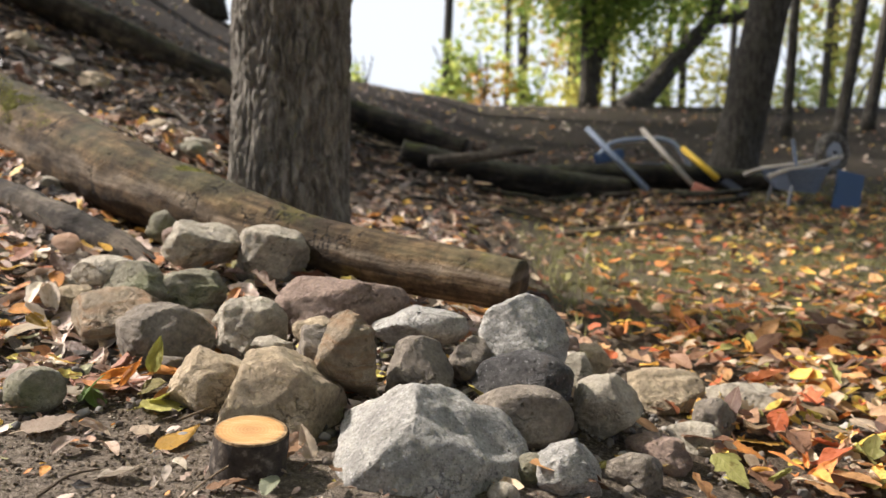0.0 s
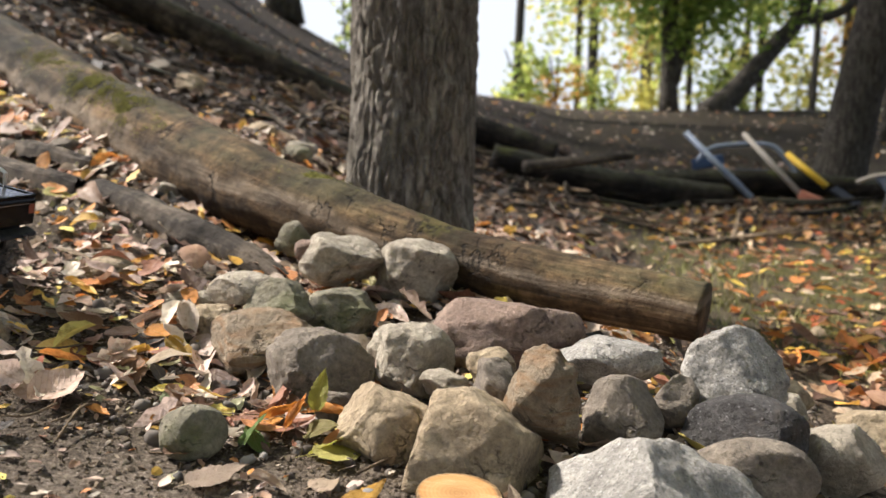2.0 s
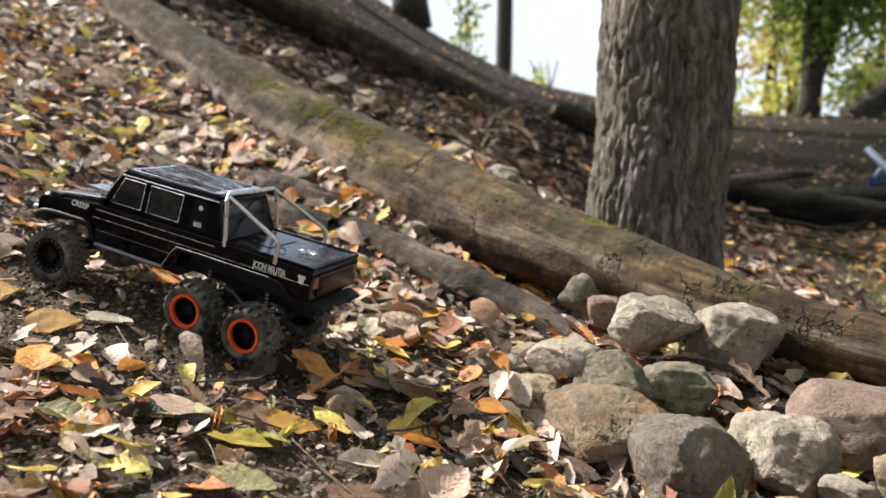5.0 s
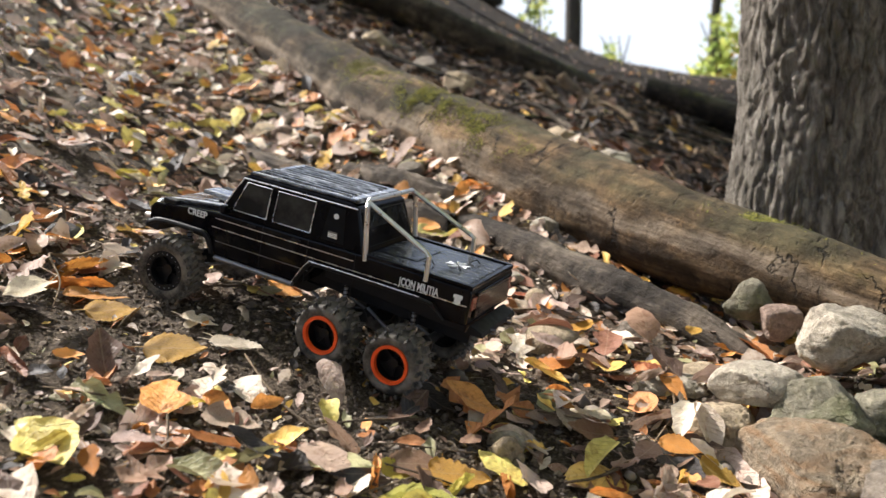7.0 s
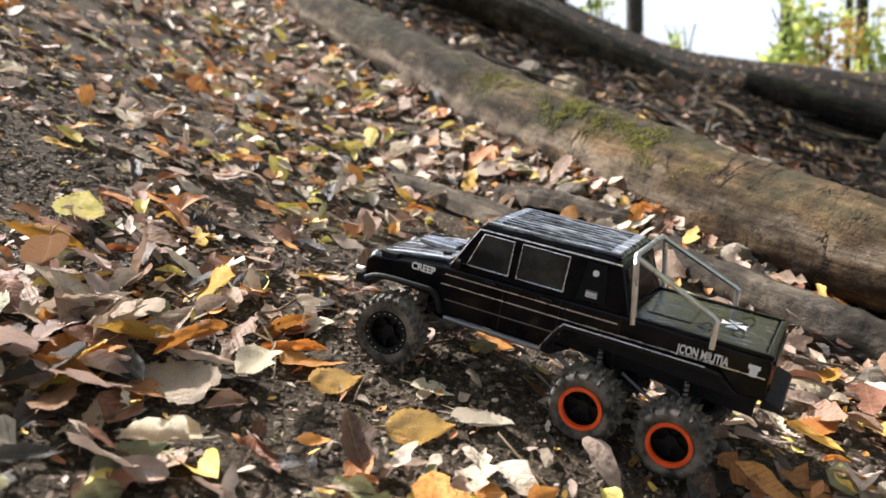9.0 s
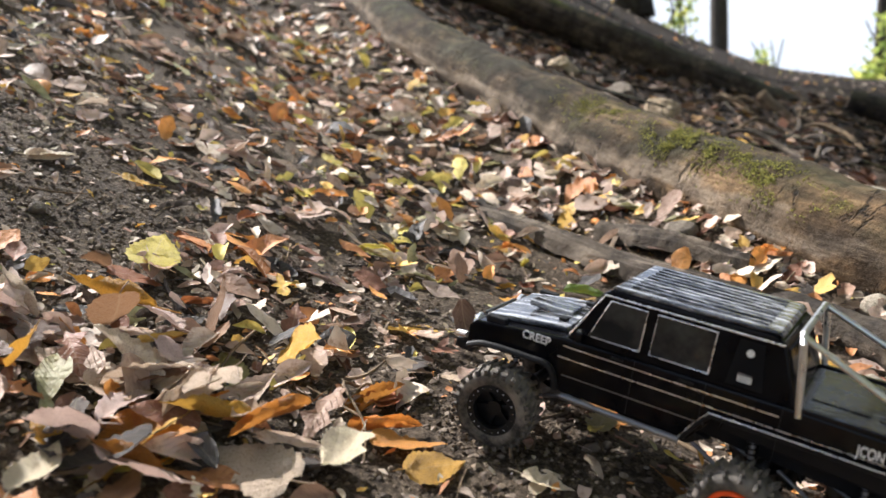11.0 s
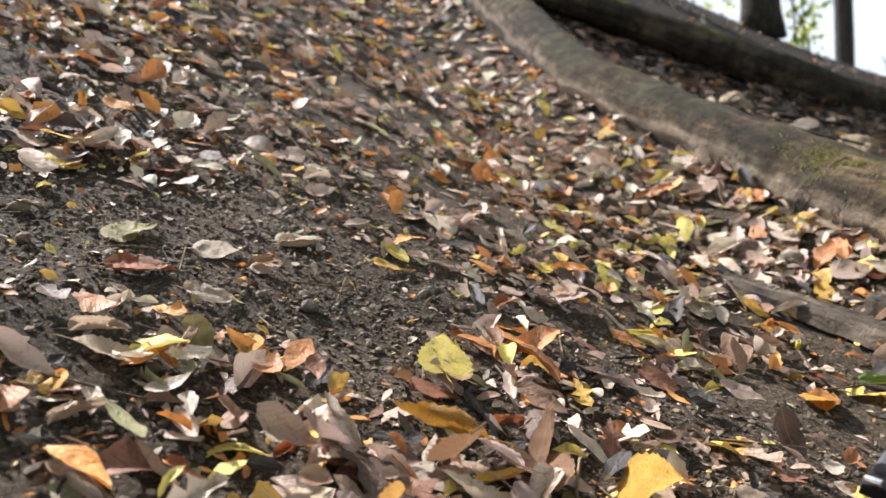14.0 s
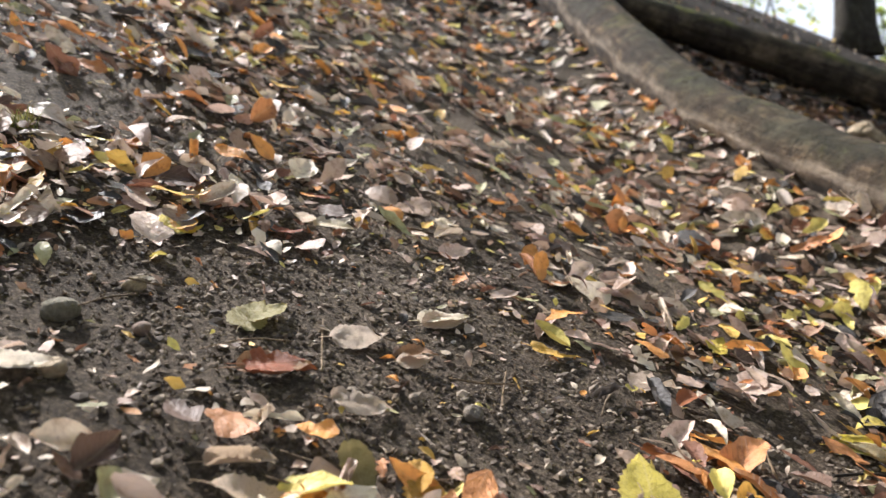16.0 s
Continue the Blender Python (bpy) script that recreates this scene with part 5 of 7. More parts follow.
def leaf_template(kind, rng, n=9, m=5, wild=0.75):
    """Vertices, UVs and faces of one leaf of length 1 along y, n rows of m; folded, rolled and curled by chance."""
    half = {"oval": 0.27, "broad": 0.36, "narrow": 0.18, "lobed": 0.34}[kind] * rng.uniform(0.85, 1.12)
    peak = rng.uniform(0.62, 0.95)
    shape = leaf_shape(rng, wild)
    ph, wave = rng.uniform(0, 6), rng.uniform(0.006, 0.03)
    torn = rng.uniform(0.2, 0.85) if rng.random() < 0.4 else 2.0
    v, uv = [], []
    for i in range(n):
        t = i / (n - 1)
        w = leaf_outline(t, half, peak)
        if kind == "lobed":
            w *= 0.62 + 0.38 * math.cos(t * 19 + ph)
        for j in range(m):
            q = 2 * j / (m - 1) - 1
            wj = w * (1 + (rng.uniform(-0.2, 0.12) if abs(q) == 1 else rng.uniform(-0.05, 0.05)))
            if q > 0 and abs(t - torn) < 0.12:
                wj *= 0.5
            x, y, z = bend_leaf(q * wj, t - 0.5 + (rng.uniform(-.02, .02) if abs(q) == 1 else 0), shape)
            v.append((x, y, z + wave * math.sin(8 * t + 3 * q + ph) * abs(q) + rng.uniform(-0.012, 0.012)))
            uv.append((0.5 + 0.5 * q * w / half, t))
    faces = [(m * i + j, m * i + j + 1, m * i + j + m + 1, m * i + j + m) for i in range(n - 1) for j in range(m - 1)]
    return np.array(v), np.array(uv), faces


_rng = random.Random(5)
KINDS = ("oval", "oval", "broad", "narrow", "oval", "broad", "lobed")
FINE = [leaf_template(k, _rng) for k in KINDS for _ in range(14)]
COARSE = [leaf_template(k, _rng, 6, 3) for k in KINDS for _ in range(9)]


def turn_matrix(rng, tilt):
    return np.array((Euler((rng.gauss(0, tilt), rng.gauss(0, tilt), rng.uniform(0, 6.283))).to_matrix()))


def slope_turn(x, y):
    e = 0.05
    gx = (float(ground_np(np.float64(x + e), np.float64(y))) - float(ground_np(np.float64(x - e), np.float64(y)))) / (2 * e)
    gy = (float(ground_np(np.float64(x), np.float64(y + e))) - float(ground_np(np.float64(x), np.float64(y - e)))) / (2 * e)
    return np.array(Vector((-gx, -gy, 1)).to_track_quat('Z', 'Y').to_matrix())


def scatter_leaves(name, places, material, label, sizes, tilt=0.28, lift=0.016, seed=1, shapes=COARSE):
    rng = random.Random(seed)
    V, F, U = [], [], []
    n = 0
    for x, y in places:
        tv, tu, tf = shapes[rng.randrange(len(shapes))]
        s = sizes[0] + (sizes[1] - sizes[0]) * rng.random() ** 1.5
        R = slope_turn(x, y) @ turn_matrix(rng, tilt)
        p = (tv * s) @ R.T
        z = ground(x, y) + lift * rng.random() ** 1.5 + 0.003 - min(0.0, float(np.percentile(p[:, 2], 25)))
        p += (x, y, z)
        V.append(p)
        F += [tuple(n + i for i in f) for f in tf]
        U.append(tu[[i for f in tf for i in f]])
        n += len(tv)
    ob = arrays_object(name, np.concatenate(V).tolist(), F, material, np.concatenate(U))
    return tagged(ob, label, "leaves", kind="stuff")


# (x, y, half width, half depth, more or less leaf cover): bare trodden earth and drifts of leaves
PATCHES = [(-3.25, 1.68, .26, .20, -.6), (-2.97, 1.60, .20, .14, -.4), (-2.92, 2.12, .34, .26, -.7), (-2.62, 2.52, .22, .24, -.6), (-3.85, 2.40, .28, .40, -.5),
           (-2.62, 1.92, .34, .15, -.95), (-1.80, 2.38, .36, .18, -.45), (-1.52, 2.02, .42, .20, -.9), (-3.45, 3.12, .30, .26, -.5), (-3.03, 2.57, .24, .14, -.6),
           (-2.79, 2.86, .20, .14, -.5), (-1.85, 1.74, .32, .13, -.9), (-1.45, 1.58, .2, .12, -.5), (-2.36, 1.64, .28, .20, .7), (-2.80, 3.70, .60, .45, .5), (-2.25, 3.35, .45, .30, .5)]


def cover(x, y):
    """Share of leaf cover over the bank: bare on the trodden strip and the sandy foot."""
    k = 0.70 + 0.85 * noise.noise(Vector((x * 1.7, y * 1.7, 3.0))) + 0.55 * noise.noise(Vector((x * 4.6, y * 4.6, 7.0)))
    for px, py, rx, ry, more in PATCHES:
        k += more * math.exp(-((x - px) / rx) ** 2 - ((y - py) / ry) ** 2)
    if y < 1.55 and x > -1.15:
        k -= 0.95
    return k


def places(n, x0, x1, y0, y1, fn, seed):
    rng = random.Random(seed)
    out = []
    while len(out) < n:
        x, y = rng.uniform(x0, x1), rng.uniform(y0, y1)
        if rng.random() < fn(x, y):
            out.append((x, y))
    return out


def on_pile(x, y):
    return -0.95 < x < 0.6 and 1.5 < y < 2.15


def hill_cover(x, y):
    return max(0.0, cover(x, y)) * (0.85 if on_pile(x, y) else 1.0)


L_TAN = leaf_material("tan_leaf", [(0.0, (0.52, 0.39, 0.28)), (0.5, (0.66, 0.52, 0.38)), (1.0, (0.60, 0.46, 0.37))])
L_BROWN = leaf_material("brown_leaf", [(0.0, (0.30, 0.17, 0.09)), (1.0, (0.42, 0.24, 0.13))])
L_ORANGE = leaf_material("orange_leaf", [(0.0, (0.60, 0.22, 0.04)), (1.0, (0.66, 0.30, 0.06))])
L_AMBER = leaf_material("amber_leaf", [(0.0, (0.70, 0.36, 0.05)), (1.0, (0.72, 0.45, 0.08))])
L_YELLOW = leaf_material("yellow_leaf", [(0.0, (0.74, 0.56, 0.07)), (1.0, (0.66, 0.60, 0.12))])
L_LIME = leaf_material("yellow_green_leaf", [(0.0, (0.46, 0.46, 0.07)), (1.0, (0.60, 0.53, 0.17))])
L_GREEN = leaf_material("green_leaf", [(0.0, (0.13, 0.22, 0.05)), (1.0, (0.20, 0.30, 0.07))])
L_GREENISH = leaf_material("pale_green_leaf", [(0.0, (0.42, 0.50, 0.30)), (1.0, (0.48, 0.50, 0.33))])
L_PALE = leaf_material("pale_leaf", [(0.0, (0.78, 0.67, 0.44)), (1.0, (0.74, 0.64, 0.52))])
L_ROSE = leaf_material("rosy_leaf", [(0.0, (0.60, 0.43, 0.36)), (1.0, (0.68, 0.52, 0.46))])
L_OLIVE = leaf_material("olive_leaf", [(0.0, (0.34, 0.30, 0.11)), (1.0, (0.42, 0.35, 0.15))])
L_DARK = leaf_material("dark_leaf", [(0.0, (0.07, 0.06, 0.055)), (1.0, (0.12, 0.10, 0.085))])
L_RED = leaf_material("red_brown_leaf", [(0.0, (0.34, 0.09, 0.035)), (1.0, (0.42, 0.15, 0.05))])
LEAF_WORDS = {"tan_leaf": "curled tan dry leaf with fine veins", "brown_leaf": "curled brown dry leaf with fine veins", "orange_leaf": "orange autumn leaf with brown blotches",
              "amber_leaf": "amber yellow autumn leaf with veins", "yellow_leaf": "bright yellow autumn leaf with dark specks", "yellow_green_leaf": "yellow-green autumn leaf with veins",
              "green_leaf": "small fresh green fallen leaf", "pale_green_leaf": "pale green underside of a fallen leaf", "pale_leaf": "pale cream dry leaf with veins",
              "rosy_leaf": "pinkish tan dry leaf with dark edges", "olive_leaf": "olive brown curled fallen leaf", "dark_leaf": "dark wet decaying leaf on soil", "red_brown_leaf": "red-brown curled fallen leaf"}


def big_leaf_mesh(k, rng):
    """A toothed leaf of length 1 with a stalk and pleated side veins, folded, rolled and curled."""
    half, tip = rng.choice((0.24, 0.28, 0.33, 0.30)), rng.uniform(0.75, 1.15)
    shape = leaf_shape(rng, 0.6)
    crease = Vector((rng.uniform(0, 50), rng.uniform(0, 50), 0))
    ph, wave = rng.uniform(0, 6), rng.uniform(0.008, 0.03)
    hole = rng.uniform(0.3, 0.8) if rng.random() < 0.3 else 2.0
    n, m = 19, 9
    V, F, U = [], [], []
    for i in range(n):
        t = i / (n - 1)
        w = leaf_outline(t, half, 0.72 * tip) * (1 + (0.06 if i % 2 else -0.04))
        for j in range(m):
            s = 2 * j / (m - 1) - 1
            wj = w * (0.6 if s < -0.4 and abs(t - hole) < 0.06 else 1.0)
            x, y, z = bend_leaf(s * wj, t - 0.5 - 0.03 * abs(s), shape)
            pleat = 0.007 * math.sin((t - 0.35 * abs(s * w)) * 50) * min(1.0, abs(s) * 2)
            V.append((x + rng.uniform(-.004, .004), y, z + pleat + 0.030 * noise.noise(Vector((x * 5, t * 5, 0)) + crease) + 0.014 * noise.noise(Vector((x * 14, t * 14, 3)) + crease) + wave * math.sin(7 * t + 3 * s + ph) * abs(s)))
            U.append((0.5 + 0.5 * s * w / half, t))
    for i in range(n - 1):
        for j in range(m - 1):
            F.append((i * m + j, i * m + j + 1, (i + 1) * m + j + 1, (i + 1) * m + j))
    uv = [U[i] for f in F for i in f]
    b = len(V)
    z0 = V[m // 2][2]
    for d, r in ((0.0, 0.012), (0.14, 0.009), (0.26, 0.008)):
        for a in range(3):
            V.append((math.cos(a * 2.1) * r + d * d * 0.8, -0.5 - d, z0 + math.sin(a * 2.1) * r + d * 0.15))
    for i in range(2):
        for a in range(3):
            F.append((b + i * 3 + a, b + i * 3 + (a + 1) % 3, b + i * 3 + 3 + (a + 1) % 3, b + i * 3 + 3 + a))
            uv += [(0.5, 0.1)] * 4
    me = bpy.data.meshes.new("leaf_%s" % "abcdefghijklmnopqrstuvwxyz"[k])
    me.from_pydata(V, [], F)
    layer = me.uv_layers.new(name="uv")
    layer.data.foreach_set("uv", np.asarray(uv, dtype=np.float32).ravel())
    me.polygons.foreach_set("use_smooth", [True] * len(F))
    low = np.percentile([v[2] for v in V], 12)
    return me, float(low)


BIG = [big_leaf_mesh(k, random.Random(300 + k)) for k in range(26)]
BIG_BY = {}
LEAF_RNG = random.Random(88)


def hero_leaf(x, y, size, yaw, material, lift=0.012):
    k = LEAF_RNG.randrange(len(BIG))
    if (k, material.name) not in BIG_BY:
        me = BIG[k][0].copy()
        me.materials.append(material)
        BIG_BY[(k, material.name)] = me
    ob = new("leaf", BIG_BY[(k, material.name)])
    R = Matrix(slope_turn(x, y).tolist()).to_4x4()
    tilt = Euler((LEAF_RNG.gauss(0, 0.14), LEAF_RNG.gauss(0, 0.16), radians(yaw))).to_matrix().to_4x4()
    ob.matrix_basis = Matrix.Translation((x, y, ground(x, y) + lift - BIG[k][1] * size)) @ R @ tilt @ Matrix.Scale(size, 4)
    return tagged(ob, LEAF_WORDS[material.name], "leaf", "large fallen leaves")


hero_leaf(-0.854, 1.699, 0.067, -90, L_GREENISH)
hero_leaf(-0.740, 1.481, 0.095, -113, L_BROWN)
hero_leaf(-0.673, 1.411, 0.095, -113, L_TAN)
hero_leaf(-0.667, 1.565, 0.084, -27, L_GREEN)
hero_leaf(-0.661, 1.647, 0.112, -57, L_ORANGE)
hero_leaf(-0.514, 1.540, 0.112, -90, L_LIME)
hero_leaf(-0.644, 1.777, 0.112, -166, L_ORANGE)
hero_leaf(-0.456, 1.417, 0.086, -90, L_AMBER)
hero_leaf(-0.519, 1.431, 0.060, -90, L_TAN)
hero_leaf(-0.505, 1.273, 0.074, -144, L_PALE)
hero_leaf(-0.598, 1.407, 0.063, -166, L_TAN)
hero_leaf(-0.620, 1.345, 0.058, -90, L_TAN)
hero_leaf(-0.169, 1.284, 0.045, -90, L_TAN)
hero_leaf(0.578, 1.605, 0.074, -90, L_YELLOW)
hero_leaf(0.906, 2.000, 0.086, -90, L_YELLOW)
hero_leaf(0.913, 1.800, 0.073, -90, L_YELLOW)
hero_leaf(0.831, 2.153, 0.112, -176, L_LIME)
hero_leaf(1.088, 2.383, 0.101, -90, L_GREEN)
hero_leaf(0.626, 1.712, 0.112, -171, L_ORANGE)
hero_leaf(0.708, 1.802, 0.112, -144, L_AMBER)
hero_leaf(0.820, 1.668, 0.063, -90, L_GREENISH)
hero_leaf(0.333, 1.514, 0.086, -166, L_LIME)
hero_leaf(1.542, 2.917, 0.112, -90, L_TAN)
hero_leaf(0.974, 2.229, 0.112, -113, L_TAN)
hero_leaf(-1.306, 1.558, 0.112, -143, L_LIME)
hero_leaf(-1.273, 1.619, 0.081, -84, L_YELLOW)
hero_leaf(-1.121, 1.330, 0.070, -72, L_YELLOW)
hero_leaf(-1.120, 1.497, 0.112, -125, L_BROWN)
hero_leaf(-1.026, 1.414, 0.083, -107, L_DARK)
hero_leaf(-0.846, 1.711, 0.070, -107, L_GREENISH)
hero_leaf(-0.996, 1.606, 0.083, -84, L_DARK)
hero_leaf(-0.958, 1.751, 0.112, -51, L_BROWN)
hero_leaf(-1.058, 1.377, 0.083, -147, L_LIME)
hero_leaf(-1.615, 2.754, 0.108, -84, L_LIME)
hero_leaf(-1.678, 2.298, 0.093, -84, L_RED)
hero_leaf(-1.388, 2.508, 0.082, -84, L_RED)
hero_leaf(-1.707, 1.787, 0.080, -152, L_PALE)
hero_leaf(-1.698, 1.591, 0.095, -116, L_YELLOW)
hero_leaf(-1.798, 1.826, 0.045, -75, L_PALE)
hero_leaf(-1.605, 1.597, 0.095, -146, L_TAN)
hero_leaf(-2.388, 2.564, 0.112, -156, L_PALE)
hero_leaf(-1.350, 1.616, 0.084, -116, L_YELLOW)
hero_leaf(-1.277, 1.653, 0.101, -129, L_AMBER)
hero_leaf(-2.086, 1.910, 0.112, -98, L_ORANGE)
hero_leaf(-1.781, 1.477, 0.089, -75, L_TAN)
hero_leaf(-1.782, 1.532, 0.046, -75, L_GREENISH)
hero_leaf(-2.082, 2.601, 0.112, -87, L_AMBER)
hero_leaf(-3.159, 3.705, 0.083, -75, L_YELLOW)
hero_leaf(-1.466, 1.654, 0.089, -5, L_BROWN)
hero_leaf(-1.936, 1.969, 0.112, -12, L_TAN)
hero_leaf(-2.667, 2.423, 0.093, -98, L_RED)
hero_leaf(-2.244, 1.640, 0.112, -157, L_TAN)
hero_leaf(-2.225, 1.781, 0.105, -95, L_TAN)
hero_leaf(-1.991, 1.822, 0.112, -120, L_ORANGE)
hero_leaf(-2.065, 1.465, 0.104, -95, L_GREENISH)
hero_leaf(-1.699, 1.790, 0.096, -142, L_PALE)
hero_leaf(-1.776, 1.730, 0.101, -113, L_AMBER)
hero_leaf(-1.791, 1.827, 0.073, -142, L_PALE)
hero_leaf(-2.406, 2.578, 0.111, -148, L_PALE)
hero_leaf(-2.079, 1.935, 0.111, -72, L_RED)
hero_leaf(-1.937, 1.791, 0.093, -95, L_AMBER)
hero_leaf(-2.355, 1.663, 0.112, -95, L_TAN)
hero_leaf(-2.285, 1.806, 0.098, -31, L_OLIVE)
hero_leaf(-2.271, 1.494, 0.089, -126, L_TAN)
hero_leaf(-2.066, 1.707, 0.105, -135, L_DARK)
hero_leaf(-2.242, 1.527, 0.065, -113, L_YELLOW)
hero_leaf(-2.417, 1.875, 0.082, -95, L_DARK)
hero_leaf(-1.402, 2.283, 0.112, -113, L_TAN)
hero_leaf(-1.304, 2.488, 0.097, -113, L_RED)
hero_leaf(-1.204, 2.130, 0.112, -95, L_ORANGE)
hero_leaf(-1.196, 2.729, 0.112, -95, L_TAN)
hero_leaf(-1.519, 3.777, 0.112, -95, L_AMBER)
hero_leaf(-2.076, 2.605, 0.112, -65, L_ORANGE)
hero_leaf(-1.526, 2.766, 0.112, -65, L_YELLOW)
hero_leaf(-1.966, 2.779, 0.112, -141, L_GREEN)
hero_leaf(-2.856, 4.001, 0.112, -119, L_GREENISH)
hero_leaf(-1.994, 2.079, 0.112, 12, L_TAN)
hero_leaf(-2.084, 1.933, 0.095, -77, L_RED)
hero_leaf(-2.036, 1.842, 0.112, -113, L_ORANGE)
hero_leaf(-1.755, 2.992, 0.112, -106, L_TAN)
hero_leaf(-1.960, 3.280, 0.112, -113, L_LIME)
hero_leaf(-1.773, 2.074, 0.091, -106, L_OLIVE)
hero_leaf(-2.104, 2.078, 0.106, -106, L_DARK)
hero_leaf(-2.231, 2.943, 0.079, -65, L_AMBER)
hero_leaf(-2.570, 1.937, 0.112, -119, L_RED)
hero_leaf(-2.134, 3.212, 0.112, 6, L_AMBER)
hero_leaf(-2.451, 1.845, 0.079, -88, L_DARK)
hero_leaf(-2.897, 1.588, 0.112, -117, L_TAN)
hero_leaf(-2.805, 1.776, 0.088, -35, L_AMBER)
hero_leaf(-2.409, 2.575, 0.112, -134, L_YELLOW)
hero_leaf(-3.198, 1.878, 0.104, -58, L_OLIVE)
hero_leaf(-2.943, 1.843, 0.111, -112, L_TAN)
hero_leaf(-2.822, 1.480, 0.089, -99, L_TAN)
hero_leaf(-3.822, 2.123, 0.102, -58, L_ORANGE)
hero_leaf(-3.496, 1.992, 0.109, -81, L_YELLOW)
hero_leaf(-2.986, 2.026, 0.065, -112, L_TAN)
hero_leaf(-3.062, 1.805, 0.112, -112, L_RED)
hero_leaf(-3.043, 2.195, 0.092, -106, L_TAN)
hero_leaf(-2.227, 2.954, 0.085, -58, L_ORANGE)
hero_leaf(-2.158, 2.883, 0.071, -58, L_YELLOW)
hero_leaf(-3.688, 2.202, 0.112, -81, L_TAN)
hero_leaf(-3.500, 2.002, 0.097, -56, L_AMBER)
hero_leaf(-3.188, 1.907, 0.112, -67, L_OLIVE)
hero_leaf(-3.070, 1.797, 0.112, -110, L_BROWN)
hero_leaf(-3.810, 2.114, 0.099, -56, L_ORANGE)
hero_leaf(-2.817, 1.786, 0.081, -56, L_AMBER)
hero_leaf(-2.419, 2.581, 0.112, -132, L_YELLOW)
hero_leaf(-3.072, 1.992, 0.101, -110, L_TAN)
hero_leaf(-2.991, 2.035, 0.078, -126, L_BROWN)
hero_leaf(-2.948, 1.614, 0.088, -119, L_TAN)
hero_leaf(-3.228, 1.511, 0.095, -132, L_PALE)
hero_leaf(-3.050, 2.208, 0.106, -110, L_PALE)
hero_leaf(-2.763, 2.274, 0.081, -97, L_DARK)
hero_leaf(-2.748, 2.392, 0.089, -78, L_TAN)
hero_leaf(-2.879, 2.307, 0.101, -126, L_AMBER)
hero_leaf(-2.714, 2.729, 0.105, -78, L_YELLOW)
hero_leaf(-4.382, 4.972, 0.112, -97, L_YELLOW)
hero_leaf(-3.749, 1.875, 0.112, -78, L_TAN)
hero_leaf(-3.907, 2.071, 0.112, -56, L_TAN)
hero_leaf(-3.414, 2.186, 0.101, -97, L_RED)


def raised_leaf(x, y, z, size, turn, material):
    """A leaf caught among others, standing up from the ground."""
    ob = hero_leaf(x, y, size, 0, material)
    ob.matrix_basis = pose(x, y, ground(x, y) + z, *turn) @ Matrix.Scale(size, 4)


PILE_RNG = random.Random(64)
for hx, hy in places(46, -2.62, -2.0, 1.40, 1.98, lambda x, y: math.exp(-((x + 2.3) / 0.24) ** 2 - ((y - 1.68) / 0.2) ** 2), 66):
    raised_leaf(hx, hy, PILE_RNG.uniform(0.015, 0.06), PILE_RNG.uniform(0.09, 0.155), (PILE_RNG.gauss(8, 22), PILE_RNG.gauss(0, 22), PILE_RNG.uniform(0, 360)),
                PILE_RNG.choice((L_PALE, L_PALE, L_TAN, L_TAN, L_ROSE, L_ROSE, L_BROWN, L_ORANGE, L_AMBER, L_DARK)))
raised_leaf(-2.605, 2.03, 0.036, 0.16, (16, 19, 35), L_YELLOW)
raised_leaf(-2.585, 2.00, 0.022, 0.115, (16, 17, 62), L_BROWN)
raised_leaf(-0.575, 1.66, 0.07, 0.075, (74, 10, -12), L_LIME)
raised_leaf(-0.630, 1.62, 0.035, 0.085, (22, 30, -70), L_ORANGE)
raised_leaf(-0.600, 1.60, 0.045, 0.075, (38, -20, -35), L_ORANGE)
raised_leaf(-0.555, 1.575, 0.035, 0.085, (24, 34, -110), L_OLIVE)
raised_leaf(-0.525, 1.555, 0.024, 0.095, (18, -24, -75), L_LIME)
raised_leaf(-0.665, 1.56, 0.030, 0.075, (30, -30, -35), L_GREEN)
raised_leaf(-0.255, 1.40, 0.026, 0.07, (34, 25, -30), L_BROWN)
raised_leaf(-0.235, 1.40, 0.034, 0.065, (52, -10, 20), L_TAN)
raised_leaf(-0.335, 1.255, 0.014, 0.06, (10, 0, -80), L_BROWN)
raised_leaf(-0.268, 1.262, 0.018, 0.055, (12, 6, -10), L_GREENISH)
for hx, hy in places(150, -3.6, 0.2, 1.0, 2.9, lambda x, y: max(0.0, hill_cover(x, y)), 57):
    hero_leaf(hx, hy, LEAF_RNG.uniform(0.055, 0.095), LEAF_RNG.uniform(0, 360), LEAF_RNG.choice((L_TAN, L_TAN, L_ROSE, L_ROSE, L_BROWN, L_PALE, L_ORANGE, L_AMBER, L_RED, L_DARK, L_OLIVE)), LEAF_RNG.uniform(0.012, 0.026))

for hx, hy in places(46, -1.25, -0.35, 1.62, 2.35, lambda x, y: 0.8, 58):
    hero_leaf(hx, hy, LEAF_RNG.uniform(0.05, 0.09), LEAF_RNG.uniform(0, 360), LEAF_RNG.choice((L_RED, L_RED, L_ORANGE, L_ORANGE, L_BROWN, L_AMBER, L_TAN, L_PALE)), LEAF_RNG.uniform(0.012, 0.03))


scatter_leaves("leaf_litter", places(9800, -5.2, 0.1, 0.75, 4.6, hill_cover, 21), M_LEAF, "brown, tan and orange fallen leaves covering the bank", (0.034, 0.115), 0.30, 0.030, 3, FINE)

def above_log(x, y):
    """The leafy slope above the first stretch, on the near side of the fallen log."""
    return 0.9 if y < np.interp(-x, [3.45, 4.4, 5.4, 9.0], [4.81, 5.868, 6.83, 10.2]) - 0.16 and not (x > -5.2 and y < 4.6) else 0.0


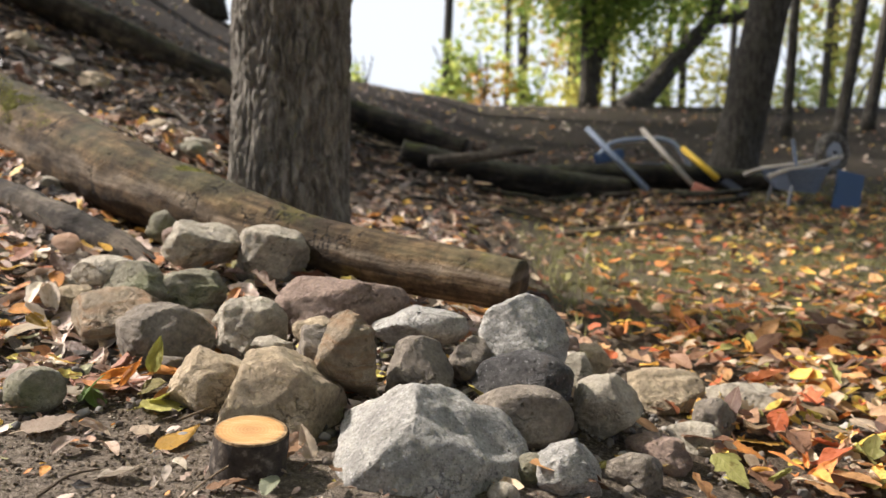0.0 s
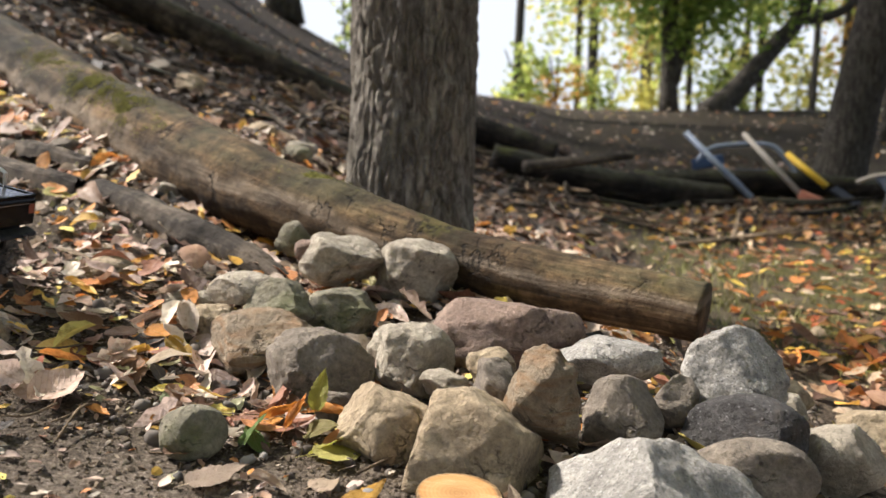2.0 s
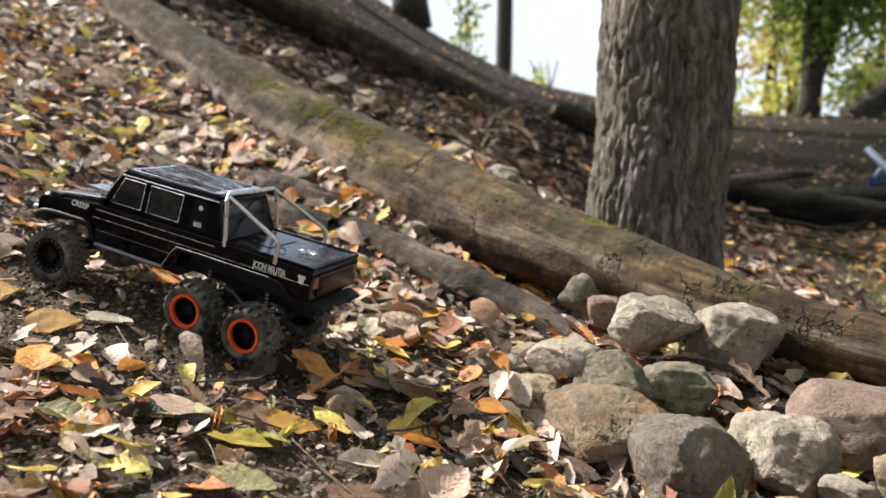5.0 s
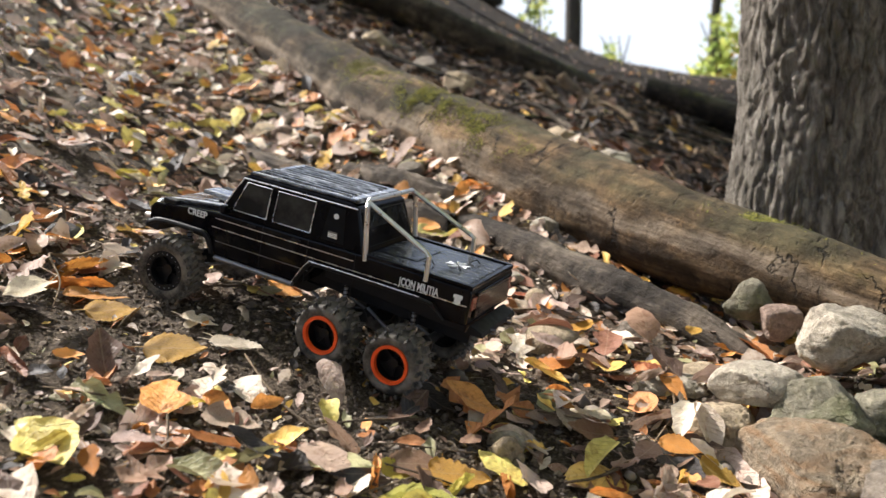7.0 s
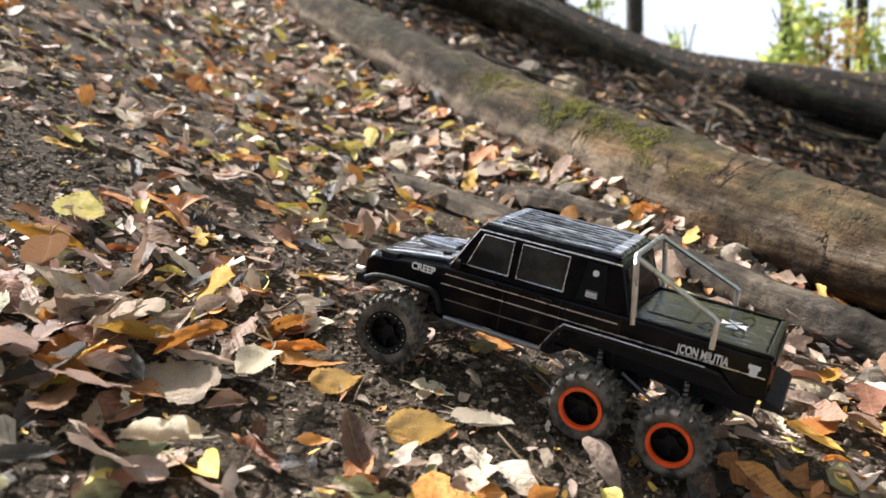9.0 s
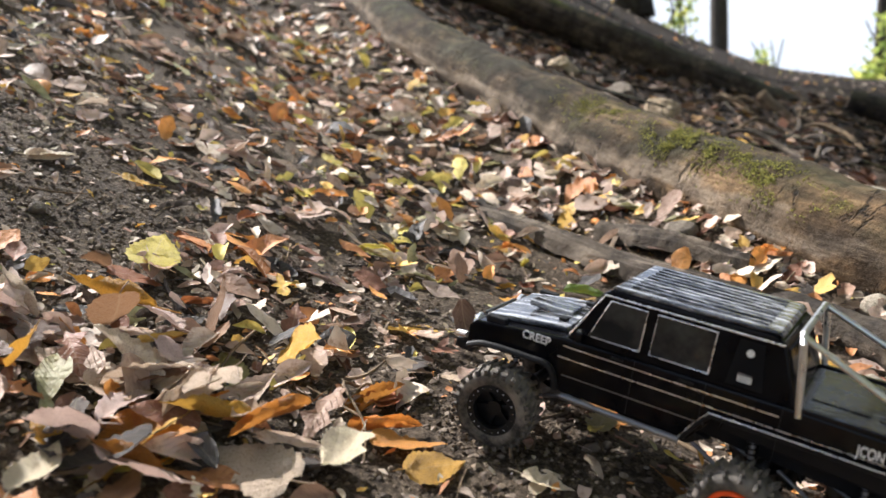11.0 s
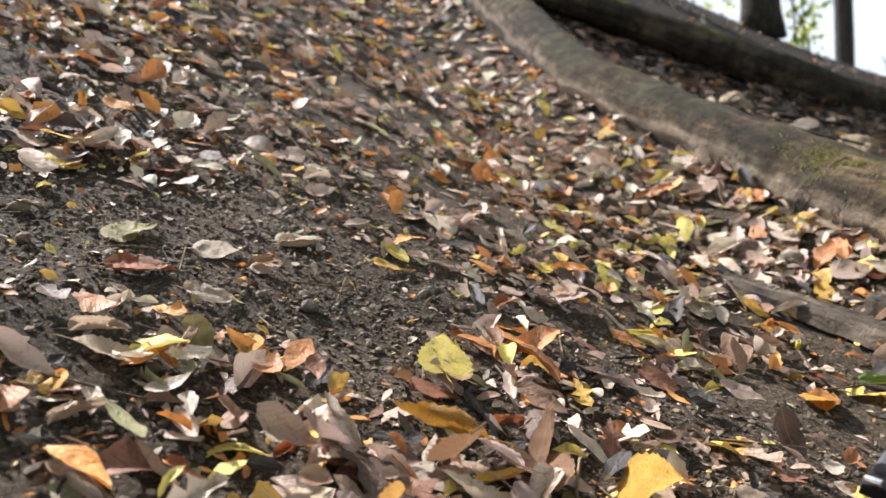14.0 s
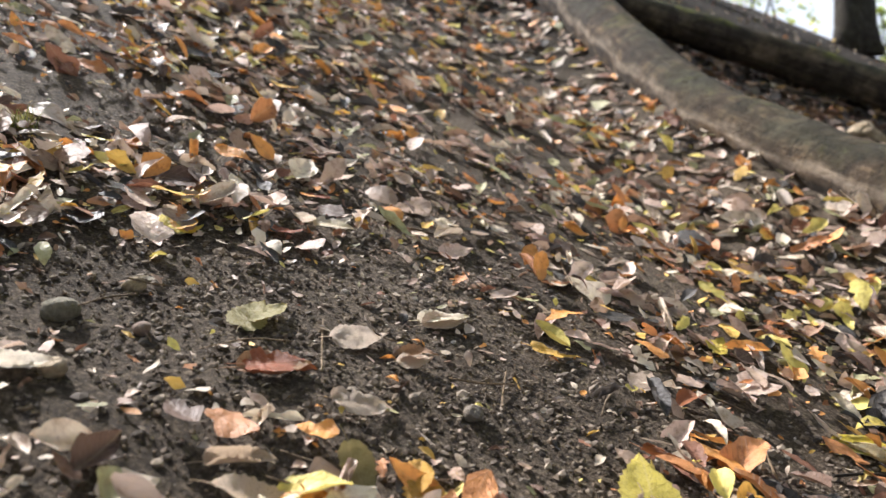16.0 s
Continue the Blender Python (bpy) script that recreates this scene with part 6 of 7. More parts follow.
scatter_leaves("upper_leaves", places(6500, -9.0, -3.4, 1.5, 8.5, above_log, 26), M_LEAF, "fallen leaves high on the bank beside the log", (0.06, 0.115), 0.22, 0.02, 8)
scatter_leaves("leaf_crumbs", places(12000, -4.6, 0.2, 0.75, 3.4, lambda x, y: 0.35 + 0.5 * max(0.0, cover(x, y)), 22), M_LEAF, "small broken leaf pieces on the soil", (0.010, 0.034), 0.35, 0.006, 4)
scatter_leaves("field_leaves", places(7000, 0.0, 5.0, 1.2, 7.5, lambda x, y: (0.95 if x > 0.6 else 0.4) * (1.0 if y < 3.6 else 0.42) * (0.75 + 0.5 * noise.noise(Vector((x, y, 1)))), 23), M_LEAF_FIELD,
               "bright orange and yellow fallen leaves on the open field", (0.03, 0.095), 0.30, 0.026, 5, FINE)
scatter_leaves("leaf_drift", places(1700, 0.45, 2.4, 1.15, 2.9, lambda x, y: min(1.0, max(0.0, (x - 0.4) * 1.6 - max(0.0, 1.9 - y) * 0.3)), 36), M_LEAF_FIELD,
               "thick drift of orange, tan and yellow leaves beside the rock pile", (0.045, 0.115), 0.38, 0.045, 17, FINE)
scatter_leaves("ground_leaves", places(6500, -9.0, 9.0, -6.0, 2.0, lambda x, y: 0.0 if (y > 0.7 and x < 0.2) or (y > 1.15 and x < 5.0) else (0.35 if -0.9 < x < 1.6 and y > 0.2 else 0.9), 27), M_LEAF,
               "brown and tan fallen leaves on the wood floor", (0.05, 0.115), 0.22, 0.012, 9)
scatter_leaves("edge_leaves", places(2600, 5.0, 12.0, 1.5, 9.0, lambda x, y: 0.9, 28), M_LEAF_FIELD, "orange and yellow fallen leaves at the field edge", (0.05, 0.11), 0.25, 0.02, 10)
# darker leaf colours that carry the shade lying behind the log
M_LEAF_SHADE = leaf_material("shade_leaf", [(0.0, (0.055, 0.034, 0.022)), (0.2, (0.12, 0.07, 0.042)), (0.36, (0.035, 0.024, 0.018)), (0.5, (0.20, 0.125, 0.08)), (0.64, (0.075, 0.048, 0.034)), (0.78, (0.28, 0.19, 0.12)), (0.88, (0.15, 0.06, 0.03)), (0.95, (0.36, 0.20, 0.06))], 0.1, 'CONSTANT')


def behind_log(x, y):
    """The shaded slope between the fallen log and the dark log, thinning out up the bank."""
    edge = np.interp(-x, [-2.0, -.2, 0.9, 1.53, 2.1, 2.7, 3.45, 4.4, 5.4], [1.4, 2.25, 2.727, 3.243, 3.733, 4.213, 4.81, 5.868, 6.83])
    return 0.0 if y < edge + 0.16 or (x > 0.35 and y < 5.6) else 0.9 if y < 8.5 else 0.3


scatter_leaves("damp_leaves", places(8500, -5.0, 2.6, 2.4, 11.0, behind_log, 34), M_LEAF_SHADE, "dark fallen leaves with the bank's shade put into their colour", (0.05, 0.115), 0.30, 0.03, 16)
scatter_leaves("bank_leaves", places(2000, -6.5, 7.0, 4.4, 16.0, lambda x, y: 0.8, 24), M_LEAF, "fallen leaves on the far bank", (0.06, 0.11), 0.25, 0.01, 6)


def pebbles():
    rng = random.Random(9)
    t = bmesh.new()
    bmesh.ops.create_icosphere(t, subdivisions=1, radius=1.0)
    base = np.array([v.co[:] for v in t.verts])
    fc = [tuple(v.index for v in f.verts) for f in t.faces]
    t.free()
    V, F, n = [], [], 0
    for _ in range(24000):
        x, y = rng.uniform(-4.0, 0.5), rng.uniform(0.75, 2.6)
        s = rng.uniform(0.0012, 0.0034) if rng.random() < 0.60 else rng.uniform(0.0036, 0.0085) if rng.random() < 0.93 else rng.uniform(0.008, 0.014)
        s *= 0.5 if x > -1.1 and y < 1.62 else 1.0
        p = base * np.array((s * rng.uniform(.8, 1.4), s, s * rng.uniform(.5, .9))) * (1 + np.array([[rng.uniform(-.2, .2)] for _ in base]))
        p = p @ turn_matrix(rng, 0.3).T + (x, y, ground(x, y) - s * 0.12)
        V.append(p)
        F += [tuple(n + i for i in f) for f in fc]
        n += len(base)
    m = Nodes("gravel", 0.9)
    m.color(m.ramp(m.node("ShaderNodeNewGeometry").outputs["Random Per Island"], [(0, (0.04, 0.03, 0.022)), (0.35, (0.16, 0.122, 0.088)), (0.6, (0.085, 0.064, 0.047)), (0.8, (0.26, 0.208, 0.155)), (0.94, (0.15, 0.118, 0.09)), (1, (0.48, 0.42, 0.35))]))
    ob = arrays_object("gravel", np.concatenate(V).tolist(), F, m.m, smooth=False)
    tagged(ob, "small gravel grains on the bare soil", "gravel", kind="stuff")


pebbles()


def soil_grains():
    """Loose brown crumbs of earth along the trodden strip."""
    rng = random.Random(29)
    base = np.array([(1, 0, 0), (-1, 0, 0), (0, 1, 0), (0, -1, 0), (0, 0, 0.8), (0, 0, -0.8)])
    fc = [(0, 2, 4), (2, 1, 4), (1, 3, 4), (3, 0, 4), (2, 0, 5), (1, 2, 5), (3, 1, 5), (0, 3, 5)]
    V, F, n = [], [], 0
    for _ in range(15000):
        x = rng.uniform(-3.6, -0.3)
        y = float(np.interp(-x, [0.3, 0.8, 1.4, 2.0, 2.6, 3.2, 4.0], [1.3, 1.5, 1.7, 1.85, 1.9, 1.95, 2.0])) + rng.gauss(0, 0.30)
        s = rng.uniform(0.0016, 0.0042) if rng.random() < 0.85 else rng.uniform(0.004, 0.008)
        p = base * np.array((s * rng.uniform(.7, 1.4), s, s)) * (1 + np.array([[rng.uniform(-.3, .3)] for _ in base]))
        p = p @ turn_matrix(rng, 0.6).T + (x, y, ground(x, y) + s * 0.25)
        V.append(p)
        F += [tuple(n + i for i in f) for f in fc]
        n += 6
    m = Nodes("earth_crumbs", 0.95, 0, 0.15)
    m.color(m.ramp(m.node("ShaderNodeNewGeometry").outputs["Random Per Island"], [(0, (0.035, 0.026, 0.018)), (0.4, (0.12, 0.092, 0.066)), (0.7, (0.20, 0.155, 0.11)), (0.9, (0.08, 0.06, 0.044)), (1, (0.36, 0.30, 0.23))]))
    tagged(arrays_object("earth_crumbs", np.concatenate(V).tolist(), F, m.m, smooth=False), "loose brown crumbs of earth on the trodden strip", "soil", kind="stuff")


soil_grains()


def rubble():
    """Broken crumbs of stone filling the gaps between the large stones."""
    rng = random.Random(19)
    shapes = []
    for k in range(8):
        t = bmesh.new()
        bmesh.ops.create_icosphere(t, subdivisions=2, radius=1.0)
        pts = []
        for v in t.verts:
            p = v.co * (1 + 0.35 * noise.noise(v.co * 1.4 + Vector((k * 7, 0, 0))) + 0.12 * noise.noise(v.co * 4 + Vector((k * 3, 5, 0))))
            pts.append((p.x, p.y, p.z * 0.7))
        shapes.append((np.array(pts), [tuple(v.index for v in f.verts) for f in t.faces]))
        t.free()
    V, F, n = [], [], 0
    for _ in range(1500):
        x, y = rng.gauss(-0.15, 0.5), rng.gauss(1.86, 0.2)
        s = rng.uniform(0.005, 0.011) * (1.9 if rng.random() < 0.12 else 1)
        b, fc = shapes[rng.randrange(8)]
        p = (b * s * np.array((rng.uniform(.8, 1.4), 1, 1))) @ turn_matrix(rng, 0.5).T + (x, y, ground(x, y) + s * 0.3)
        V.append(p)
        F += [tuple(n + i for i in f) for f in fc]
        n += len(b)
    m = Nodes("stone_crumbs", 0.9)
    m.color(m.ramp(m.node("ShaderNodeNewGeometry").outputs["Random Per Island"], [(0, (0.07, 0.055, 0.045)), (0.5, (0.16, 0.13, 0.10)), (0.8, (0.10, 0.09, 0.08)), (1, (0.32, 0.29, 0.25))]))
    tagged(arrays_object("stone_crumbs", np.concatenate(V).tolist(), F, m.m), "broken stone crumbs between the stones of the pile", "gravel", kind="stuff")


rubble()


# ---- foliage, shrubs and distant trees ----
def foliage_material(name, stops):
    n = Nodes(name, 0.6, 0, 0.25)
    isl = n.node("ShaderNodeNewGeometry").outputs["Random Per Island"]
    c = n.ramp(isl, stops)
    n.color(c)
    tr = n.node("ShaderNodeBsdfTranslucent")
    n.link(c, tr.inputs[0])
    ms = n.node("ShaderNodeMixShader")
    ms.inputs[0].default_value = 0.6
    n.link(n.b.outputs[0], ms.inputs[1])
    n.link(tr.outputs[0], ms.inputs[2])
    n.link(ms.outputs[0], n.t.nodes["Material Output"].inputs[0])
    return n.m


M_GREEN = foliage_material("green_willow_leaves", [(0, (0.10, 0.17, 0.03)), (0.5, (0.22, 0.31, 0.06)), (1, (0.38, 0.43, 0.10))])
M_YELLOW = foliage_material("yellow_leaves", [(0, (0.46, 0.46, 0.11)), (0.5, (0.66, 0.58, 0.16)), (0.8, (0.44, 0.50, 0.14)), (1, (0.70, 0.54, 0.14))])
M_AMBER = foliage_material("orange_leaves", [(0, (0.48, 0.26, 0.06)), (0.6, (0.56, 0.34, 0.09)), (1, (0.50, 0.42, 0.12))])
M_LIME = foliage_material("yellow_green_leaves", [(0, (0.26, 0.36, 0.09)), (0.5, (0.43, 0.50, 0.13)), (1, (0.62, 0.60, 0.17))])


def crown(e, blobs, n, size, material, seed, hang=0.0, label=""):
    """Many small leaves in uneven clumps inside ellipsoids (x, y, z, rx, ry, rz) round the tree's base."""
    rng = random.Random(seed)
    V, F = [], []
    tot = sum(b[3] * b[4] * b[5] for b in blobs)
    for bx, by, bz, rx, ry, rz in blobs:
        k = max(6, int(n * rx * ry * rz / tot))
        clumps = []
        for _ in range(max(4, k // 22)):
            d = Vector((rng.gauss(0, 1), rng.gauss(0, 1), rng.gauss(0, 1))).normalized() * rng.random() ** 0.5
            clumps.append((bx + d.x * rx, by + d.y * ry, bz + d.z * rz))
        for _ in range(k):
            cx, cy, cz = clumps[rng.randrange(len(clumps))]
            sp = min(rx, rz) * 0.22
            c = Vector((cx + rng.gauss(0, sp), cy + rng.gauss(0, sp), cz + rng.gauss(0, sp) * (1 + hang)))
            R = Euler((rng.uniform(0, 6.28), rng.uniform(0, 6.28), rng.uniform(0, 6.28))).to_matrix()
            s = size * rng.uniform(0.6, 1.3)
            o = len(V)
            for q in ((0, -0.5, 0), (0.3, 0, 0.08), (0, 0.5, 0), (-0.3, 0, 0.08)):
                V.append(c + R @ Vector(q) * s)
            F += [(o, o + 1, o + 2), (o, o + 2, o + 3)]
    ob = arrays_object("crown", V, F, material, smooth=False, parent=e)
    if label:
        ob["label"] = label


crown(T6, [(-0.7, 0, 3.1, 0.8, 0.8, 1.1), (0.5, 0.2, 2.6, 0.8, 0.8, 0.9), (1.6, 0.3, 2.9, 1.0, 0.9, 1.1), (2.6, 0.5, 3.3, 0.8, 0.8, 0.9), (0.2, 0, 1.5, 0.5, 0.5, 0.55), (0.4, -0.3, 2.3, 1.0, 0.6, 0.7), (-0.5, -0.2, 2.2, 0.5, 0.5, 0.7)], 11500, 0.12, M_GREEN, 31, 1.6, "hanging green willow leaves")
crown(T7, [(2.6, 1.0, 3.4, 1.2, 1.0, 0.9), (1.2, 0.6, 3.2, 0.9, 0.8, 0.9)], 1500, 0.13, M_GREEN, 32, 1.0)
crown(T4, [(0.4, 0, 8.5, 2.0, 1.5, 2.0), (0.2, 0, 5.9, 1.2, 1, 0.8)], 1000, 0.24, M_YELLOW, 33)
crown(T5, [(0.2, 0, 9.0, 2.6, 2, 4.5)], 2600, 0.40, M_YELLOW, 34)
crown(T3, [(0.5, 0, 12.5, 3.0, 2, 2.5)], 500, 0.34, M_LIME, 35)


def shrub(x, y, w, h, material, n, label, seed, size=0.24):
    e = empty("shrub", Matrix.Translation((x, y, ground(x, y) - 0.1)))
    rng = random.Random(seed)
    for k in range(4):
        p, q = curve_points([(0, 0, 0), (rng.uniform(-.2, .2) * w, 0, h * 0.5), (rng.uniform(-.4, .4) * w, rng.uniform(-.2, .2), h * 0.95)], [0.05, 0.035, 0.015], 8)
        v, f, u = tube_data(p, q, 6)
        arrays_object("stem", v, f, M_BARK_FAR, u, parent=e)
    crown(e, [(0, 0, h * 0.55, w * 0.5, w * 0.4, h * 0.42)], n, size, material, seed)
    tagged(e, label, "shrub", "shrubs beyond the bank")


for k, (sx, sy, sw, sh, sm, sn) in enumerate([(0.1, 24, 1.5, 2.9, M_LIME, 500), (1.3, 26.5, 1.6, 3.4, M_AMBER, 330), (2.6, 27, 1.8, 3.2, M_LIME, 420), (4.2, 25, 2.2, 4.2, M_YELLOW, 560), (6.2, 26, 2.6, 4.0, M_LIME, 600),
                                         (8.4, 25, 2.6, 3.6, M_YELLOW, 480), (10.8, 26, 2.8, 3.4, M_LIME, 480), (13.2, 27, 2.6, 3.8, M_YELLOW, 480), (-8.5, 27, 3.0, 4.5, M_LIME, 300), (-2.6, 27, 1.4, 2.6, M_LIME, 160), (-5.0, 26, 1.6, 3.2, M_LIME, 160)]):
    shrub(sx, sy, sw, sh, sm, sn, "yellow and green autumn shrub beyond the bank", 60 + k)

for k, (tx, ty, th, tr, ln) in enumerate([(4.6, 30, 16, .13, .3), (6.0, 33, 17, .16, -.3), (7.2, 28, 15, .12, .5), (8.6, 31, 16, .15, .2), (9.8, 27, 14, .12, .6), (11.4, 30, 16, .15, -.2), (12.6, 28, 15, .13, .4), (14.6, 31, 16, .16, .3), (2.2, 30, 15, .12, .2), (3.9, 27, 14, .09, .4), (5.2, 26, 15, .10, -.2), (8.0, 24, 14, .10, .3), (10.6, 24, 15, .12, .5), (13.6, 25, 15, .11, -.3)]):
    t = far_tree(tx, ty, th, tr, "slim distant tree with sparse yellow leaves", (ln, 0))
    crown(t, [(ln * 0.6, 0, th * 0.6, 1.9, 1.5, 2.6), (ln * 0.4, 0.2, 5.4, 1.7, 1.3, 1.7), (-0.5, -0.3, 3.6, 1.2, 1.0, 1.0)], 900, 0.25, (M_YELLOW, M_LIME, M_YELLOW, M_LIME, M_AMBER)[k % 5], 90 + k)

# crown set far off the trunk, out of view, to shade bank and field
crown(T2, [(-0.2, -6.1, 6.6, 3.4, 2.8, 1.5), (1.8, -5.0, 6.3, 2.0, 2.0, 1.0)], 7500, 0.19, M_LIME, 121)
# added tree out of view; its wide crown shades the far bank
T12 = far_tree(-6.8, 14.0, 7.5, 0.3, "unseen leafy tree added to shade the bank")
crown(T12, [(-2.4, -2.8, 4.9, 3.4, 3.0, 1.5), (0, 0, 5.2, 2.4, 2.6, 1.4), (3.2, 1.4, 5.4, 3.2, 2.6, 1.3)], 12500, 0.17, M_LIME, 123)
crown(T8, [(0.4, 0.6, 6.2, 2.4, 2.2, 1.3)], 900, 0.16, M_GREEN, 122)

# added trees behind and beside the view that hold back sky light
for k, (tx, ty, cx, cy, cz, cr) in enumerate([(2.6, -4.0, 0.2, 1.5, 7.6, 3.6), (-4.5, -5.0, 0.6, 1.0, 7.4, 3.4), (7.5, 0.5, -1.0, 0.4, 7.2, 3.2), (-0.5, -9.0, 0, 0, 6.0, 3.6), (8.0, -6.0, 0, 0, 5.5, 3.4), (-9.5, -3.5, 0, 0, 5.0, 2.6)]):
    t = far_tree(tx, ty, cz + 1.5, 0.24, "unseen leafy tree added to block sky light")
    crown(t, [(cx, cy, cz, cr, cr, 1.6), (cx * 0.5, cy * 0.5, cz - 1.6, cr * 0.6, cr * 0.6, 1.2)], 7500, 0.23, (M_LIME, M_YELLOW)[k % 2], 140 + k)

# two more unseen trees, their overhead crowns added to deepen the shadows
for k, (tx, ty, blobs) in enumerate([(6.8, 3.2, [(-4.8, 0.2, 8.0, 3.2, 3.4, 1.5), (-1.2, 1.0, 8.2, 3.0, 3.2, 1.5)]), (9.8, 7.6, [(-4.2, -0.8, 8.6, 3.2, 3.0, 1.5), (-7.2, 2.2, 8.8, 3.4, 3.0, 1.5)])]):
    t = far_tree(tx, ty, 9.5, 0.3, "unseen tree added to cut sky light with its spreading crown", limbs=[((0, 0, 6.2), (-3.6, 0.3, 7.8), 0.14)])
    crown(t, blobs, 11000, 0.22, (M_LIME, M_YELLOW)[k % 2], 160 + k)

# ---- brushwood and dead logs on the bank ----
log("dead_log", [(-0.35, 7.0, ground(-.35, 7.0) + .08), (0.5, 7.1, ground(.5, 7.1) + .10), (1.6, 7.4, ground(1.6, 7.4) + .06)], [0.13, 0.16, 0.10], M_LOGDARK, "black rotten log at the foot of the bank", 20, 30)
log("dead_log", [(0.9, 7.8, ground(.9, 7.8) + .1), (2.2, 7.9, ground(2.2, 7.9) + .12), (3.2, 8.0, ground(3.2, 8.0) + .06)], [0.12, 0.13, 0.08], M_LOGDARK, "dark rotten log at the foot of the bank", 20, 30)
log("dead_log", [(-1.2, 8.2, ground(-1.2, 8.2) + .08), (0.2, 8.0, ground(.2, 8.0) + .12)], [0.12, 0.14], M_LOGDARK, "dark log lying along the bank", 20, 20)
log("broken_branch", [(-0.1, 6.7, ground(-.1, 6.7) + .12), (0.75, 7.0, ground(.75, 7.0) + .42)], [0.05, 0.03], M_LOG2, "brown broken branch leaning on the dark log", 12, 16)
log("root_stump", [(-1.62, 6.95, ground(-1.62, 6.95) - .05), (-1.66, 6.9, 1.0), (-1.78, 6.85, 1.16)], [0.075, 0.055, 0.035], M_TWIG, "pale broken root stub on the bank", 16, 16, 0.25, 9)
log("bare_root", [(-1.62, 6.85, 1.0), (-1.45, 6.7, 0.78), (-1.32, 6.6, 0.62)], [0.035, 0.03, 0.02], M_TWIG, "pale bare root hanging down the bank", 10, 14)


def brushwood():
    rng = random.Random(77)
    for k in range(110):
        x, y = (rng.uniform(-2.6, 1.4), rng.uniform(5.2, 8.6)) if k < 70 else (rng.uniform(-3.4, -1.2), rng.uniform(4.9, 7.2)) if k < 88 else (rng.uniform(-0.6, 2.4), rng.uniform(6.8, 8.8))
        a, l = rng.gauss(0.1, 0.5 if k < 70 else 1.0), rng.uniform(0.3, 1.1)
        dx, dy = math.cos(a) * l / 2, math.sin(a) * l / 2
        g = [ground(x + k * dx, y + k * dy) for k in (-1, 0, 1)]
        r = rng.uniform(0.005, 0.020) * (1.7 if k >= 88 else 1.0)
        lift = rng.uniform(0.0, 0.10)
        pts = [(x - dx, y - dy, g[0] + r * 0.6), (x + rng.uniform(-.03, .03), y + rng.uniform(-.03, .03), max(g[1] + r * 0.6, (g[0] + g[2]) / 2 + lift * 0.5)), (x + dx, y + dy, g[2] + r * 0.5 + lift)]
        p, q = curve_points(pts, [r, r * 0.8, r * 0.35], 9)
        v, f, u = tube_data(p, q, 7, 0.1, 12)
        pale = rng.random() < (0.12 if k >= 70 else 0.3)
        tagged(arrays_object("branch", v, f, M_TWIG if pale else M_LOGDARK, u), "dry pale branch lying on the bank" if pale else "dark damp branch lying on the bank", "branch", "branches on the bank")
    for _ in range(46):
        x, y = rng.uniform(-2.3, 0.3), rng.uniform(5.0, 7.4)
        a, l = rng.uniform(0, 6.28), rng.uniform(0.18, 0.6)
        r = rng.uniform(0.006, 0.016)
        pts = []
        bend = rng.uniform(-0.5, 0.5) * l
        for j in range(5):
            f = j / 4 - 0.5
            px = x + math.cos(a) * l * f - math.sin(a) * bend * (1 - 4 * f * f) * 0.5
            py = y + math.sin(a) * l * f + math.cos(a) * bend * (1 - 4 * f * f) * 0.5
            pts.append((px, py, ground(px, py) + r * 0.6 + (1 - 4 * f * f) * rng.uniform(0.01, 0.09)))
        p, q = curve_points(pts, [r, r * 1.1, r, r * 0.8, r * 0.4], 14)
        v, f, u = tube_data(p, q, 7, 0.15, 14)
        pale = rng.random() < 0.3
        tagged(arrays_object("root", v, f, M_TWIG if pale else M_LOG2, u), "bare pale crooked root on the bank" if pale else "grey crooked root on the bank", "root", "roots on the bank")
    groups = []
    for _ in range(170):
        x, y = rng.uniform(-4.2, 0.0), rng.uniform(1.0, 3.6)
        a, l = rng.uniform(0, 6.28), rng.uniform(0.05, 0.22)
        pts = []
        for k in (-0.5, 0.0, 0.5):
            px, py = x + math.cos(a) * l * k, y + math.sin(a) * l * k + rng.uniform(-.01, .01)
            pts.append((px, py, ground(px, py) + rng.uniform(0.006, 0.03)))
        r = rng.uniform(0.0012, 0.003)
        p, q = curve_points(pts, [r, r, r * 0.6], 7)
        groups.append(tube_data(p, q, 5))
    v, f, u = join_data(groups)
    tagged(arrays_object("small_twigs", v, f, M_TWIG, u), "thin dry twigs among the fallen leaves", "twigs", kind="stuff")


brushwood()


def twig(points, r, label, material=M_TWIG):
    pts = [(x, y, ground(x, y) + h) for x, y, h in points]
    p, q = curve_points(pts, list(np.linspace(r, r * 0.45, len(pts))), 22)
    v, f, u = tube_data(p, q, 8, 0.18, 40)
    tagged(arrays_object("twig", v, f, material, u), label, "twig", "twigs on the bank")


twig([(-1.66, 2.10, .014), (-1.57, 2.04, .018), (-1.50, 2.00, .012), (-1.39, 1.98, .010)], 0.0045, "long thin pale twig on the bare soil")
twig([(-3.73, 2.33, .02), (-3.66, 2.32, .03), (-3.58, 2.30, .015)], 0.006, "short grey stick lying among leaves", M_LOG2)
twig([(-2.69, 2.40, .008), (-2.65, 2.46, .018), (-2.60, 2.50, .008)], 0.0025, "thin curved pale twig on the soil")
twig([(-2.13, 1.93, .01), (-2.11, 1.85, .05), (-2.05, 1.80, .03), (-2.02, 1.74, .012)], 0.003, "thin bent dry stalk standing among leaves")
twig([(-1.33, 2.98, .05), (-1.27, 3.02, .11), (-1.22, 3.04, .17)], 0.0035, "thin dry twig leaning on the fallen log")
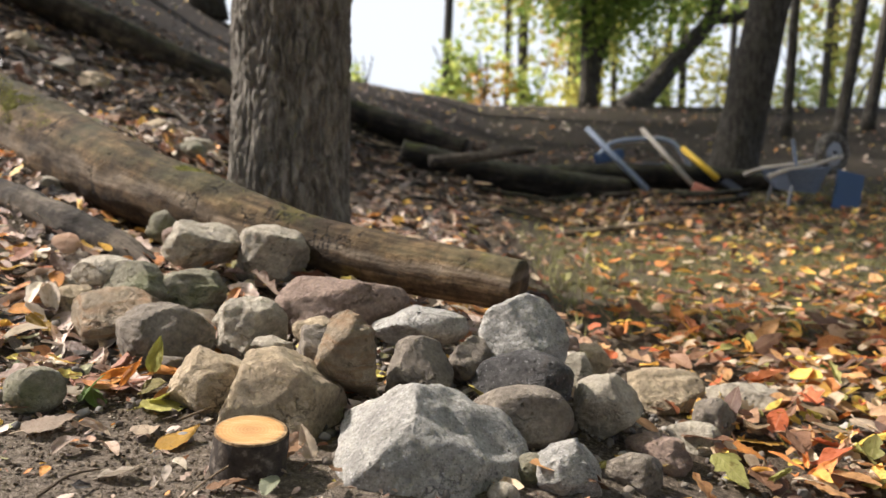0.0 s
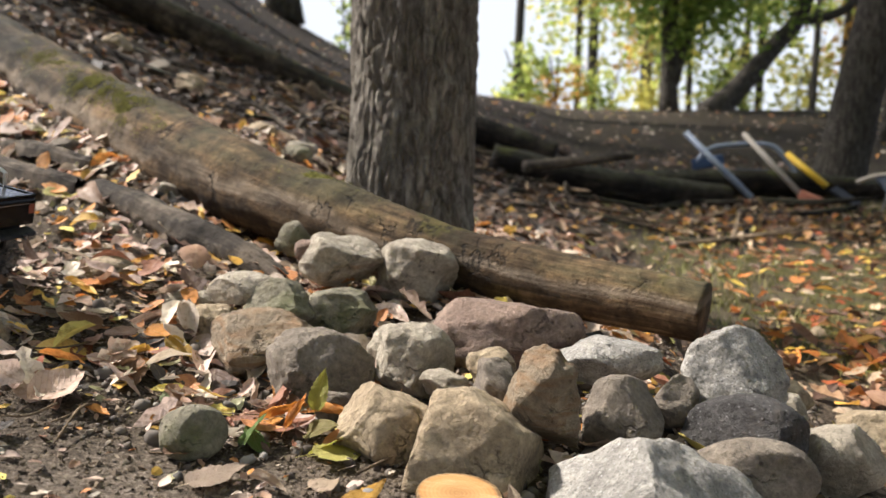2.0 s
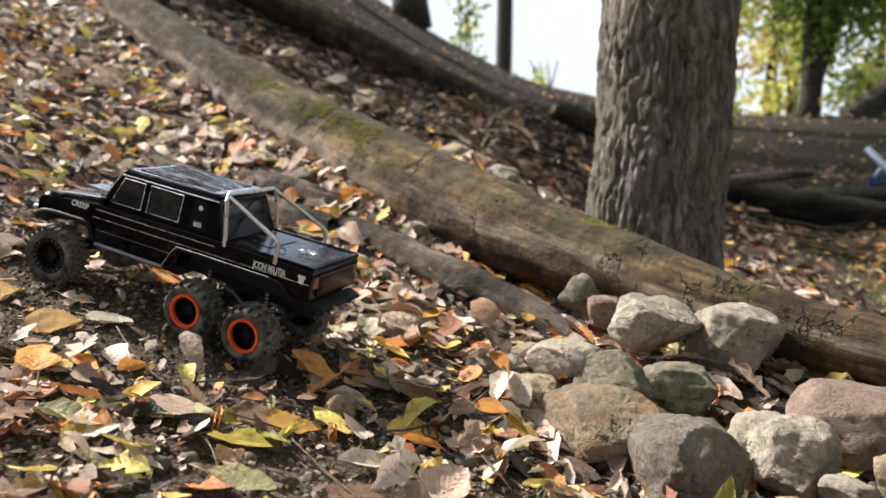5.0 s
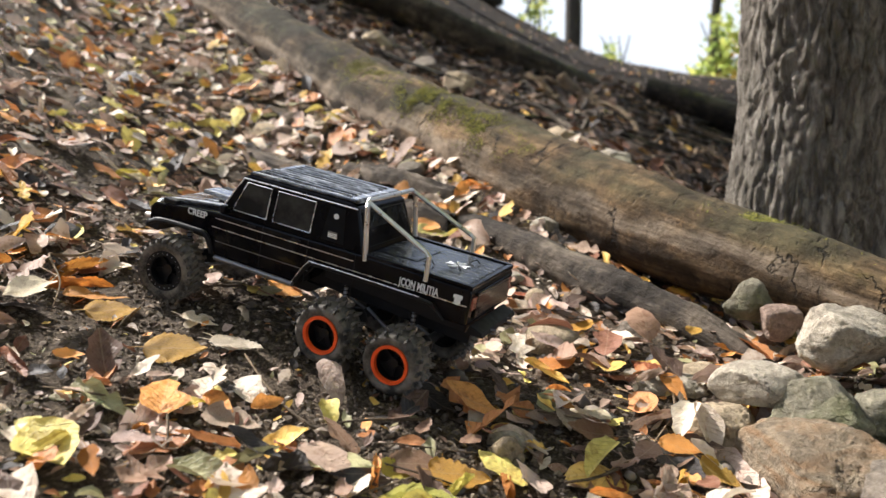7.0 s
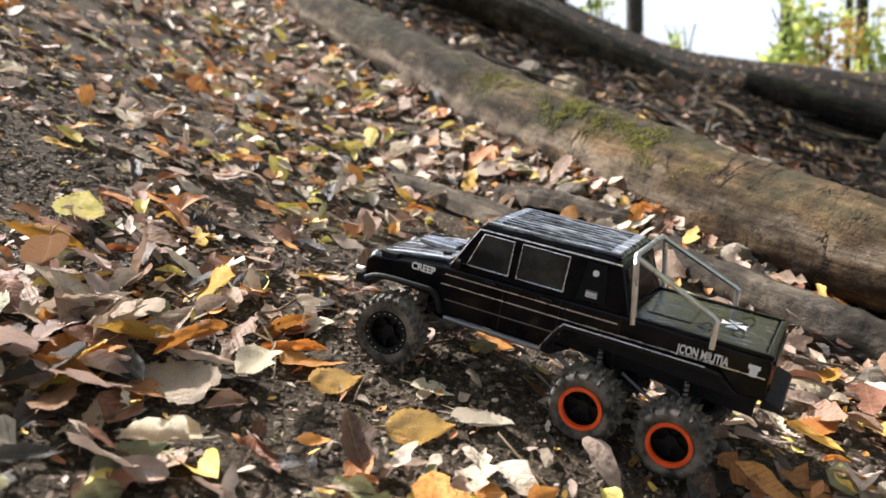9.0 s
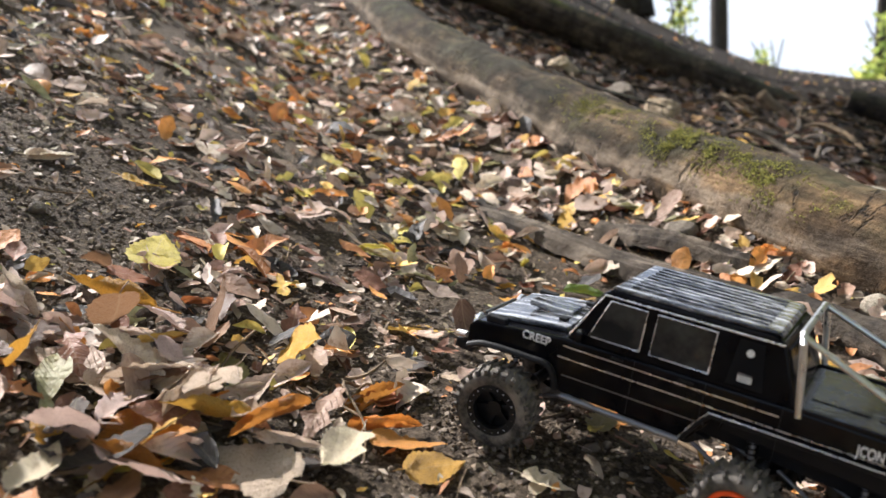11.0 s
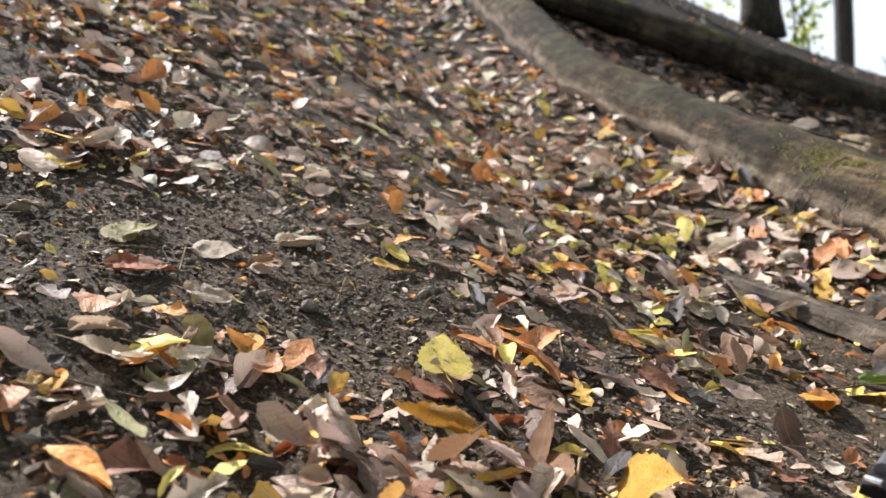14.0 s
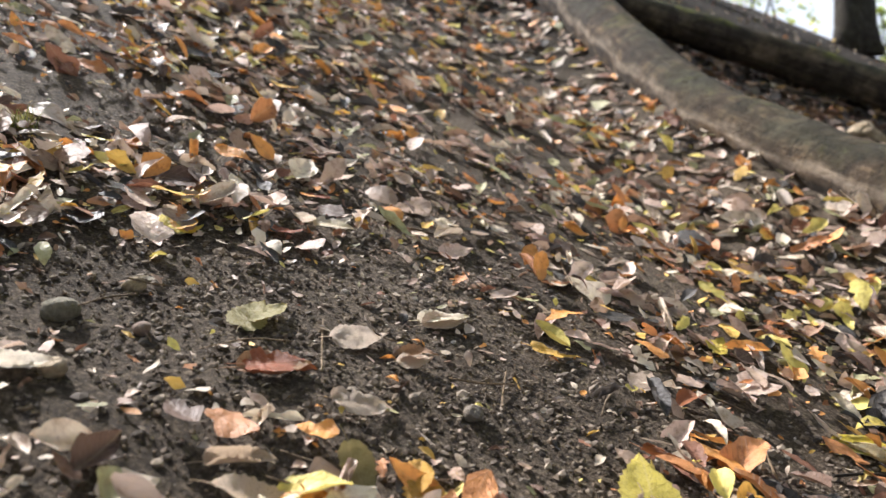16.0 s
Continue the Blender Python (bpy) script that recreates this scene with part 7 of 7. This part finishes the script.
twig([(-2.44, 2.43, .01), (-2.38, 2.50, .014), (-2.29, 2.55, .008)], 0.003, "thin dark twig among the leaves", M_LOG2)


def grass_tuft(x, y, n, h, label):
    rng = random.Random(71)
    e = empty("grass_tuft", Matrix.Translation((x, y, ground(x, y) - 0.004)))
    m = Nodes("tuft_green", 0.6)
    m.color(m.ramp(m.node("ShaderNodeObjectInfo").outputs["Random"], [(0, (0.16, 0.20, 0.04)), (0.5, (0.34, 0.34, 0.07)), (1, (0.52, 0.46, 0.16))]))
    for _ in range(n):
        a, l, b = rng.uniform(0, 6.28), rng.uniform(0.5, 1.0) * h, rng.uniform(0.3, 1.1)
        dx, dy = math.cos(a), math.sin(a)
        V, F = [], []
        for k in range(6):
            t = k / 5
            w = 0.0022 * (1 - t) + 0.0003
            out, up = l * b * t * t * 0.7, l * t * (1 - 0.45 * b * t)
            c = Vector((dx * out, dy * out, up))
            V += [c + Vector((-dy, dx, 0)) * w, c - Vector((-dy, dx, 0)) * w, c + Vector((0, 0, w * 0.5))]
        for k in range(5):
            for i, j in ((0, 2), (2, 1), (1, 0)):
                F.append((k * 3 + i, k * 3 + j, k * 3 + 3 + j, k * 3 + 3 + i))
        ob = arrays_object("blade", V, F, m.m, parent=e)
        ob.location = (rng.gauss(0, 0.014), rng.gauss(0, 0.014), 0)
    tagged(e, label, "grass")


grass_tuft(-3.90, 1.92, 46, 0.085, "small tuft of yellow-green grass on bare soil")


def field_grass():
    rng = random.Random(41)
    V, F = [], []
    for x, y in places(5200, 0.4, 6.0, 2.6, 8.5, lambda x, y: 0.2 + 0.8 * max(0, noise.noise(Vector((x * 0.9, y * 0.9, 5))) + 0.45), 25):
        z = ground(x, y)
        for _ in range(3):
            a, h, l = rng.uniform(0, 6.28), rng.uniform(0.02, 0.055), rng.uniform(0, 0.035)
            c, s = math.cos(a) * 0.003, math.sin(a) * 0.003
            b = rng.uniform(0, 6.28)
            o = len(V)
            ox, oy = x + rng.uniform(-.02, .02), y + rng.uniform(-.02, .02)
            V += [(ox - c, oy - s, z), (ox + c, oy + s, z), (ox + math.cos(b) * l, oy + math.sin(b) * l, z + h)]
            F.append((o, o + 1, o + 2))
    m = Nodes("thin_grass", 0.7)
    m.color(m.ramp(m.node("ShaderNodeNewGeometry").outputs["Random Per Island"], [(0, (0.10, 0.11, 0.03)), (0.5, (0.22, 0.21, 0.06)), (1, (0.36, 0.30, 0.12))]))
    tagged(arrays_object("grass", V, F, m.m, smooth=False), "thin olive grass on the open field", "grass", kind="stuff")


field_grass()

# ---- garden tools and the wheelbarrow at the foot of the bank ----
M_BLUEMETAL = plain("blue_grey_paint", (0.24, 0.28, 0.35), 0.5, 0.2, 0.5, 0.35)
M_BLUE = plain("blue_plastic", (0.03, 0.065, 0.15), 0.5)
M_YELLOWPAINT = plain("yellow_paint", (0.72, 0.46, 0.03), 0.45)
M_HANDLE = plain("grey_wood_handle", (0.42, 0.37, 0.31), 0.7)
M_RUSTY = plain("rusty_red_paint", (0.28, 0.10, 0.06), 0.7)


def gz(x, y, h=0.0):
    return (x, y, ground(x, y) + h)


def simple_tool(name, label, shaft, r, m1, head=None, m2=None, category="tool"):
    e = empty(name, Matrix.Translation(shaft[0]))
    o = Vector(shaft[0])
    part("shaft", pipe([Vector(p) - o for p in shaft], r, 10), m1, e, "", True)
    if head:
        c = Vector(head[0]) - o
        bm = box_bm(-head[1] / 2, head[1] / 2, -head[2] / 2, head[2] / 2, -head[3] / 2, head[3] / 2, 0.01)
        part("head", bm, m2, e, "", False, Matrix.Translation(c) @ pose(0, 0, 0, *head[4]))
    tagged(e, label, category)


simple_tool("metal_pole", "blue-grey metal pole leaning on the dark log", [(1.27, 7.55, 0.80), gz(1.76, 7.3, 0.08)], 0.028, M_BLUEMETAL)
simple_tool("rake", "tool with a grey wooden shaft leaning on the log", [(1.84, 7.9, 0.80), gz(2.28, 7.6, 0.05)], 0.024, M_HANDLE, ((2.33, 7.55, ground(2.33, 7.55) + 0.05), 0.22, 0.05, 0.08, (0, 20, -40)), M_RUSTY)
simple_tool("shovel", "shovel with a yellow shaft and black blade", [(2.22, 7.9, 0.62), gz(2.46, 7.6, 0.16)], 0.030, M_YELLOWPAINT, ((2.58, 7.5, ground(2.58, 7.5) + 0.08), 0.24, 0.20, 0.03, (10, 35, -30)), M_TRIM)


def folded_frame():
    e = empty("folded_frame", Matrix.Translation(gz(1.75, 7.95)))
    part("frame_tube", pipe([(-0.30, 0, 0.30), (-0.18, 0, 0.42), (0.10, 0.02, 0.46), (0.34, 0, 0.45), (0.46, -0.05, 0.34), (0.60, -0.1, 0.1)], 0.022, 8, 24), M_BLUEMETAL, e, "bent blue-grey tube", True)
    part("frame_panel", box_bm(-0.28, 0.0, -0.02, 0.02, 0.28, 0.38, 0.02), M_BLUE, e, "dark blue plastic panel", False, pose(0, 0, 0, 0, -10, 0))
    part("frame_panel", box_bm(0.04, 0.36, 0.04, 0.07, 0.14, 0.24, 0.02), M_BLUE, e, "dark blue plastic panel")
    tagged(e, "heap of bent blue-grey tubes and blue plastic panels", "frame")


folded_frame()


def wheelbarrow():
    e = empty("wheelbarrow", Matrix.Translation(gz(2.94, 7.05, 0.03)))
    bm = bmesh.new()
    lo = [(-.10, -.20, .10), (.08, -.20, .08), (.08, .22, .08), (-.10, .22, .10)]
    hi = [(-.20, -.28, .27), (.16, -.28, .30), (.16, .32, .30), (-.20, .32, .27)]
    a, b = [bm.verts.new(c) for c in lo], [bm.verts.new(c) for c in hi]
    bm.faces.new(a)
    for i in range(4):
        bm.faces.new((a[i], a[(i + 1) % 4], b[(i + 1) % 4], b[i]))
    bmesh.ops.solidify(bm, geom=bm.faces[:], thickness=0.012)
    part("tray", bm, M_BLUEMETAL, e, "grey-blue metal tray")
    w = part("wheel", tyre_bm(0.18, 0.09), M_RUBBER, e, "black tyre", True, pose(.28, 0, .40, 0, 12, 28))
    part("rim", ring_bm(0.03, 0.10, -0.03, 0.03), M_STEEL, w)
    for s in (-1, 1):
        part("handle", pipe([(.34, s * .06, .38), (.0, s * .2, .30), (-.2, s * .26, .27), (-.34, s * .28, .22)], 0.018, 8, 14), M_HANDLE, e, "grey wooden handle", True)
        part("leg", pipe([(-.1, s * .2, .24), (-.15, s * .22, -.02)], 0.015, 8), M_STEEL, e)
    part("post", pipe([(-.08, -.2, .26), (-.13, -.2, .52)], 0.014, 8), M_BLUEMETAL, e, "short blue-grey post")
    part("front_plate", box_bm(.16, .38, -.32, -.29, -.06, .26, 0.01), M_BLUE, e, "dark blue metal plate", False, pose(0, 0, 0, -14, 14, 0))
    tagged(e, "old wheelbarrow with grey-blue tray lying at the bank foot", "wheelbarrow")


wheelbarrow()
